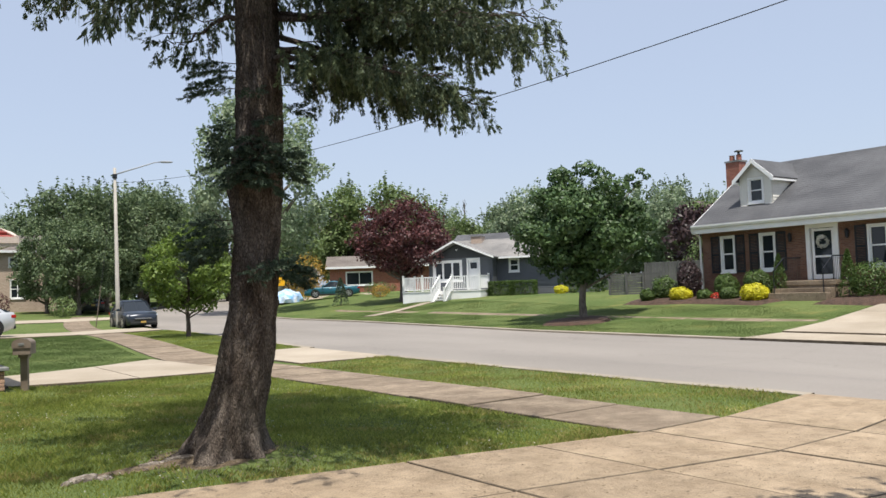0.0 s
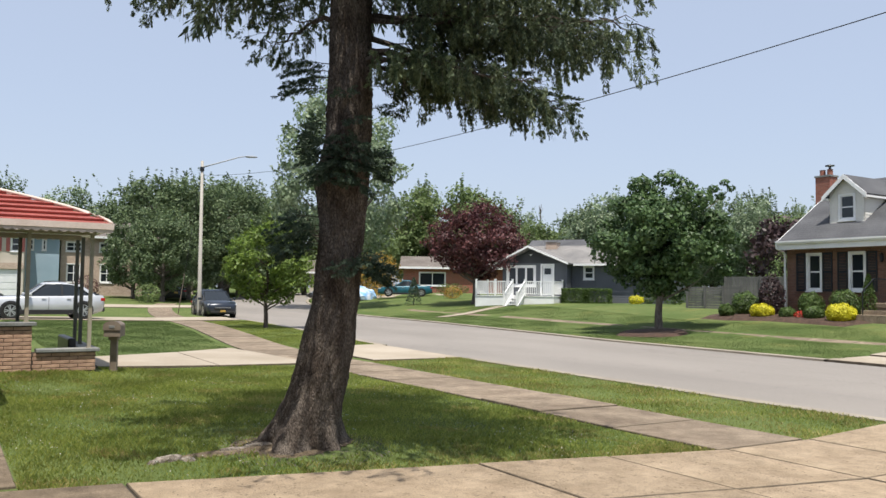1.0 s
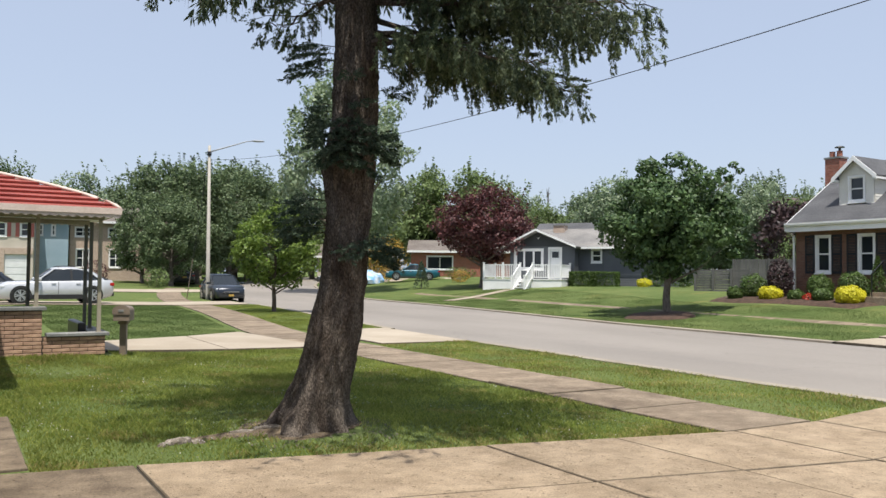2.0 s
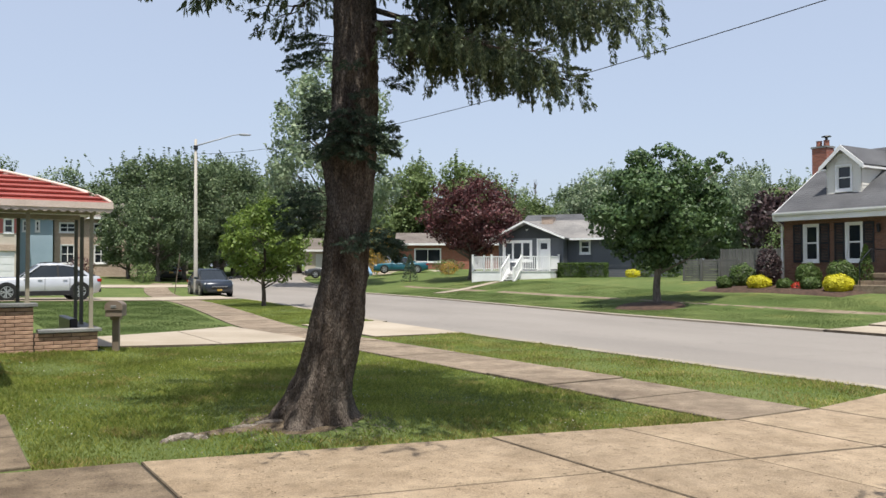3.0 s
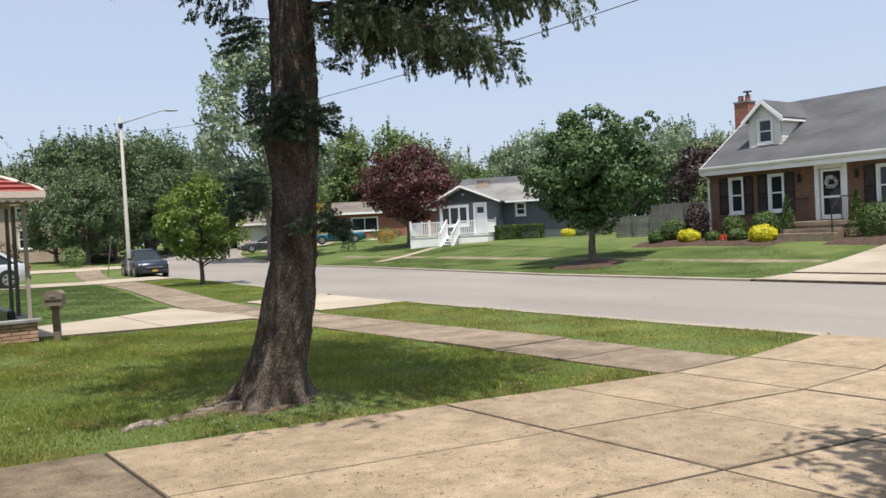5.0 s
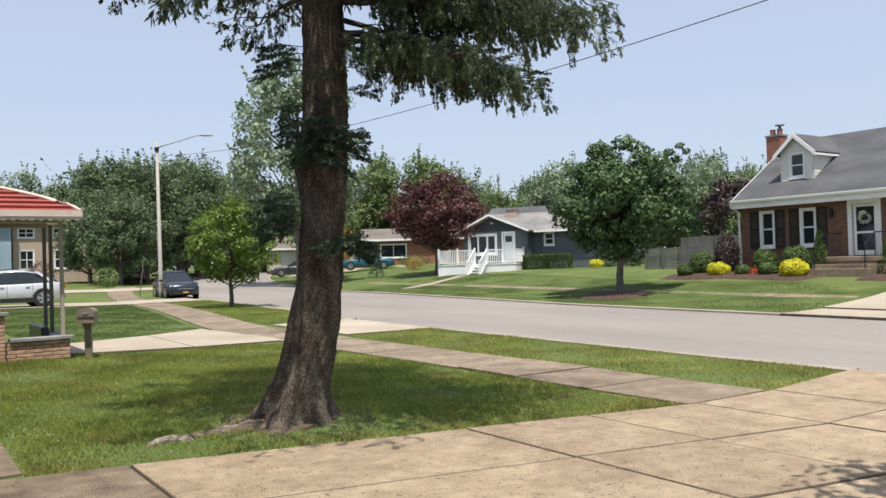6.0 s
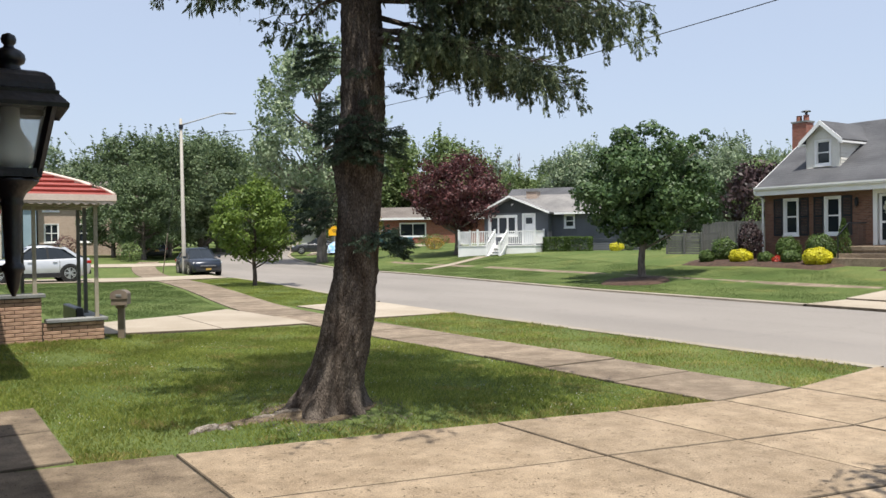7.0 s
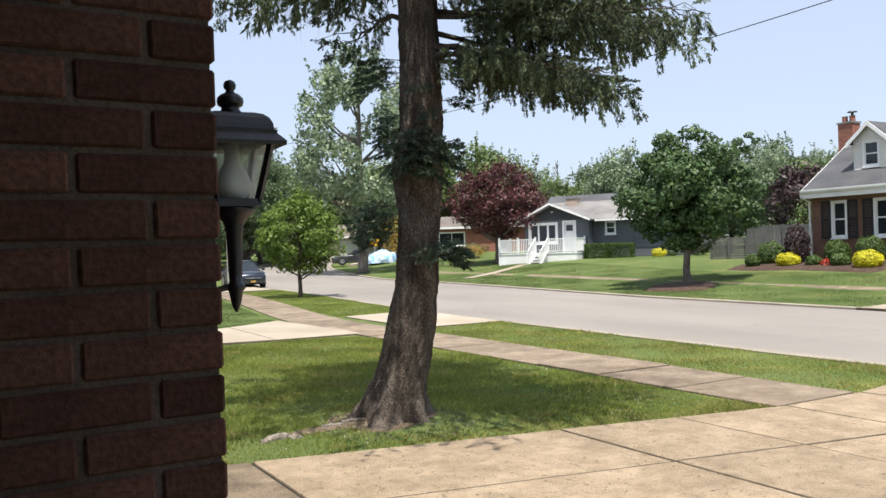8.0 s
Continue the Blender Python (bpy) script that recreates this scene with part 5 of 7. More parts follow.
# ---- broadleaf trees ----
def crown_points(rng, clumps, per, radius, squash=0.8, shoots=0.0):
    """Leaf places round clump centres, denser near each clump's skin."""
    out, nor = [], []
    most = per
    for c, s in clumps:
        per = max(14, int(most * min(1.0, 1.25 * s * s)))
        v = rng.normal(size=(per, 3))
        v /= np.linalg.norm(v, axis=1, keepdims=True)
        ragged = 1 + 0.22 * np.sin(v[:, :1] * 4.3 + s * 9) * np.sin(v[:, 1:2] * 5.1 + s * 17 + 2 * v[:, 2:])
        r = rng.uniform(0.3, 1.0, (per, 1)) ** 0.4 * ragged
        out.append(np.asarray(c) + v * r * radius * s * (1, 1, squash))
        nor.append(v)
        if shoots:
            # upright leafy shoots that break the outline
            m = max(6, int(per * shoots))
            for _ in range(3):
                foot = np.asarray(c) + rng.normal(0, 0.4, 3) * radius * s * (1, 1, 0.3)
                t = rng.uniform(0.4, 1.0, (m // 3, 1))
                aim = rng.normal(0, 0.28, 3) + (0, 0, 1) + 0.35 * np.asarray(c) / (np.linalg.norm(c) + 1e-6) * (1, 1, 0)
                out.append(foot + t * aim * radius * s * rng.uniform(0.95, 1.4) + rng.normal(0, 0.10, (m // 3, 3)) * radius * (1.15 - t))
                nor.append(np.tile((0.0, 0.0, 1.0), (m // 3, 1)))
    return np.concatenate(out), np.concatenate(nor)


def broadleaf(name, at, label, height, width, bole, trunk_r, material, bark=M_BARK2, clump=0.62, n_clumps=60, per=110, leaf=0.13, seed=1, shape=1.0, lift=0.0, group="", lean=0.0, inner=0.35, squash=0.8, extra=(), shoots=0.0):
    """A tree: tapered trunk with forking limbs, and a crown of leaf clumps with an uneven outline."""
    rng, rnd = np.random.default_rng(seed), random.Random(seed)
    z0 = float(ground_z(at[0], at[1])) + lift
    tree = thing(name, pose(at[0], at[1], z0 - 0.02), label, "tree", group)
    h, r, mid = height - bole, width / 2, bole + (height - bole) * 0.45
    clumps = []
    for _ in range(n_clumps):
        v = rng.normal(size=3)
        v /= np.linalg.norm(v)
        k = rng.uniform(inner, 1.0) ** 0.6
        up = v[2]
        narrow = 1.0 - 0.32 * shape * max(0, up)
        c = np.array([v[0] * (r - clump * 0.7) * k * narrow, v[1] * (r - clump * 0.7) * k * narrow, mid + up * k * ((height - mid - clump * 0.6) if up > 0 else (mid - bole - clump * 0.2))])
        c += rng.normal(0, 0.12 * clump, 3)
        clumps.append((c, rng.uniform(0.65, 1.25)))
    for c, s in extra:
        clumps.append((np.array(c, float), s))
    bm = bmesh.new()
    top = mid + (height - mid) * 0.45
    n = 7
    spine = [Vector((lean * t + 0.05 * rnd.uniform(-1, 1) * (t > 0), 0.05 * rnd.uniform(-1, 1) * (t > 0), top * t)) for t in [i / n for i in range(n + 1)]]
    tube(bm, [spine[0]] + [Vector((spine[0].lerp(spine[1], 0.12)))] + spine[1:], [trunk_r * 1.45, trunk_r * 1.05] + [trunk_r * (1 - 0.72 * i / n) for i in range(1, n + 1)], 10, wobble=0.05, rnd=rnd)
    part("trunk", bm, bark, tree, smooth=True)
    limbs = bmesh.new()
    for c, s in clumps[:: max(1, len(clumps) // 26)]:
        zf = min(top * 0.95, max(bole * 0.75, c[2] - 0.55 * math.hypot(c[0], c[1]) - 0.4))
        k = zf / top * n
        i = min(n - 1, int(k))
        p = spine[i].lerp(spine[i + 1], k - i)
        e = Vector(c)
        m = p.lerp(e, 0.5) + Vector((0, 0, -0.08 * (e - p).length))
        tube(limbs, [p, m, e], [trunk_r * 0.36, trunk_r * 0.22, trunk_r * 0.06], 5, False)
    part("branching", limbs, bark, tree)
    cs, nv = crown_points(rng, clumps, per, clump, squash, shoots)
    tagged(quads("crown", leaves(rng, cs, leaf, outward=nv), material, tree), "", kind="stuff")
    return tree


broadleaf("maple_tree", (23.84, 22.35), "round green maple in a mulch ring on the verge", 6.45, 5.9, 1.35, 0.155, M_LEAF, n_clumps=120, per=290, clump=0.64, leaf=0.16, seed=3, shape=0.55, inner=0.1, squash=0.66, extra=[((2.1, -1.45, 3.0), 0.8), ((2.2, -1.5, 3.7), 0.75), ((1.85, -1.25, 4.4), 0.8), ((2.0, -1.5, 2.45), 0.65), ((0.3, -0.2, 6.0), 0.8), ((-0.6, 0.4, 5.8), 0.75), ((0.9, -0.5, 5.7), 0.7), ((1.35, -1.05, 5.3), 0.55), ((1.6, -1.3, 5.6), 0.4), ((1.95, -1.6, 5.85), 0.3), ((2.1, -1.75, 5.6), 0.26), ((1.8, -1.5, 5.3), 0.35)])
broadleaf("young_tree", (11.85, 33.2), "small bright green tree on the verge", 4.9, 4.05, 1.0, 0.10, M_LEAFLIME, clump=0.44, n_clumps=80, per=130, leaf=0.14, seed=4, shape=1.2, bark=M_BARK, squash=0.75, shoots=0.25)
broadleaf("silver_maple_tree", (24.9, 54.4), "tall loose silver-green maple beside the street", 17.6, 11.4, 3.0, 0.38, M_LEAFSILVER, clump=0.92, n_clumps=95, per=165, leaf=0.28, seed=6, shape=0.8, inner=0.45, squash=1.0, shoots=0.35)
broadleaf("purple_maple_tree", (31.7, 46.6), "dark purple maple beside the grey house", 7.7, 7.8, 1.9, 0.28, M_PURPLE, clump=0.85, n_clumps=85, per=190, leaf=0.19, seed=7, shape=0.55, squash=0.6, shoots=0.15)


def woods():
    """Trees round the houses in the distance, a few built and copied with turns and sizes."""
    src = []
    for i, (m, hh, ww, lab) in enumerate(((M_LEAFDARK, 13.5, 11, "broad dark green tree in the distance"), (M_LEAFDARK, 15, 10.5, "tall dark green tree in the distance"), (M_LEAFPALE, 12.5, 9.5, "pale green tree in the distance"), (M_LEAFSILVER, 13, 10, "greyish green tree in the distance"))):
        t = broadleaf("background_tree", (0, 400 + 20 * i), lab, hh, ww, 1.2, 0.32, m, clump=1.2, n_clumps=95, per=185, leaf=0.31, seed=20 + i, shape=0.5, shoots=0.3, squash=0.9, group="background trees")
        src.append(t)
    spots = [(15.7, 69.0, 0, 0.62, 20), (19.2, 74.5, 1, 0.84, 50), (23.5, 79.0, 0, 0.98, 100), (27.5, 86.0, 1, 0.95, 10), (20.0, 92.0, 0, 1.1, 70), (12.0, 97.0, 3, 0.98, 30), (28.0, 92.0, 3, 1.1, 130), (33.0, 96.0, 2, 1.08, 200), (22.0, 100.0, 3, 1.0, 260), (3.0, 100, 2, 0.95, 10),
             (-1.0, 92, 1, 0.9, 60), (37.5, 92.0, 2, 0.95, 80), (43.0, 88.0, 2, 1.02, 40), (48.0, 84.0, 2, 1.15, 150), (53.0, 78.0, 2, 1.12, 310), (14.6, 75.2, 1, 0.62, 120), (50.0, 53.5, 3, 0.78, 33), (46.5, 58.5, 2, 0.62, 10), (46.0, 98.0, 3, 1.05, 20), (58.0, 76.0, 3, 0.8, 90), (64.0, 76, 2, 0.72, 140), (57.0, 62.0, 2, 0.62, 220),
             (60.0, 50.0, 3, 0.78, 15), (58.0, 44.0, 3, 0.72, 65), (57.5, 39.5, 2, 0.62, 205), (61.0, 41.0, 3, 0.68, 275), (66.0, 58.0, 2, 0.75, 120), (70, 66, 2, 0.8, 20), (75, 60, 0, 0.75, 70), (74, 52, 2, 0.8, 180),
             (80, 90, 0, 1, 30), (92, 70, 1, 1, 80), (95, 66, 0, 0.9, 130), (70, 105, 1, 1, 70), (55, 112, 0, 1.1, 160), (38, 114, 1, 1.05, 230), (22, 118, 0, 1.1, 300), (6, 118, 1, 1.1, 40), (-10, 112, 0, 1.1, 100), (-26, 100, 1, 1, 20), (-38, 84, 0, 1, 70)]
    for x, y, k, s, turn in spots:
        t = copy_thing(src[k], pose(x, y, float(ground_z(x, y)) - 0.05, 0, 0, turn) @ Matrix.Diagonal((s, s, s * 0.95, 1)))
    for i, t in enumerate(src):
        x, y = ((-52, 70), (104, 95), (110, 60), (-60, 50))[i]
        t.matrix_basis = pose(x, y, float(ground_z(x, y)) - 0.05)
    t = broadleaf("background_plum_tree", (50.6, 35.75), "dark purple tree behind the brick house", 6.3, 6.2, 1.0, 0.2, M_PLUM, clump=0.9, n_clumps=55, per=100, leaf=0.3, seed=31)
    t = broadleaf("background_willow_tree", (38.5, 78), "yellowish green tree behind a red brick house", 9.8, 8.5, 1.0, 0.25, M_LEAFPALE, clump=1.1, n_clumps=60, per=110, leaf=0.34, seed=33)
    # a bare tree
    rnd = random.Random(8)
    bare = thing("bare_tree", pose(50.5, 63.0, float(ground_z(50.5, 63)) - 0.05), "leafless grey tree behind the houses", "tree")
    part("trunk", tube(bmesh.new(), [(0, 0, 0), (0.1, 0, 3), (0, 0.1, 6), (0.1, 0, 9.0)], [0.2, 0.15, 0.09, 0.02], 6), M_BARK2, bare)
    bm = bmesh.new()
    for i in range(46):
        z = rnd.uniform(2.5, 8.4)
        a, ln = rnd.uniform(0, math.tau), rnd.uniform(0.5, 1.7) * (1 - (z - 3) / 9)
        e = Vector((math.cos(a) * ln * 0.6, math.sin(a) * ln * 0.6, z + ln * 1.1))
        tube(bm, [(0.03, 0.03, z), e * 0.5 + Vector((0, 0, z * 0.5)), e], [0.035, 0.02, 0.006], 4, False)
    part("branches", bm, M_BARK2, bare)


woods()


def undergrowth():
    """A ragged belt of bushes far behind the houses."""
    rng = np.random.default_rng(77)
    n = 26000
    a = np.radians(rng.uniform(-35, 86, n))
    r = rng.uniform(112, 128, n)
    x, y = np.sin(a) * r, np.cos(a) * r
    h = 4.6 + 2.2 * np.sin(a * 31) * np.sin(a * 13 + 1) + 1.2 * np.sin(a * 67)
    z = ground_z(x, y) + np.sqrt(rng.uniform(0, 1, n)) * h
    q = leaves(rng, np.stack([x, y, z], 1), 1.0)
    tagged(quads("undergrowth", q, M_LEAFDARK), "dark green bushes and hedges in the distance", "bushes", kind="stuff")


undergrowth()
broadleaf("shade_tree", (5.7, -0.45), "leafy tree shading the driveway", 8.5, 5.2, 3.2, 0.16, M_LEAF, clump=0.7, n_clumps=60, per=90, leaf=0.16, seed=9)


# ---- shrubs ----
def shrub(name, x, y, w, h, material, label, leaf=0.07, n=1500, seed=1, cone=False, group="", z=None, box_like=False, depth=None):
    rng = np.random.default_rng(seed)
    z0 = (float(ground_z(x, y)) if z is None else z) - 0.02
    ob = thing(name, pose(x, y, z0), label, "shrub", group)
    part("stems", tube(bmesh.new(), [(0, 0, 0), (0.03, 0, h * 0.35), (0, 0.02, h * 0.6)], [0.04, 0.03, 0.012], 5), M_BARK2, ob)
    v = rng.normal(size=(n, 3))
    v /= np.linalg.norm(v, axis=1, keepdims=True)
    bump = 1 + 0.12 * np.sin(v[:, :1] * 5 + seed) * np.cos(v[:, 1:2] * 6 + seed)
    r = rng.uniform(0.45, 1, (n, 1)) ** 0.35 * bump
    if cone:
        t = rng.uniform(0, 1, (n, 1)) ** 0.75
        a = rng.uniform(0, math.tau, (n, 1))
        k = (1 - t) ** 0.8 * rng.uniform(0.7, 1.05, (n, 1)) * 0.5 * w + 0.02
        c = np.concatenate([np.cos(a) * k, np.sin(a) * k, t * h + 0.03], 1)
    elif box_like:
        q = rng.uniform(-0.5, 0.5, (n, 3))
        ax = rng.integers(0, 3, n)
        q[np.arange(n), ax] = np.sign(q[np.arange(n), ax]) * rng.uniform(0.42, 0.5, n)
        c = q * (w, depth or 0.8, h) + (0, 0, h * 0.5) + rng.normal(0, 0.02, (n, 3))
    else:
        c = v * r * (w * 0.5, w * 0.5, h * 0.52) + (0, 0, h * 0.5)
        c[:, 2] = np.maximum(c[:, 2], 0.02)
    tagged(quads("foliage", leaves(rng, c, leaf, flat=0.0, outward=v), material, ob), kind="stuff")
    return ob


for i, (x, y, w, h, m, lab) in enumerate(((28.6, 23.0, 0.65, 0.62, M_SHRUB, "clipped round green shrub in a mulch bed"), (29.7, 22.9, 1.2, 1.05, M_SHRUB, "loose green shrub by a brick wall"), (28.9, 21.5, 0.98, 0.62, M_YELLOW, "bright yellow mounded shrub in a mulch bed"), (29.0, 20.35, 0.68, 0.5, M_SHRUB, "low rounded green shrub in a mulch bed"), (29.0, 19.2, 0.8, 0.58, M_SHRUB, "low rounded green shrub in a mulch bed"), (28.7, 17.9, 1.12, 0.72, M_YELLOW, "bright yellow mounded shrub in a mulch bed"), (30.0, 20.0, 1.0, 1.05, M_SHRUB, "loose green shrub by a brick wall"), (30.1, 18.6, 1.2, 1.15, M_SHRUB, "loose green shrub by a brick wall"), (29.9, 13.9, 1.7, 1.35, M_SHRUB, "wide green shrub beside a stoop"), (29.8, 12.3, 1.3, 1.1, M_SHRUB, "wide green shrub beside a stoop"))):
    shrub("shrub", x, y, w, h, m, lab, 0.08, 3000, 40 + i, group="foundation shrubs")
shrub("purple_shrub", 29.9, 21.75, 1.05, 1.7, M_PLUM, "tall dark purple shrub by a brick wall", 0.1, 3000, 51)
shrub("cone_shrub", 29.6, 17.35, 0.8, 1.75, M_SHRUB, "pointed green conifer beside a stoop", 0.08, 1500, 52, True)
shrub("cone_shrub", 29.5, 14.6, 0.8, 1.8, M_SHRUB, "pointed green conifer beside a stoop", 0.08, 1500, 53, True)
shrub("red_flowers", 28.9, 19.75, 0.42, 0.4, M_REDFLOWER, "small clump of red flowers in a mulch bed", 0.06, 260, 54)
GA, GB, GO = Vector((0.548, -0.836)), Vector((0.836, 0.548)), Vector((30.09, 44.32))


def grey_at(a, b):
    q = GO + GA * a + GB * b
    return q.x, q.y


for a0, w in ((5.6, 1.5), (7.2, 1.6)):
    x, y = grey_at(a0 + 0.65, 1.6)
    ob = shrub("clipped_hedge", x, y, w, 0.95, M_SHRUB, "boxy clipped green hedge before grey siding", 0.085, 5200, int(a0 * 10), group="hedges", box_like=True)
    ob.rotation_euler[2] = math.atan2(-0.836, 0.548)
x, y = grey_at(10.3, 1.2)
shrub("yellow_shrub", x, y, 0.95, 0.55, M_YELLOW, "low yellow-green shrub before grey siding", 0.09, 900, 61)
for a0, b0, w, h in ((12.6, 1.5, 1.6, 0.8), (14.2, 1.8, 1.5, 0.9), (10.9, 2.0, 1.2, 0.9)):
    x, y = grey_at(a0, b0)
    shrub("shrub", x, y, w, h, M_SHRUB, "low green shrub before grey siding", 0.09, 900, int(a0 * 7), group="hedges")
shrub("dark_conifer", 29.6, 51.6, 1.25, 2.0, M_NEEDLE2, "dark pointed evergreen under a purple maple", 0.1, 1500, 62, True)
shrub("orange_shrub", 34.6, 66.8, 4.0, 4.3, M_ORANGE, "orange-yellow shrub near parked cars", 0.16, 1500, 63)
shrub("shrub", 34.5, 54.0, 1.6, 1.0, M_ORANGE, "orange flowering plants at a house corner", 0.1, 600, 64)
shrub("shrub", 38.8, 60.8, 3.0, 1.1, M_SHRUB, "low green shrub before a red brick house", 0.12, 900, 65)
shrub("pale_shrub", 41.6, 28.2, 4.2, 3.2, M_LEAFPALE, "loose pale green shrub behind a fence", 0.13, 1700, 66)
shrub("shrub", 13.9, 66.0, 2.0, 1.6, M_LEAFPALE, "pale green shrub before a tan brick house", 0.14, 800, 67)
shrub("purple_shrub", 10.0, 70.0, 2.2, 2.0, M_PURPLE, "dark red shrub before a tan brick house", 0.14, 800, 68)


def mulch_bed(name, pts, label):
    bm = bmesh.new()
    vs = []
    rnd = random.Random(len(pts))
    c = Vector((sum(p[0] for p in pts) / len(pts), sum(p[1] for p in pts) / len(pts)))
    n = len(pts)
    outer, inner = [], []
    for p in pts:
        q = Vector(p)
        outer.append(bm.verts.new((q.x, q.y, float(ground_z(q.x, q.y)) - 0.03)))
        q = q.lerp(c, 0.14)
        inner.append(bm.verts.new((q.x, q.y, float(ground_z(q.x, q.y)) + 0.09)))
    mid = bm.verts.new((c.x, c.y, float(ground_z(c.x, c.y)) + 0.13))
    for i in range(n):
        j = (i + 1) % n
        bm.faces.new((outer[i], outer[j], inner[j], inner[i]))
        bm.faces.new((inner[i], inner[j], mid))
    return tagged(part(name, bm, M_MULCH, smooth=True), label, "mulch bed", kind="structure")


mulch_bed("mulch_bed", [(27.9, 24.0), (27.7, 22.5), (28.0, 20.5), (27.8, 18.5), (27.6, 17.0), (29.0, 16.6), (30.9, 17.6), (30.9, 20), (30.9, 22), (30.6, 24.2), (29.2, 24.6)], "dark bark mulch bed with shrubs")
mulch_bed("mulch_bed", [(27.8, 15.2), (27.6, 13.0), (27.8, 11.4), (30.9, 11.2), (30.9, 13), (30.9, 15.3)], "dark bark mulch bed with shrubs")
mulch_bed("mulch_ring", [(23.1 + (1.45 + 0.12 * math.sin(3 * a)) * math.cos(a), 21.95 + (1.45 + 0.15 * math.sin(2 * a)) * math.sin(a)) for a in [math.tau * i / 14 for i in range(14)]], "brown mulch ring round a maple trunk")


# ---- the near house: brick wing, eave and coach lantern ----
def build_near_house():
    fx, cy = -0.545, 1.05
    h = thing("near_house", pose(0, 0, 0), "red brick house wall toned dark for its shade, with paler mortar and an overhanging eave", "house")
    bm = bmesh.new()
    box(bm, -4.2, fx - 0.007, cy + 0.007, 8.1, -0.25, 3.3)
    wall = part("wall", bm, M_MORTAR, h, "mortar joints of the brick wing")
    bm = bmesh.new()
    box(bm, -4.5, -4.21, -5.0, cy, -0.1, 3.3)
    box(bm, -4.2, -0.5, -5.3, -5.0, -0.1, 3.3)
    part("wall", bm, M_BRICKFAR, h, "brown brick recess of the porch")
    bm = bmesh.new()
    box(bm, -4.5, -0.26, -5.3, 8.15, 3.31, 3.4)
    part("soffit", bm, M_WHITE, h, "white eave soffit")
    bm = bmesh.new()
    roof_slab(bm, [(-0.2, -5.5, 3.43), (-0.2, 8.25, 3.43), (-5.5, 8.25, 5.5), (-5.5, -5.5, 5.5)], 0.1)
    roof_slab(bm, [(-10.8, -5.5, 3.43), (-10.8, 8.25, 3.43), (-5.502, 8.25, 5.5), (-5.502, -5.5, 5.5)], 0.1)
    part("roof", bm, M_ROOFDARK, h)
    bm = bmesh.new()
    box(bm, -10.6, -4.52, -5.3, 8.1, -0.25, 3.3)
    part("wall", bm, M_BRICKFAR, h)
    # brick pieces: return wall seen edge on, running bond with alternating headers at the corner
    def brick(length, depth):
        b = bmesh.new()
        box(b, 0, length, 0, depth, 0, 0.0577, 0.004)
        bmesh.ops.recalc_face_normals(b, faces=b.faces)
        for v in b.verts:
            v.co += Vector((noise.noise(v.co * 31) * 0.0022, noise.noise(v.co * 29 + Vector((5, 0, 0))) * 0.0022, 0))
        me = bpy.data.meshes.new("brick")
        b.to_mesh(me)
        b.free()
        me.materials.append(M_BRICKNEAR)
        return me
    full, head = brick(0.203, 0.097), brick(0.097, 0.203)
    rnd = random.Random(3)
    z0 = 1.76 - 0.0677 * 26 + 0.005
    for row in range(48):
        z = z0 + 0.0677 * row
        x = fx
        first = True
        while x > -1.75:
            odd = row % 2
            if first and odd:
                me, ln = head, 0.097
            else:
                me, ln = full, 0.203
            first = False
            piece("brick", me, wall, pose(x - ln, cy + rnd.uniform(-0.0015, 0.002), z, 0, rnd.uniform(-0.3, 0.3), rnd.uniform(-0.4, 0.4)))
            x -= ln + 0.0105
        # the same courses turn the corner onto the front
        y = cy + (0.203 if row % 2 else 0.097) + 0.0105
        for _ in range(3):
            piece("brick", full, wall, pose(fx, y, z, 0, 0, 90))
            y += 0.2135
    return h


build_near_house()


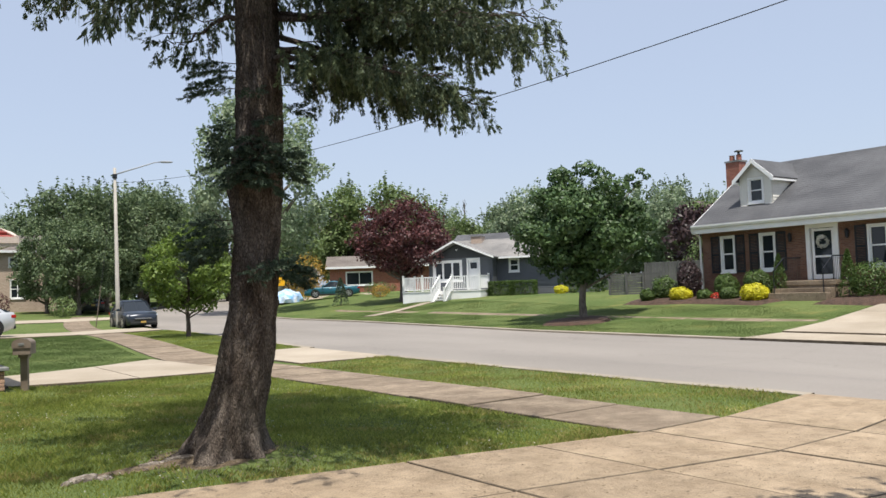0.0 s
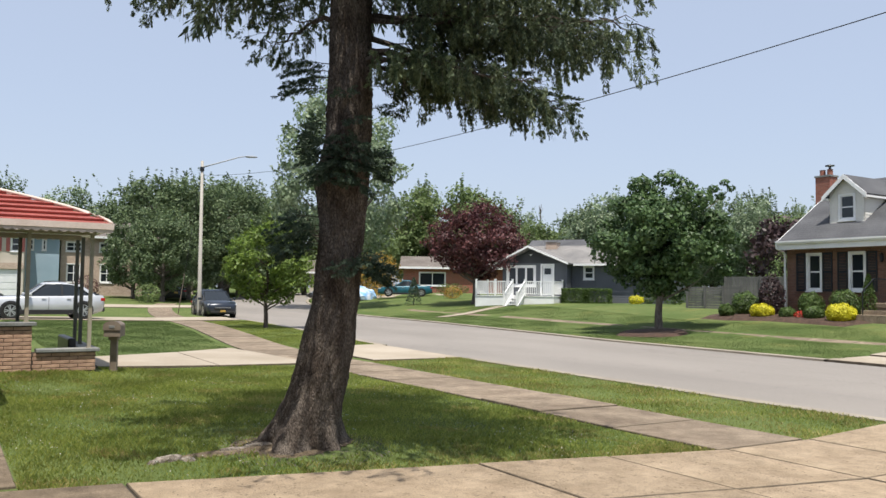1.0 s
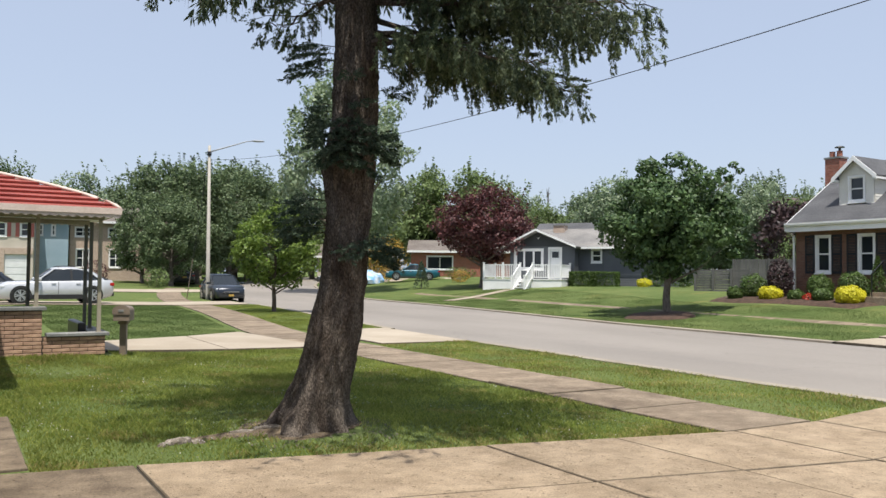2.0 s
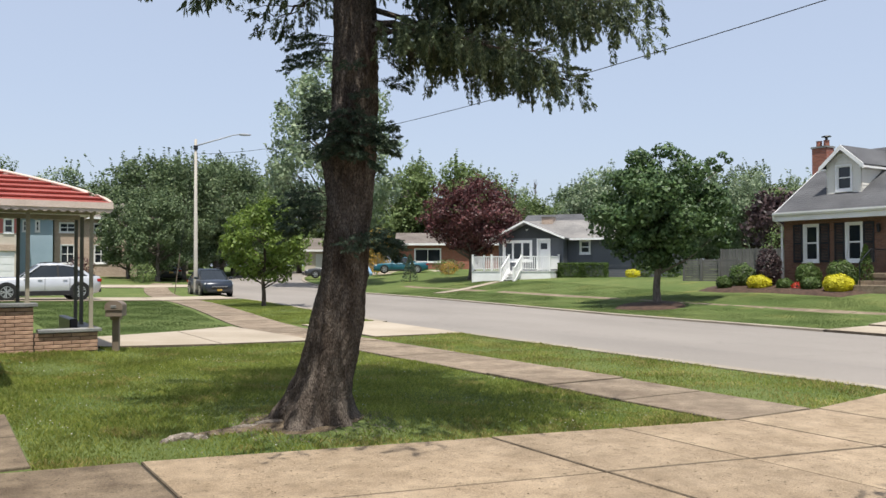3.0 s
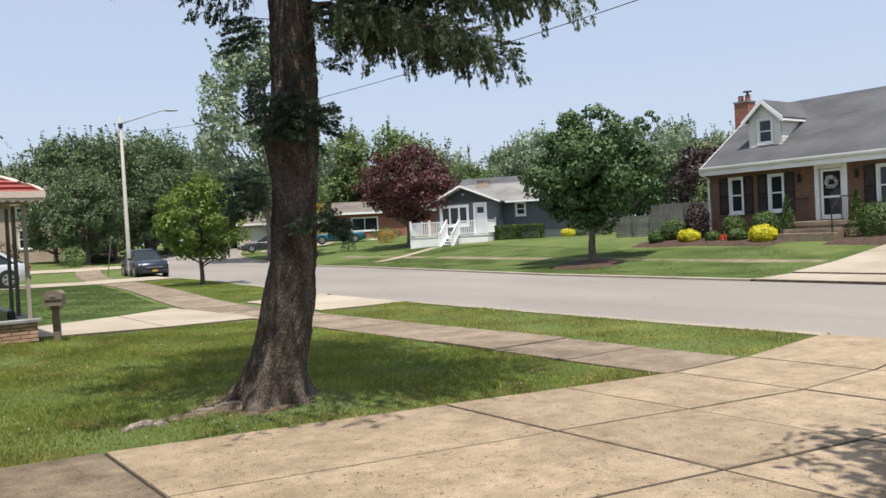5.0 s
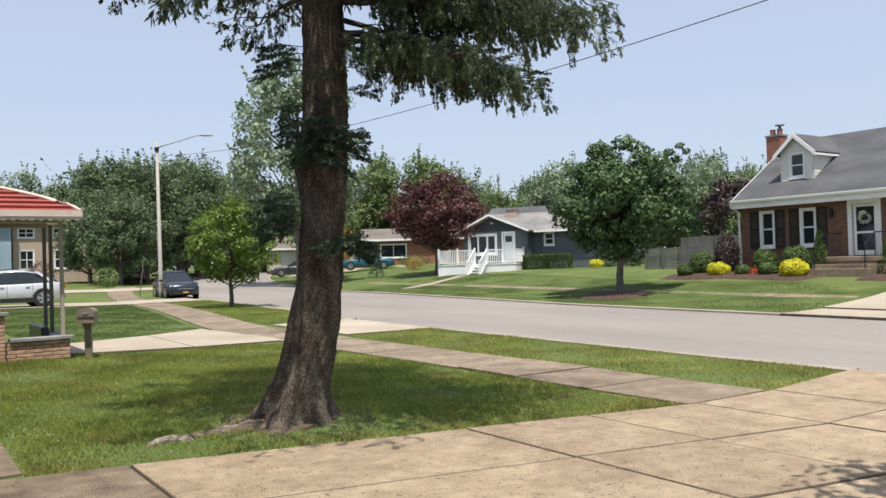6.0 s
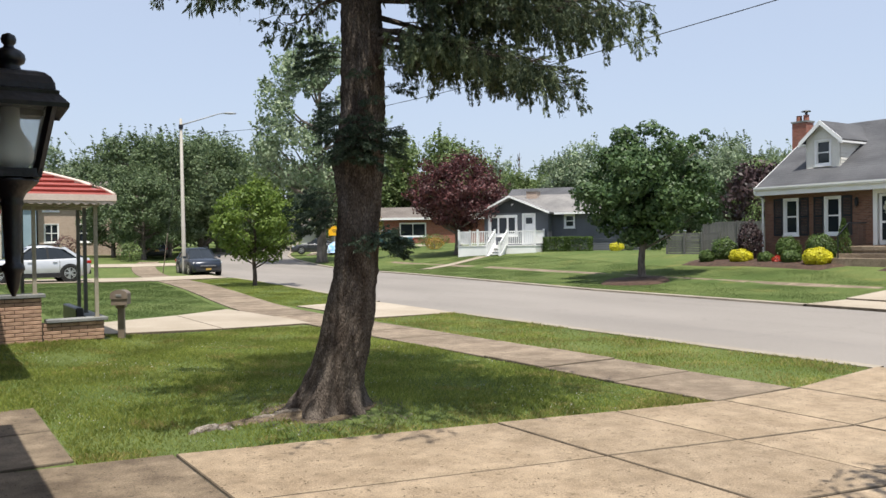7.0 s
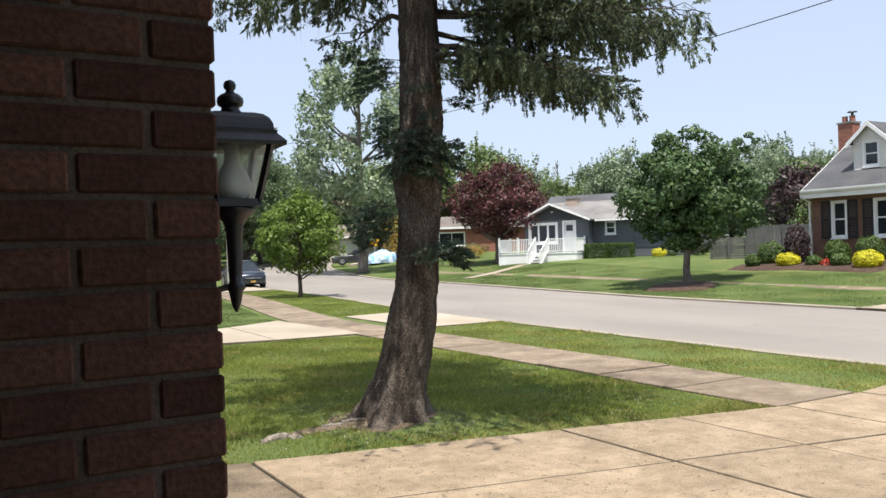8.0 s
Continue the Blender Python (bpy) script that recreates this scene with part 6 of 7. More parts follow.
def build_lantern():
    """Coach lantern on the front face of the brick wing."""
    cx, cy, z = -0.445, 1.315, 0.0
    lan = thing("wall_lantern", pose(cx, cy, 2.02 * (1 - 0.885) - 0.007, 0, 0, -3) @ Matrix.Diagonal((0.885, 0.885, 0.885, 1)), "black cast iron coach lantern with clear panes and a bulb", "wall lantern")
    bot, topz = 1.895, 2.025

    def frustum(bm, rows):
        rings = []
        for w, h in rows:
            rings.append([bm.verts.new((sx * w, sy * w, h)) for sx, sy in ((-1, -1), (1, -1), (1, 1), (-1, 1))])
        for a, b in zip(rings, rings[1:]):
            for i in range(4):
                bm.faces.new((a[i], a[(i + 1) % 4], b[(i + 1) % 4], b[i]))
        bm.faces.new(rings[0][::-1])
        bm.faces.new(rings[-1])
        return bm
    wt, wb = 0.068, 0.042
    # four corner bars, top and bottom frames
    for sx, sy in ((-1, -1), (1, -1), (1, 1), (-1, 1)):
        bm = bmesh.new()
        tube(bm, [(sx * wb, sy * wb, bot), (sx * wt, sy * wt, topz)], [0.0085, 0.0085], 4)
        part("corner_bar", bm, M_IRON, lan)
    for nm, w, h0, h1 in (("lower_frame", wb, bot - 0.008, bot + 0.008), ("upper_frame", wt, topz - 0.008, topz + 0.008)):
        bm = bmesh.new()
        for a, b, c, d in ((-w - 0.007, w + 0.007, -w - 0.007, -w + 0.007), (-w - 0.007, w + 0.007, w - 0.007, w + 0.007), (-w - 0.007, -w + 0.007, -w + 0.007, w - 0.007), (w - 0.007, w + 0.007, -w + 0.007, w - 0.007)):
            box(bm, a, b, c, d, h0, h1)
        part(nm, bm, M_IRON, lan)
    for sx, sy in ((0, -1), (0, 1), (1, 0), (-1, 0)):
        bm = bmesh.new()
        if sx == 0:
            q = [(-wb, sy * wb, bot), (wb, sy * wb, bot), (wt, sy * wt, topz), (-wt, sy * wt, topz)]
        else:
            q = [(sx * wb, -wb, bot), (sx * wb, wb, bot), (sx * wt, wt, topz), (sx * wt, -wt, topz)]
        lo = [bm.verts.new(p) for p in q]
        hi = [bm.verts.new(Vector(p) - Vector((sx, sy, 0)) * 0.003) for p in q]
        bm.faces.new(lo)
        bm.faces.new(hi[::-1])
        for i in range(4):
            bm.faces.new((lo[i], hi[i], hi[(i + 1) % 4], lo[(i + 1) % 4]))
        pane = part("pane", bm, M_CLEAR, lan, "clear bevelled glass pane")
        pane.visible_shadow = False
    roof = frustum(bmesh.new(), [(0.066, topz + 0.004), (0.093, topz - 0.012), (0.094, topz - 0.004), (0.078, topz + 0.014), (0.079, topz + 0.02), (0.073, topz + 0.023), (0.072, topz + 0.034), (0.066, topz + 0.047), (0.056, topz + 0.056), (0.041, topz + 0.061), (0.03, topz + 0.062)])
    part("roof", roof, M_IRON, lan, "stepped domed lantern roof", smooth=False)
    fin = lathe(bmesh.new(), [(0.03, topz + 0.062), (0.021, topz + 0.068), (0.018, topz + 0.075), (0.026, topz + 0.08), (0.0285, topz + 0.088), (0.027, topz + 0.096), (0.02, topz + 0.103), (0.011, topz + 0.107), (0.008, topz + 0.112), (0.0125, topz + 0.117), (0.0135, topz + 0.124), (0.011, topz + 0.131), (0.003, topz + 0.135)], 18)
    part("finial", fin, M_IRON, lan, smooth=True)
    bulb = lathe(bmesh.new(), [(0.012, bot + 0.008), (0.028, bot + 0.012), (0.038, bot + 0.026), (0.04, bot + 0.042), (0.034, bot + 0.06), (0.022, bot + 0.078), (0.017, bot + 0.09), (0.016, bot + 0.125)], 16)
    part("bulb", bulb, M_BULB, lan, "unlit frosted bulb", smooth=True)
    cup = lathe(bmesh.new(), [(0.0475, bot - 0.01), (0.046, bot - 0.016), (0.036, bot - 0.026), (0.024, bot - 0.038), (0.019, bot - 0.05), (0.021, bot - 0.056), (0.0175, bot - 0.062), (0.0165, bot - 0.1), (0.0145, bot - 0.15), (0.013, bot - 0.168), (0.0195, bot - 0.174), (0.0205, bot - 0.182), (0.015, bot - 0.188), (0.013, bot - 0.2), (0.010, bot - 0.215), (0.003, bot - 0.232)], 18)
    part("stem", cup, M_IRON, lan, "tapered turned stem", smooth=True)
    arm = bmesh.new()
    box(arm, -0.11, -0.06, -0.012, 0.012, topz - 0.012, topz + 0.012, 0.003)
    box(arm, -0.112, -0.094, -0.045, 0.045, topz - 0.22, topz + 0.06, 0.004)
    tube(arm, [(-0.09, 0, bot - 0.17), (-0.05, 0, bot - 0.185), (-0.014, 0, bot - 0.178)], [0.008, 0.007, 0.007], 6)
    part("bracket", arm, M_IRON, lan, "iron wall bracket")
    return lan


build_lantern()


# ---- neighbour's porch ----
def build_porch():
    hse = thing("neighbour_house", pose(0, 0, 0), "tan brick neighbouring house with a shingled roof", "house")
    bm = bmesh.new()
    box(bm, -9.0, 0.1, 12.2, 22.0, -0.1, 2.6)
    part("wall", bm, M_BRICKTAN, hse)
    bm = bmesh.new()
    roof_slab(bm, [(0.5, 11.7, 2.62), (0.5, 22.4, 2.62), (-4.45, 22.4, 4.7), (-4.45, 11.7, 4.7)], 0.12)
    roof_slab(bm, [(-9.4, 11.7, 2.62), (-9.4, 22.4, 2.62), (-4.452, 22.4, 4.7), (-4.452, 11.7, 4.7)], 0.12)
    part("roof", bm, M_ROOFDARK, hse)
    porch = thing("porch", pose(-0.08, 0, 0), "porch with red ribbed metal roof on thin posts and brick walls", "porch")
    # brick pier and low walls, long thin bricks with stone caps
    zb = float(ground_z(2.0, 16.3)) - 0.05
    bm = bmesh.new()
    box(bm, 0.115, 1.53, 16.217, 16.6, zb, 0.82)
    pier = part("pier", bm, M_MORTAR, porch, "brick pier wall")
    bm = bmesh.new()
    box(bm, 1.535, 2.603, 16.217, 16.42, zb, 0.34)
    low = part("low_wall", bm, M_MORTAR, porch, "low brick wall")
    bm = bmesh.new()
    box(bm, 2.4, 2.603, 16.425, 18.4, zb, 0.34)
    side = part("low_wall", bm, M_MORTAR, porch, "low brick wall")
    bpart("cap", (0.115, 1.60, 16.15, 16.66, 0.82, 0.885), M_STONE, porch, "grey stone cap", 0.008)
    bpart("cap", (1.605, 2.67, 16.15, 16.47, 0.34, 0.40), M_STONE, porch, "grey stone cap", 0.008)
    bpart("cap", (2.35, 2.67, 16.475, 18.45, 0.34, 0.40), M_STONE, porch, "grey stone cap", 0.008)
    bpart("floor", (0.1, 2.35, 16.6, 18.4, zb, 0.06), M_PALE, porch)
    b = bmesh.new()
    box(b, 0, 0.29, 0, 0.02, 0, 0.056, 0.004)
    me = bpy.data.meshes.new("brick")
    b.to_mesh(me)
    b.free()
    me.materials.append(M_BRICKLONG)
    def courses(parent, x0, x1, z0, z1):
        n = int((z1 - z0) / 0.0665)
        for i in range(n):
            x = x1 - (0.0 if i % 2 else 0.145)
            if not i % 2:
                o = piece("brick", me, parent, pose(x, 16.197, z0 + i * (z1 - z0) / n) @ Matrix.Diagonal((0.5, 1, 1, 1)))
            while x > x0 + 0.1:
                w = min(0.29, x - x0 - 0.01)
                piece("brick", me, parent, pose(x - w - 0.005, 16.197, z0 + i * (z1 - z0) / n) @ Matrix.Diagonal((w / 0.29, 1, 1, 1)))
                x -= 0.3
    courses(pier, 0.12, 1.535, zb + 0.05, 0.815)
    courses(low, 1.545, 2.605, zb + 0.05, 0.335)
    # posts
    for x, y, z in ((1.44, 16.31, 0.885), (2.5, 16.31, 0.40), (1.44, 18.2, 0.06), (2.5, 17.45, 0.40), (2.5, 18.2, 0.40)):
        # rear posts take a darker grey-green tone than the front ones
        m = M_POSTDARK if y > 17 else M_POST
        bm = bmesh.new()
        box(bm, x - 0.032, x + 0.032, y - 0.032, y + 0.032, z, 2.52)
        box(bm, x - 0.05, x + 0.05, y - 0.05, y + 0.05, z, z + 0.015)
        part("post", bm, m, porch)
    planter = part("planter", box(bmesh.new(), 2.2, 2.34, 16.75, 18.3, 0.06, 0.55, 0.02), M_IRON, porch, "dark trough behind the low wall")
    # roof: stepped red slats rising to a hip, with cream edges and a scalloped valance
    x1, y0, y1, zc = 2.76, 15.86, 18.75, 2.60
    ym, rise, n = (y0 + y1) / 2, 0.70, 7
    hip = lambda t: x1 - 2.1 * t ** 1.5
    for i in range(n):
        t0, t1 = i / n, (i + 1) / n
        za, zb2 = zc + 0.06 + rise * t0, zc + 0.06 + rise * t1
        for sg in (1, -1):
            ya, yb = (y0 + (ym - y0) * t0, y0 + (ym - y0) * t1) if sg == 1 else (y1 - (y1 - ym) * t0, y1 - (y1 - ym) * t1)
            bm = bmesh.new()
            lip = -0.045 * sg
            q = [(-1.2, ya, za - 0.02), (hip(t0), ya, za - 0.02), (hip(t0), ya + lip, za + 0.035), (hip(t1), yb, zb2 - 0.005), (-1.2, yb, zb2 - 0.005), (-1.2, ya + lip, za + 0.035), (hip(t1), yb, zb2 - 0.03), (-1.2, yb, zb2 - 0.03)]
            vs = [bm.verts.new(p) for p in q]
            for f in ((0, 1, 2, 5), (5, 2, 3, 4), (4, 3, 6, 7), (0, 7, 6, 1), (1, 6, 3, 2), (0, 5, 4, 7)):
                bm.faces.new([vs[k] for k in f])
            part("roof_slat", bm, M_REDROOF, porch)
        # hip end
        bm = bmesh.new()
        ya, yb, yc, yd = y0 + (ym - y0) * t0, y1 - (y1 - ym) * t0, y1 - (y1 - ym) * t1, y0 + (ym - y0) * t1
        vs = [bm.verts.new(p) for p in ((hip(t0), ya, za + 0.05), (hip(t0), yb, za + 0.05), (hip(t1), yc, zb2), (hip(t1), yd, zb2), (hip(t0), ya, za - 0.02), (hip(t0), yb, za - 0.02))]
        bm.faces.new(vs[:4])
        bm.faces.new((vs[4], vs[5], vs[1], vs[0]))
        part("hip_slat", bm, M_REDROOF, porch)
    for ys, sg in ((y0, 1), (y1, -1)):
        pts = [(hip(i / 10), ys + (ym - ys) * i / 10, zc + 0.105 + rise * i / 10) for i in range(11)]
        part("hip_trim", tube(bmesh.new(), pts, [0.032] * 11, 6), M_CREAM, porch, "cream hip trim", smooth=True)
    bm = bmesh.new()
    box(bm, -1.2, x1 + 0.03, y0 - 0.05, y0 - 0.005, zc - 0.015, zc + 0.10)
    part("fascia", bm, M_CREAM, porch, "cream metal fascia")
    bm = bmesh.new()
    box(bm, x1 - 0.015, x1 + 0.03, y0 - 0.004, y1 + 0.03, zc - 0.015, zc + 0.10)
    part("fascia", bm, M_CREAM, porch, "cream metal fascia")
    bm = bmesh.new()
    box(bm, -1.2, x1 + 0.03, y1 + 0.031, y1 + 0.06, zc - 0.015, zc + 0.10)
    part("fascia", bm, M_CREAM, porch, "cream metal fascia")
    for yv in (y0 - 0.03, y1 + 0.05):
        x, w = x1 + 0.02, 0.15
        while x > -1.1:
            bm = bmesh.new()
            poly = [(x, zc - 0.016), (x - w, zc - 0.016)] + [(x - w + w * k / 6, zc - 0.055 - 0.032 * math.sin(math.pi * k / 6)) for k in range(7)]
            part("valance_scallop", prism(bm, poly, yv, yv + 0.012), M_CREAM, porch)
            x -= w
    bm = bmesh.new()
    box(bm, -1.2, x1 - 0.02, y0, y1, zc - 0.01, zc + 0.02)
    part("ceiling", bm, M_WHITE, porch)
    bm = bmesh.new()
    box(bm, -1.2, 2.56, 16.25, 16.37, 2.5, zc - 0.012)
    part("beam", bm, M_POST, porch)
    bm = bmesh.new()
    box(bm, -1.2, 2.56, 18.14, 18.26, 2.5, zc - 0.012)
    part("beam", bm, M_POST, porch)


M_POST = mat("taupe_metal_posts", (0.30, 0.265, 0.20), (0.36, 0.32, 0.25), 0.5, 2, 30, 0.05, speck=0.1)
M_CREAM = mat("cream_metal", (0.58, 0.47, 0.40), (0.66, 0.55, 0.48), 0.45, 2, 30, 0.03, speck=0.06)
build_porch()


def build_mailbox():
    x, y = 2.9, 16.5
    z = float(ground_z(x, y))
    m = thing("mailbox", pose(x, y, z, 0, 0, -22), "brown plastic post mailbox at the driveway edge", "mailbox")
    bm = bmesh.new()
    box(bm, -0.062, 0.062, -0.062, 0.062, -0.05, 0.66, 0.008)
    part("post", bm, M_TAUPE, m)
    bm = bmesh.new()
    box(bm, -0.085, 0.085, -0.12, 0.14, 0.61, 0.672, 0.008)
    part("bracket", bm, M_TAUPE, m)

    def arch(w, z0, z1, rise, n=10):
        return [(-w, z0), (-w, z1)] + [(-w * math.cos(math.pi * k / n), z1 + rise * math.sin(math.pi * k / n)) for k in range(1, n)] + [(w, z1), (w, z0)]
    bm = prism(bmesh.new(), arch(0.135, 0.675, 0.87, 0.085), -0.2, 0.27)
    part("body", bm, M_TAUPE, m)
    bm = prism(bmesh.new(), arch(0.158, 0.80, 0.88, 0.095), -0.255, -0.201)
    bm = prism(bm, arch(0.146, 0.68, 0.795, 0.0), -0.235, -0.201)
    door = part("door", bm, M_TAUPE, m)
    bpart("handle", (-0.05, 0.05, -0.268, -0.256, 0.845, 0.89), M_STONE, door, "pale recessed handle", 0.004)


build_mailbox()


# ---- street lamp, cable, sign ----
def build_street_lamp():
    z = float(ground_z(12.99, 47.8))
    s = thing("street_lamp", pose(12.99, 47.8, z), "pale tapered street lamp pole with a curved arm", "street lamp")
    part("pole", tube(bmesh.new(), [(0, 0, -0.05), (0, 0, 0.3), (-0.05, 0, 9.1)], [0.15, 0.128, 0.08], 12), M_POLE, s, smooth=True)
    pts = [(-0.05, 0, 8.72), (0.5, -0.15, 8.92), (1.3, -0.4, 9.2), (2.0, -0.62, 9.45), (2.35, -0.72, 9.5)]
    part("arm", tube(bmesh.new(), pts, [0.045, 0.042, 0.038, 0.034, 0.032], 8), M_ARM, s, smooth=True)
    bm = lathe(bmesh.new(), [(0.04, -0.4), (0.11, -0.3), (0.14, 0.0), (0.12, 0.25), (0.04, 0.34)], 10, (0, 0, 0), "y", (1, 0.5))
    head = part("lamp_head", bm, M_ARM, s, "flat cobra-head lamp", smooth=True)
    head.matrix_basis = pose(2.6, -0.79, 9.5, 0, 0, 72)
    part("collar", lathe(bmesh.new(), [(0.12, 8.5), (0.13, 8.55), (0.13, 8.72), (0.115, 8.75)], 10, (-0.05, 0, 0)), M_IRON, s)
    c = thing("overhead_cable", pose(0, 0, 0), "sagging black overhead cable above the verge", "cable")
    pts = [(13.0, y, 6.12 + 0.00172 * (y - 13) ** 2) for y in [47.8 - 2.0 * i for i in range(48)]]
    part("cable", tube(bmesh.new(), pts, [0.010] * len(pts), 5), M_CABLE, c)
    # a short stay beside the pole
    st = thing("guy_wire", pose(12.2, 49.5, float(ground_z(12.2, 49.5))), "thin stay wire with a yellow guard beside the pole", "stay wire")
    part("wire", tube(bmesh.new(), [(0, 0, 0), (0.74, -1.7, 8.6)], [0.012, 0.012], 5), M_CABLE, st)
    part("guard", tube(bmesh.new(), [(0.01, -0.02, 0.05), (0.2, -0.47, 2.4)], [0.028, 0.028], 8), M_TAUPE, st)


build_street_lamp()


def build_sign():
    x, y = 34.0, 71.0
    s = thing("road_sign", pose(x, y, float(ground_z(x, y)), 0, 0, -28), "yellow road warning sign on a thin post", "road sign")
    part("post", box(bmesh.new(), -0.03, 0.03, 0.012, 0.05, 0, 2.4), M_POLE, s)
    bm = bmesh.new()
    prism(bm, [(-0.55, 1.5), (0.55, 1.5), (0.55, 2.2), (0, 2.45), (-0.55, 2.2)], -0.01, 0.01)
    part("plate", bm, M_SIGN, s)
    bm = bmesh.new()
    box(bm, -0.22, 0.22, -0.014, -0.011, 2.0, 2.08)
    box(bm, -0.16, 0.16, -0.014, -0.011, 1.82, 1.9)
    part("marking", bm, M_BLACKPLASTIC, s)


build_sign()


# ---- cars ----
def wheel(parent, x, y, r, flip):
    w = part("wheel", lathe(bmesh.new(), [(r * 0.66, -0.1), (r * 0.94, -0.105), (r, -0.07), (r, 0.07), (r * 0.94, 0.105), (r * 0.66, 0.1)], 22, (0, 0, 0), "y"), M_TYRE, parent)
    w.matrix_basis = pose(x, y, r)
    bm = bmesh.new()
    s = -1 if flip else 1
    lathe(bm, [(r * 0.66, s * 0.085), (r * 0.62, s * 0.095), (r * 0.6, s * 0.06), (r * 0.15, s * 0.05)], 20, (0, 0, 0), "y")
    part("rim", bm, M_BLACKPLASTIC, w)
    bm = bmesh.new()
    for k in range(10):
        a = math.tau * (k // 2) / 5 + (0.2 if k % 2 else -0.2)
        u, v = Vector((math.cos(a), 0, math.sin(a))), Vector((-math.sin(a), 0, math.cos(a)))
        q = [u * r * 0.1 + v * r * 0.05, u * r * 0.64 + v * r * 0.07, u * r * 0.64 - v * r * 0.07, u * r * 0.1 - v * r * 0.05]
        lo = [bm.verts.new(p + Vector((0, s * 0.07, 0))) for p in q]
        hi = [bm.verts.new(p + Vector((0, s * 0.102, 0))) for p in q]
        bm.faces.new(lo)
        bm.faces.new(hi[::-1])
        for i in range(4):
            bm.faces.new((lo[i], hi[i], hi[(i + 1) % 4], lo[(i + 1) % 4]))
    lathe(bm, [(r * 0.16, s * 0.06), (r * 0.16, s * 0.106), (r * 0.1, s * 0.112)], 12, (0, 0, 0), "y")
    for k in range(24):
        a0, a1 = math.tau * k / 24, math.tau * (k + 1) / 24
        bm.faces.new([bm.verts.new((math.cos(a) * r * q, s * 0.108, math.sin(a) * r * q)) for a, q in ((a0, 0.62), (a0, 0.68), (a1, 0.68), (a1, 0.62))])
    part("spokes", bm, M_CHROME, w)


def car(name, m, label, paint, L=4.65, W=1.84, H=1.66, suv=True):
    """A car along local x, nose towards +x, built from cross sections."""
    c = thing(name, m, label, "car")
    hl = L / 2
    clear = 0.2 if suv else 0.16
    r = 0.385 if suv else 0.33
    belt = H * (0.615 if suv else 0.62)
    hood = 1.07 if suv else 1.0
    # x, bottom z, shoulder z, half width at the shoulder
    secs = [(-hl, clear + 0.26, belt * 0.93, W * 0.40), (-hl + 0.08, clear + 0.14, belt * 1.02, W * 0.46), (-hl + 0.5, clear, belt * 1.03, W * 0.495), (-0.6, clear, belt, W * 0.5), (0.55, clear, belt * 0.985, W * 0.5), (hl - 1.05, clear, belt * 0.955, W * 0.495), (hl - 0.45, clear, belt * 0.875 * hood, W * 0.475), (hl - 0.12, clear + 0.03, belt * 0.76 * hood, W * 0.44), (hl, clear + 0.15, belt * 0.66 * hood, W * 0.38)]
    bm = bmesh.new()
    rings = []
    for x, zb, zs, hw in secs:
        prof = [(-hw * 0.9, zb), (-hw * 0.985, zb + 0.12), (-hw, zb + (zs - zb) * 0.5), (-hw * 0.985, zs - 0.06), (-hw * 0.92, zs), (0, zs + 0.035), (hw * 0.92, zs), (hw * 0.985, zs - 0.06), (hw, zb + (zs - zb) * 0.5), (hw * 0.985, zb + 0.12), (hw * 0.9, zb)]
        rings.append([bm.verts.new((x, y, z)) for y, z in prof])
    for a, b in zip(rings, rings[1:]):
        for i in range(len(a) - 1):
            bm.faces.new((a[i], a[i + 1], b[i + 1], b[i]))
        bm.faces.new((a[-1], a[0], b[0], b[-1]))
    bm.faces.new(rings[0])
    bm.faces.new(rings[-1][::-1])
    part("body", bm, paint, c, smooth=True)
    # greenhouse: painted roof and dark glass band
    tail = -hl + (0.22 if suv else 0.95)
    gx = [(tail, belt + 0.0, tail + (0.85 if suv else 0.62)), (0.95 if suv else 0.9, belt - 0.01, 0.15)]
    (b0, zb0, t0), (b1, zb1, t1) = gx
    zt, wt, wb2 = H - 0.03, W * 0.36, W * 0.455
    bm = bmesh.new()
    def ring(xf, xb, z, w):
        d = (0.13 if suv else 0.09) if z > belt + 0.1 else (-0.1 if suv else -0.05)
        e = 0.02 if z > belt + 0.1 else 0
        return [bm.verts.new(p) for p in ((xb, -w * 0.9, z - d), ((xb * 2 + xf) / 3, -w, z - e), ((xb + xf * 2) / 3, -w, z), (xf, -w * 0.9, z - e), (xf + 0.05, 0, z), (xf, w * 0.9, z - e), ((xb + xf * 2) / 3, w, z), ((xb * 2 + xf) / 3, w, z - e), (xb, w * 0.9, z - d), (xb - 0.04, 0, z - d * 0.8))]
    rr = [ring(b1, b0, belt - 0.03, wb2), ring(t1, t0, zt - 0.06, wt)]
    bm.free()
    for nm, ids in (("side_window", (0, 1, 2)), ("windscreen", (3, 4)), ("side_window", (5, 6, 7)), ("rear_window", (8, 9))):
        bm = bmesh.new()
        rr = [ring(b1, b0, belt - 0.03, wb2), ring(t1, t0, zt - 0.06, wt)]
        for i in ids:
            j = (i + 1) % 10
            bm.faces.new((rr[0][i], rr[0][j], rr[1][j], rr[1][i]))
        for v in [v for v in bm.verts if not v.link_faces]:
            bm.verts.remove(v)
        part(nm, bm, M_PANE, c, "dark tinted car glass")
    bm = bmesh.new()
    rr = [ring(t1 + 0.04, t0 - 0.05, zt - 0.07, wt + 0.012), ring(t1 - 0.02, t0 + 0.03, zt - 0.015, wt - 0.02), ring(t1 - 0.3, t0 + 0.3, zt + 0.03, wt * 0.7)]
    for a, b in zip(rr, rr[1:]):
        for i in range(10):
            j = (i + 1) % 10
            bm.faces.new((a[i], a[j], b[j], b[i]))
    bm.faces.new(rr[-1])
    part("roof", bm, paint, c, smooth=True)
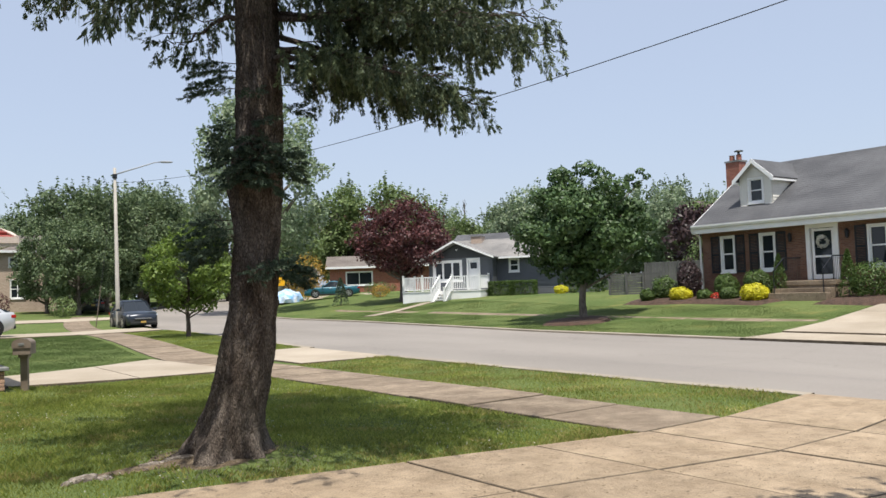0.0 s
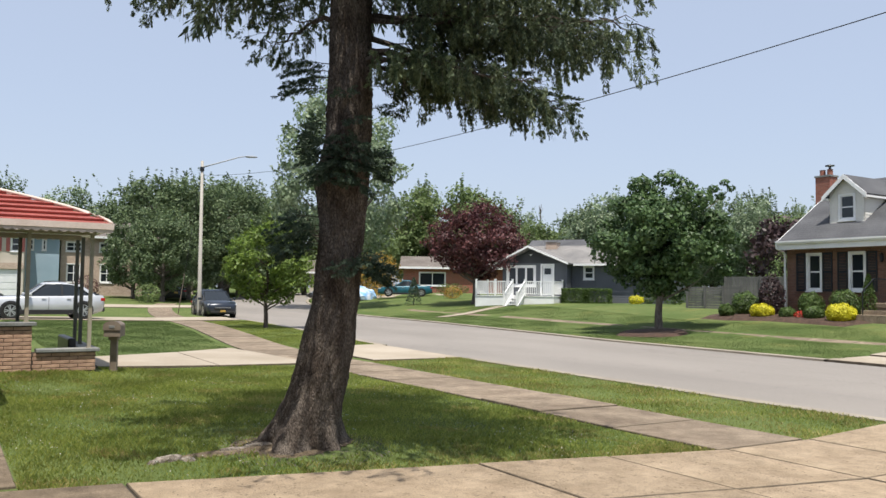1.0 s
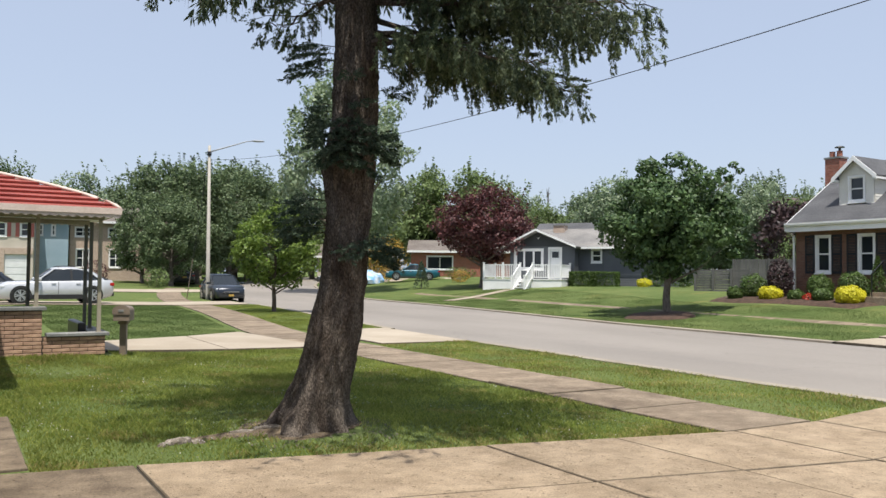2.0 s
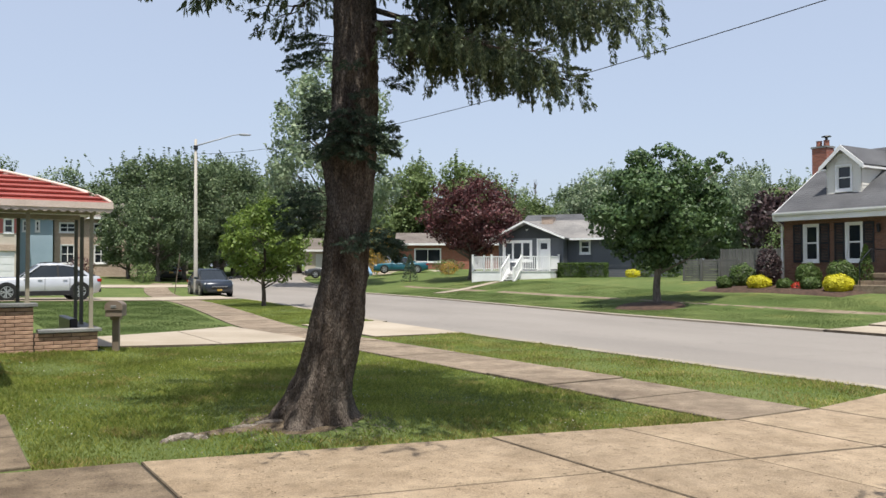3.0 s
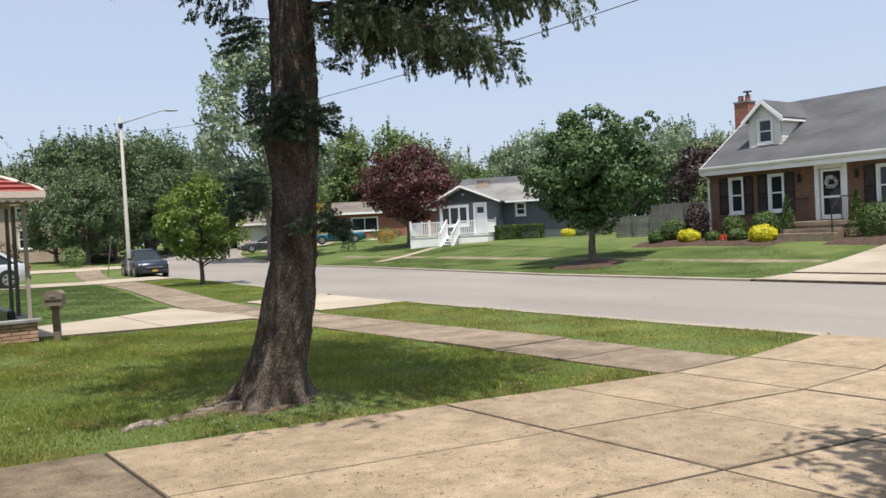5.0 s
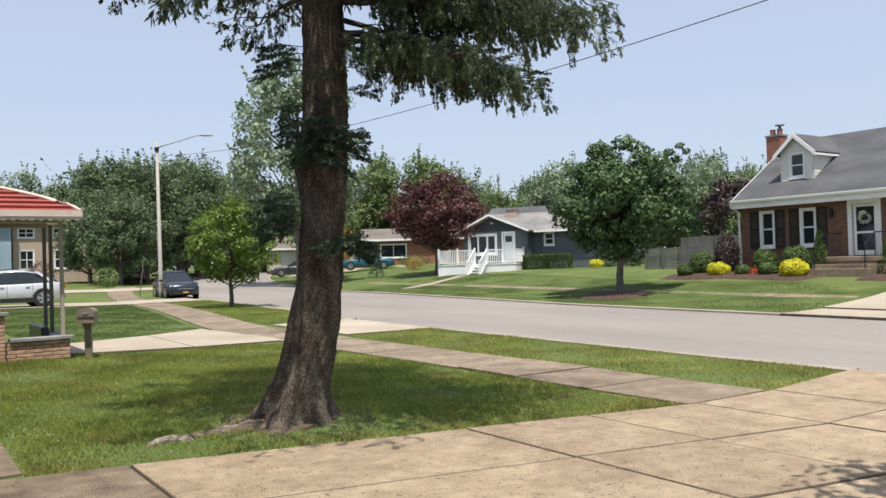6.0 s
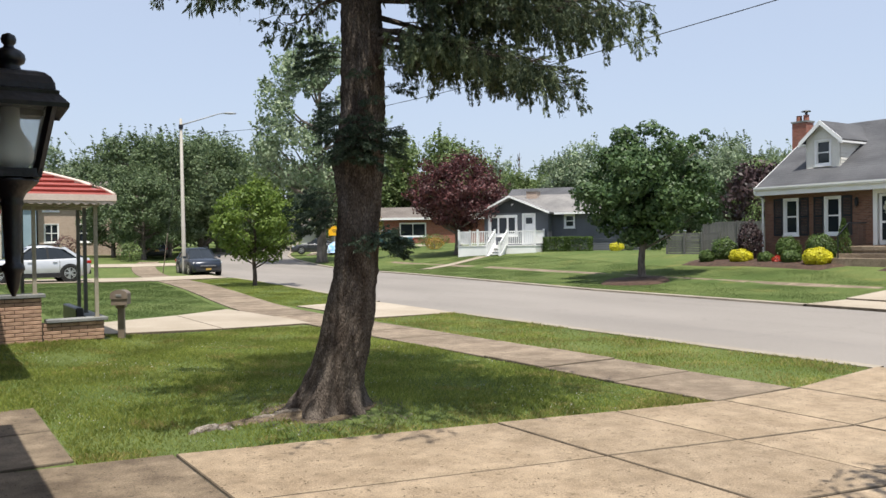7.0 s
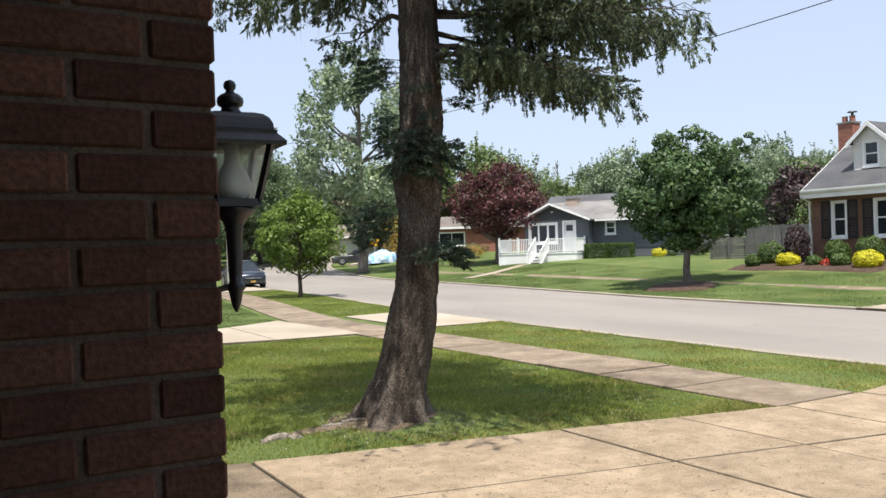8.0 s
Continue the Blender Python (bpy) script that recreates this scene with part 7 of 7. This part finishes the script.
    # pillars
    for sy in (-1, 1):
        for xb, xt, wd in ((b1 - 0.02, t1 + 0.0, 0.05), ((b0 + b1) / 2 + 0.05, (t0 + t1) / 2 + 0.05, 0.045), (b0 + 0.2, t0 + 0.12, 0.1)):
            bm = bmesh.new()
            q = [(xb - wd, sy * (wb2 + 0.004), belt - 0.03), (xb + wd, sy * (wb2 + 0.004), belt - 0.03), (xt + wd, sy * (wt + 0.006), zt - 0.06), (xt - wd, sy * (wt + 0.006), zt - 0.06)]
            lo = [bm.verts.new(p) for p in q]
            hi = [bm.verts.new((p[0], p[1] - sy * 0.03, p[2])) for p in q]
            bm.faces.new(lo)
            bm.faces.new(hi[::-1])
            for i in range(4):
                bm.faces.new((lo[i], hi[i], hi[(i + 1) % 4], lo[(i + 1) % 4]))
            part("pillar", bm, M_BLACKPLASTIC if wd == 0.045 else paint, c)
        bpart("sill_trim", (-hl + 0.9, hl - 1.0, *sorted((sy * W * 0.492, sy * (W * 0.5 + 0.012))), clear + 0.01, clear + (0.22 if suv else 0.14)), M_BLACKPLASTIC, c, bevel=0.01)
        bm = bmesh.new()
        box(bm, 0.72, 0.86, *sorted((sy * (W * 0.5 + 0.01), sy * (W * 0.5 + 0.2))), belt + 0.0, belt + 0.14, 0.03)
        part("mirror", bm, paint, c)
        for x0 in (-0.95, 0.1):
            bpart("door_handle", (x0, x0 + 0.18, *sorted((sy * W * 0.497, sy * (W * 0.5 + 0.02))), belt - 0.15, belt - 0.12), M_CHROME, c)
            bpart("door_seam", (x0 - 0.12, x0 - 0.105, *sorted((sy * W * 0.49, sy * (W * 0.5 + 0.004))), clear + 0.18, belt - 0.06), M_BLACKPLASTIC, c)
        for xw in (hl - 0.92, -hl + 0.95):
            arch = lathe(bmesh.new(), [(r * 1.16, -0.02), (r * 1.16, 0.012), (r * 0.9, 0.014), (r * 0.9, -0.02)], 22, (xw, sy * W * 0.492, r), "y")
            part("wheel_arch", arch, M_BLACKPLASTIC, c)
            wheel(c, xw, sy * (W * 0.5 - 0.085), r, sy < 0)
        bm = bmesh.new()
        box(bm, hl - 0.30, hl - 0.1, *sorted((sy * W * 0.28, sy * W * 0.455)), belt * 0.70, belt * 0.80, 0.02)
        part("headlight", bm, M_LAMPGLASS, c)
        bm = bmesh.new()
        box(bm, -hl - 0.01, -hl + 0.2, *sorted((sy * W * 0.33, sy * W * 0.47)), belt * 0.78, belt * 0.92, 0.02)
        part("tail_light", bm, M_REDLENS, c)
        if suv:
            part("roof_rail", tube(bmesh.new(), [(t0 + 0.1, sy * wt * 0.9, zt + 0.02), (t0 + 0.2, sy * wt * 0.9, zt + 0.07), (t1 - 0.3, sy * wt * 0.9, zt + 0.06), (t1 - 0.15, sy * wt * 0.9, zt + 0.02)], [0.018] * 4, 6), M_BLACKPLASTIC, c)
    bm = bmesh.new()
    box(bm, hl - 0.06, hl + 0.02, -W * 0.27, W * 0.27, belt * 0.46, belt * 0.64, 0.03)
    part("grille", bm, M_BLACKPLASTIC, c, "black front grille")
    bpart("grille_bar", (hl + 0.021, hl + 0.03, -W * 0.25, W * 0.25, belt * 0.57, belt * 0.595), M_CHROME, c)
    bpart("bumper", (hl - 0.2, hl + 0.015, -W * 0.38, W * 0.38, clear + 0.05, clear + 0.2), M_BLACKPLASTIC, c, bevel=0.03)
    bpart("bumper", (-hl - 0.02, -hl + 0.2, -W * 0.42, W * 0.42, clear + 0.12, clear + 0.3), M_BLACKPLASTIC, c, bevel=0.03)
    bpart("number_plate", (hl + 0.032, hl + 0.04, -0.15, 0.15, belt * 0.34, belt * 0.34 + 0.11), M_PLATE, c)
    bpart("number_plate", (-hl - 0.03, -hl - 0.021, -0.16, 0.16, belt * 0.62, belt * 0.62 + 0.15), M_PLATE, c)
    return c


def on_ground(x, y, turn, lift=0.03):
    return pose(x, y, float(ground_z(x, y)) + lift, 0, 0, turn)


car("silver_suv", on_ground(4.25, 41.9, 183, 0.04), "silver crossover parked on a driveway", M_SILVER, 4.9, 1.86, 1.7)
car("navy_suv", on_ground(13.85, 47.9, -92, -0.08), "dark navy crossover parked at the kerb", M_NAVY, 4.3, 1.8, 1.64)
car("dark_hatchback", on_ground(1.6, 46.0, 175, 0.04), "dark blue car parked behind a silver one", M_NAVY, 4.4, 1.8, 1.5, False)
car("charcoal_sedan", on_ground(30.6, 67.6, 157, 0.08), "charcoal sedan parked beyond the bend", M_GREYCAR, 4.7, 1.82, 1.45, False)
car("teal_sedan", on_ground(34.5, 61.7, 152, 0.08), "teal sedan parked on a driveway", M_TEAL, 4.7, 1.82, 1.42, False)
car("dark_sedan", on_ground(17.5, 72.5, 80, 0.05), "dark car parked under trees", M_GREYCAR, 4.5, 1.8, 1.5, False)
t = thing("covered_load", on_ground(31.9, 65.0, 30, 0.05), "blue and white tarpaulin over a low heap", "tarpaulin")
bm = bmesh.new()
bmesh.ops.create_icosphere(bm, subdivisions=3, radius=1)
for v in bm.verts:
    v.co = Vector((v.co.x * 2.0, v.co.y * 1.1, max(0, v.co.z) * 1.15)) * (1 + 0.18 * noise.noise(v.co * 2.2))
part("sheet", bm, M_TARP, t)


# ---- houses in the distance ----
def simple_house(name, m, label, L, D, E, R, wall, roofm, wins, holes=(), garage=(), lower=None, base=-0.4, facing=None):
    """Gabled house: front along local x at y = 0, ridge parallel to it; windows as (x0, x1, z0, z1)."""
    h = thing(name, m, label, "house")
    hs = [(a - 0.02, b + 0.02, c - 0.02, d + 0.02) for a, b, c, d in wins] + list(garage)
    bm = wall_panel(bmesh.new(), L, base, E, 0.2, hs)
    part("wall", bm, wall, h)
    bm = bmesh.new()
    box(bm, 0, 0.2, 0.2, D, base, E)
    box(bm, L - 0.2, L, 0.2, D, base, E)
    box(bm, 0.2, L - 0.2, D - 0.2, D, base, E)
    for x in (0, L - 0.2):
        prism(bm, [(0, E), (D, E), (D / 2, R - 0.15)], x, x + 0.2, "yz")
    part("wall", bm, lower or wall, h)
    bm = bmesh.new()
    roof_slab(bm, [(-0.4, -0.5, E - 0.05), (L + 0.4, -0.5, E - 0.05), (L + 0.4, D / 2, R), (-0.4, D / 2, R)])
    roof_slab(bm, [(-0.4, D + 0.5, E - 0.05), (L + 0.4, D + 0.5, E - 0.05), (L + 0.4, D / 2 + 0.003, R), (-0.4, D / 2 + 0.003, R)])
    part("roof", bm, roofm, h)
    bm = bmesh.new()
    box(bm, -0.42, L + 0.42, -0.56, -0.5, E - 0.24, E - 0.03)
    part("fascia", bm, M_WHITE, h)
    for a, b, c, d in wins:
        window(h, a + 0.05, b - 0.05, c + 0.05, d - 0.05, ((0.5,) if b - a > 1.1 else (), (0.5,) if b - a < 1.4 else ()), 0.07)
    if facing:
        edge = garage[0][0] if garage else L
        bpart("brick_facing", (0.0, edge - 0.02, -0.09, -0.003, base, 2.75), facing, h)
        if garage:
            bpart("brick_facing", (edge, L, -0.09, -0.003, garage[0][3] + 0.05, 2.75), facing, h)
        for a, b, c, d in wins:
            for e, f in ((a - 0.34, a - 0.06), (b + 0.06, b + 0.34)):
                bpart("shutter", (e, f, -0.05, -0.003, c, d), M_REDROOF, h, "dark red shutter")
    for a, b, c, d in garage:
        g = part("garage_door", box(bmesh.new(), a, b, 0.08, 0.14, c, d), M_DOORW, h, "white panelled garage door")
        for i in range(4):
            zz = c + (d - c) * i / 4
            bpart("panel", (a + 0.08, b - 0.08, 0.06, 0.079, zz + 0.05, zz + (d - c) / 4 - 0.05), M_DOORW, g)
    return h


def face(x, y, turn):
    return pose(x, y, float(ground_z(x, y)), 0, 0, turn)


simple_house("tan_brick_house", face(9.3, 80.5, -6), "two-storey tan brick house with arched ground floor windows", 7.0, 8, 5.5, 7.1, M_BRICKTAN, M_SHINGLE3, [(0.4, 1.75, 4.0, 4.9), (3.2, 4.5, 4.0, 4.9), (0.5, 1.7, 1.2, 2.9), (3.3, 4.5, 1.2, 2.9)])
simple_house("blue_house", face(6.1, 80.0, -6), "pale blue sided house wing with a shingled roof", 3.0, 8, 5.6, 6.6, M_BLUE, M_SHINGLE3, [(0.6, 0.95, 4.0, 5.0), (1.6, 1.95, 4.0, 5.0)])
simple_house("beige_house", face(-7.0, 76.6, -6), "two-storey beige house with red shutters and a garage", 13.0, 8, 5.5, 7.2, M_BEIGE, M_SHINGLE3, [(12.0, 12.7, 3.7, 4.9), (10.3, 11.0, 3.7, 4.9)], garage=[(10.9, 12.8, 0.0, 2.2)], facing=M_BRICKTAN)
simple_house("red_brick_house", pose(40.1, 72.1, 1.15, 0, 0, -31), "red brick bungalow with a white bay window", 12.0, 8, 2.9, 4.1, M_BRICKRED, M_SHINGLE3, [(1.6, 4.3, 0.95, 2.35)])
simple_house("garage_house", pose(35.2, 84.8, 0.7, 0, 0, -24), "beige house with a double garage", 9.0, 8, 2.9, 4.3, M_BEIGE, M_SHINGLE3, [], garage=[(1.2, 3.9, 0.1, 2.4), (4.6, 7.0, 0.1, 2.4)])
simple_house("rear_house", pose(40.0, 52.0, 1.2, 0, 0, -57), "house with a dark roof and white gable behind the bungalow", 9.0, 6.5, 2.9, 4.75, M_BEIGE, M_SHINGLE, [])
simple_house("dark_cottage", pose(15.0, 92.0, 1.0, 0, 0, -10), "shaded cottage under trees", 9.0, 7, 2.8, 4.3, M_BEIGE, M_SHINGLE, [(3.0, 4.4, 0.8, 2.2)])


# ---- fences ----
def fence(name, p, q, z0, h, label, n, slat):
    a, b = Vector(p), Vector(q)
    f = thing(name, pose(a.x, a.y, z0, 0, 0, math.degrees(math.atan2((b - a).y, (b - a).x))), label, "fence")
    L = (b - a).length
    if slat == "v":
        me = part("board", box(bmesh.new(), 0.0, L / n - 0.012, -0.01, 0.01, -0.4, h), M_FENCE, f)
        for i in range(1, n):
            piece("board", me.data, f, pose(L / n * i, 0, 0))
    else:
        me = part("board", box(bmesh.new(), 0, L, -0.012, 0.012, 0, h / n * 0.86), M_FENCE, f)
        for i in range(1, n):
            piece("board", me.data, f, pose(0, 0, h / n * i))
    for i in range(4):
        pm = part("post", box(bmesh.new(), -0.05, 0.05, 0.02, 0.12, -0.4, h + 0.05), M_FENCE, f)
        pm.matrix_basis = pose(L * i / 3, 0, 0)
    return f


fence("board_fence", (39.9, 25.2), (37.2, 30.0), 0.95, 1.6, "grey board fence behind the brick house", 30, "v")
fence("slat_fence", (34.2, 26.6), (33.0, 29.0), 0.8, 1.15, "weathered horizontal slat fence behind a lawn", 9, "h")


# ---- lawn: blades, clover and edges ----
def blades(name, polys, density, height, width, seed, label, keep=None, material=None):
    rng = np.random.default_rng(seed)
    out = []
    for (xa, xb, ya, yb) in polys:
        n = int((xb - xa) * (yb - ya) * density)
        x, y = rng.uniform(xa, xb, n), rng.uniform(ya, yb, n)
        if keep is not None:
            k = keep(x, y)
            x, y = x[k], y[k]
        n = len(x)
        z = ground_z(x, y)
        hh = height * rng.uniform(0.5, 1.35, n) * (1 + 0.35 * np.sin(x * 2.3 + 1) * np.sin(y * 1.9))
        a, b = rng.uniform(0, math.tau, n), rng.uniform(0, math.tau, n)
        lean = rng.uniform(0.1, 0.9, n) * hh
        w = width * rng.uniform(0.6, 1.4, n)
        p = np.stack([x, y, z - 0.005], 1)
        s = np.stack([np.cos(a) * w, np.sin(a) * w, 0 * w], 1)
        mid = p + np.stack([np.cos(b) * lean * 0.3, np.sin(b) * lean * 0.3, hh * 0.6], 1)
        tip = p + np.stack([np.cos(b) * lean, np.sin(b) * lean, hh], 1)
        out.append(np.stack([p - s, p + s, mid + s * 0.5, tip], 1))
    ob = quads(name, np.concatenate(out), material or (M_GRASS if seed < 3 else M_GRASS2))
    return tagged(ob, label, "grass", kind="stuff")


def walk_bend(y):
    return kerb_x(y) - 11.35 - np.where(y < 60, 0.55 * np.exp(-((y - 22) / 8) ** 2), 0)


def on_lawn(x, y):
    """Near lawn between driveways, house and pavement, less the trunk."""
    wob = 0.035 * np.sin(x * 9 + np.sin(y * 7) * 2) + 0.03 * np.sin(x * 23 + 1) + 0.02 * np.sin(x * 61)
    ok = (y > edge_y(x) + 0.01 + wob) & (x < 7.57 + walk_bend(y)) & (y < 17.2) & (x > 0.62)
    ok |= (x > -0.5) & (x <= 0.62) & (y > 10.1) & (y < 17.1)
    ok &= ~((x > 0.1) & (x < 2.72) & (y > 16.1))
    worn = np.hypot(x - 3.3, y - 7.95)
    ok &= (worn > 0.55) & ((worn > 0.9) | (np.sin(x * 37 + y * 53) > 0.2))
    ok &= ~((x > 1.85) & (x < 3.1) & (np.abs(y - 8.1 - 0.04 * np.sin(x * 9)) < 0.09))
    return ok


def on_verge(x, y):
    k = kerb_x(y)
    wob = 0.03 * np.sin(y * 9)
    return (x > 9.23 + walk_bend(y) + wob) & (x < k + 0.22) & ((y > 6.1) & (y < 17.75) | (y > 22.5) & (y < 40.1)) & (y > 6.14 + (x - 9.2) * 0.1 + 0.04 + wob)


blades("lawn_grass", [(-0.5, 8.0, 5.6, 17.3)], 2300, 0.042, 0.0035, 1, "short mown green lawn grass with dry tips", on_lawn)
def dry_patch(x, y):
    """Straw-coloured grass along the hot concrete edges, at the lawn's tip and in scattered spots."""
    spots = np.sin(x * 3.1 + 1.3 * np.sin(y * 2.2)) * np.sin(y * 2.7 + 1.1 * np.sin(x * 1.7)) + 0.25 * np.sin(x * 11 + y * 7)
    near = y - edge_y(x)
    tip = np.clip((x - 4.6) / 3.0, 0, 1) * np.clip(1.4 - near, 0, 1)
    return on_lawn(x, y) & (spots + 1.5 * tip + 0.75 * (near < 0.35) > 0.66)


blades("dry_lawn_grass", [(-0.5, 8.0, 5.6, 17.3)], 1700, 0.042, 0.0038, 12, "straw-coloured dry grass along the lawn edges", dry_patch, M_GRASSDRY)
blades("verge_grass", [(9.0, 14.5, 5.9, 40.2)], 1100, 0.036, 0.0045, 2, "short green verge grass beside the street", on_verge)
blades("dry_verge_grass", [(9.0, 12.2, 5.9, 17.8)], 420, 0.048, 0.0045, 13, "straw-coloured dry grass on the verge", lambda x, y: on_verge(x, y) & (np.sin(x * 3.7 + y * 1.1) * np.sin(y * 2.3 - x) + 0.5 * np.sin(y * 5 + x * 3) + 0.3 > 0.2), M_GRASSDRY)
blades("neighbour_grass", [(2.4, 10.5, 20.0, 40.3)], 900, 0.03, 0.006, 3, "mown green grass of the neighbouring lawn", lambda x, y: (x < 7.4 + walk_bend(y)) & (y > 20.2 + np.clip(x - 2.7, 0, 5) * 0.52))
blades("opposite_grass", [(20.4, 31.0, 12.8, 44.0)], 900, 0.022, 0.006, 4, "mown green grass across the street", lambda x, y: ((x > kerb_x(y) + 9.05) & (x < kerb_x(y) + 12.72) & (np.hypot(x - 23.1, y - 21.95) > 1.4)) | ((x > kerb_x(y) + 13.56) & (x < 27.5 + 0.25 * np.clip(y - 24, 0, 20))))


def scatter(name, label, category, n, area, size, material, seed, lift, flat=False, keep=None):
    rng = np.random.default_rng(seed)
    x, y = rng.uniform(area[0], area[1], n), rng.uniform(area[2], area[3], n)
    if keep is not None:
        k = keep(x, y)
        x, y = x[k], y[k]
    c = np.stack([x, y, ground_z(x, y) + lift], 1)
    q = leaves(rng, c, size)
    if flat:
        q[:, :, 2] = c[:, None, 2] + (q[:, :, 2] - c[:, None, 2]) * 0.15
    return tagged(quads(name, q, material), label, category, kind="stuff")


patch = lambda x, y: on_lawn(x, y) & (np.sin(x * 1.7 + 0.6) * np.sin(y * 1.3 + 1.1) + 0.6 * np.sin(x * 4.1 + y * 3.3) > 0.25)
scatter("clover_flowers", "tiny white clover flowers in the lawn", "clover", 2400, (0.7, 7.6, 6.2, 15), 0.015, M_CLOVER, 5, 0.05, keep=patch)
scatter("leaf_litter", "small dry leaves and twigs on concrete", "litter", 3000, (-0.5, 11.0, 1.0, 7.2), 0.022, M_LITTER, 6, 0.038, True, keep=lambda x, y: y < edge_y(x) - 0.02)
scatter("needle_litter", "dry needles and bark chips round the trunk", "litter", 900, (2.4, 4.4, 7.0, 9.0), 0.04, M_DEADTWIG, 7, 0.02, True, keep=lambda x, y: np.hypot(x - 3.35, y - 8.0) < 0.95)
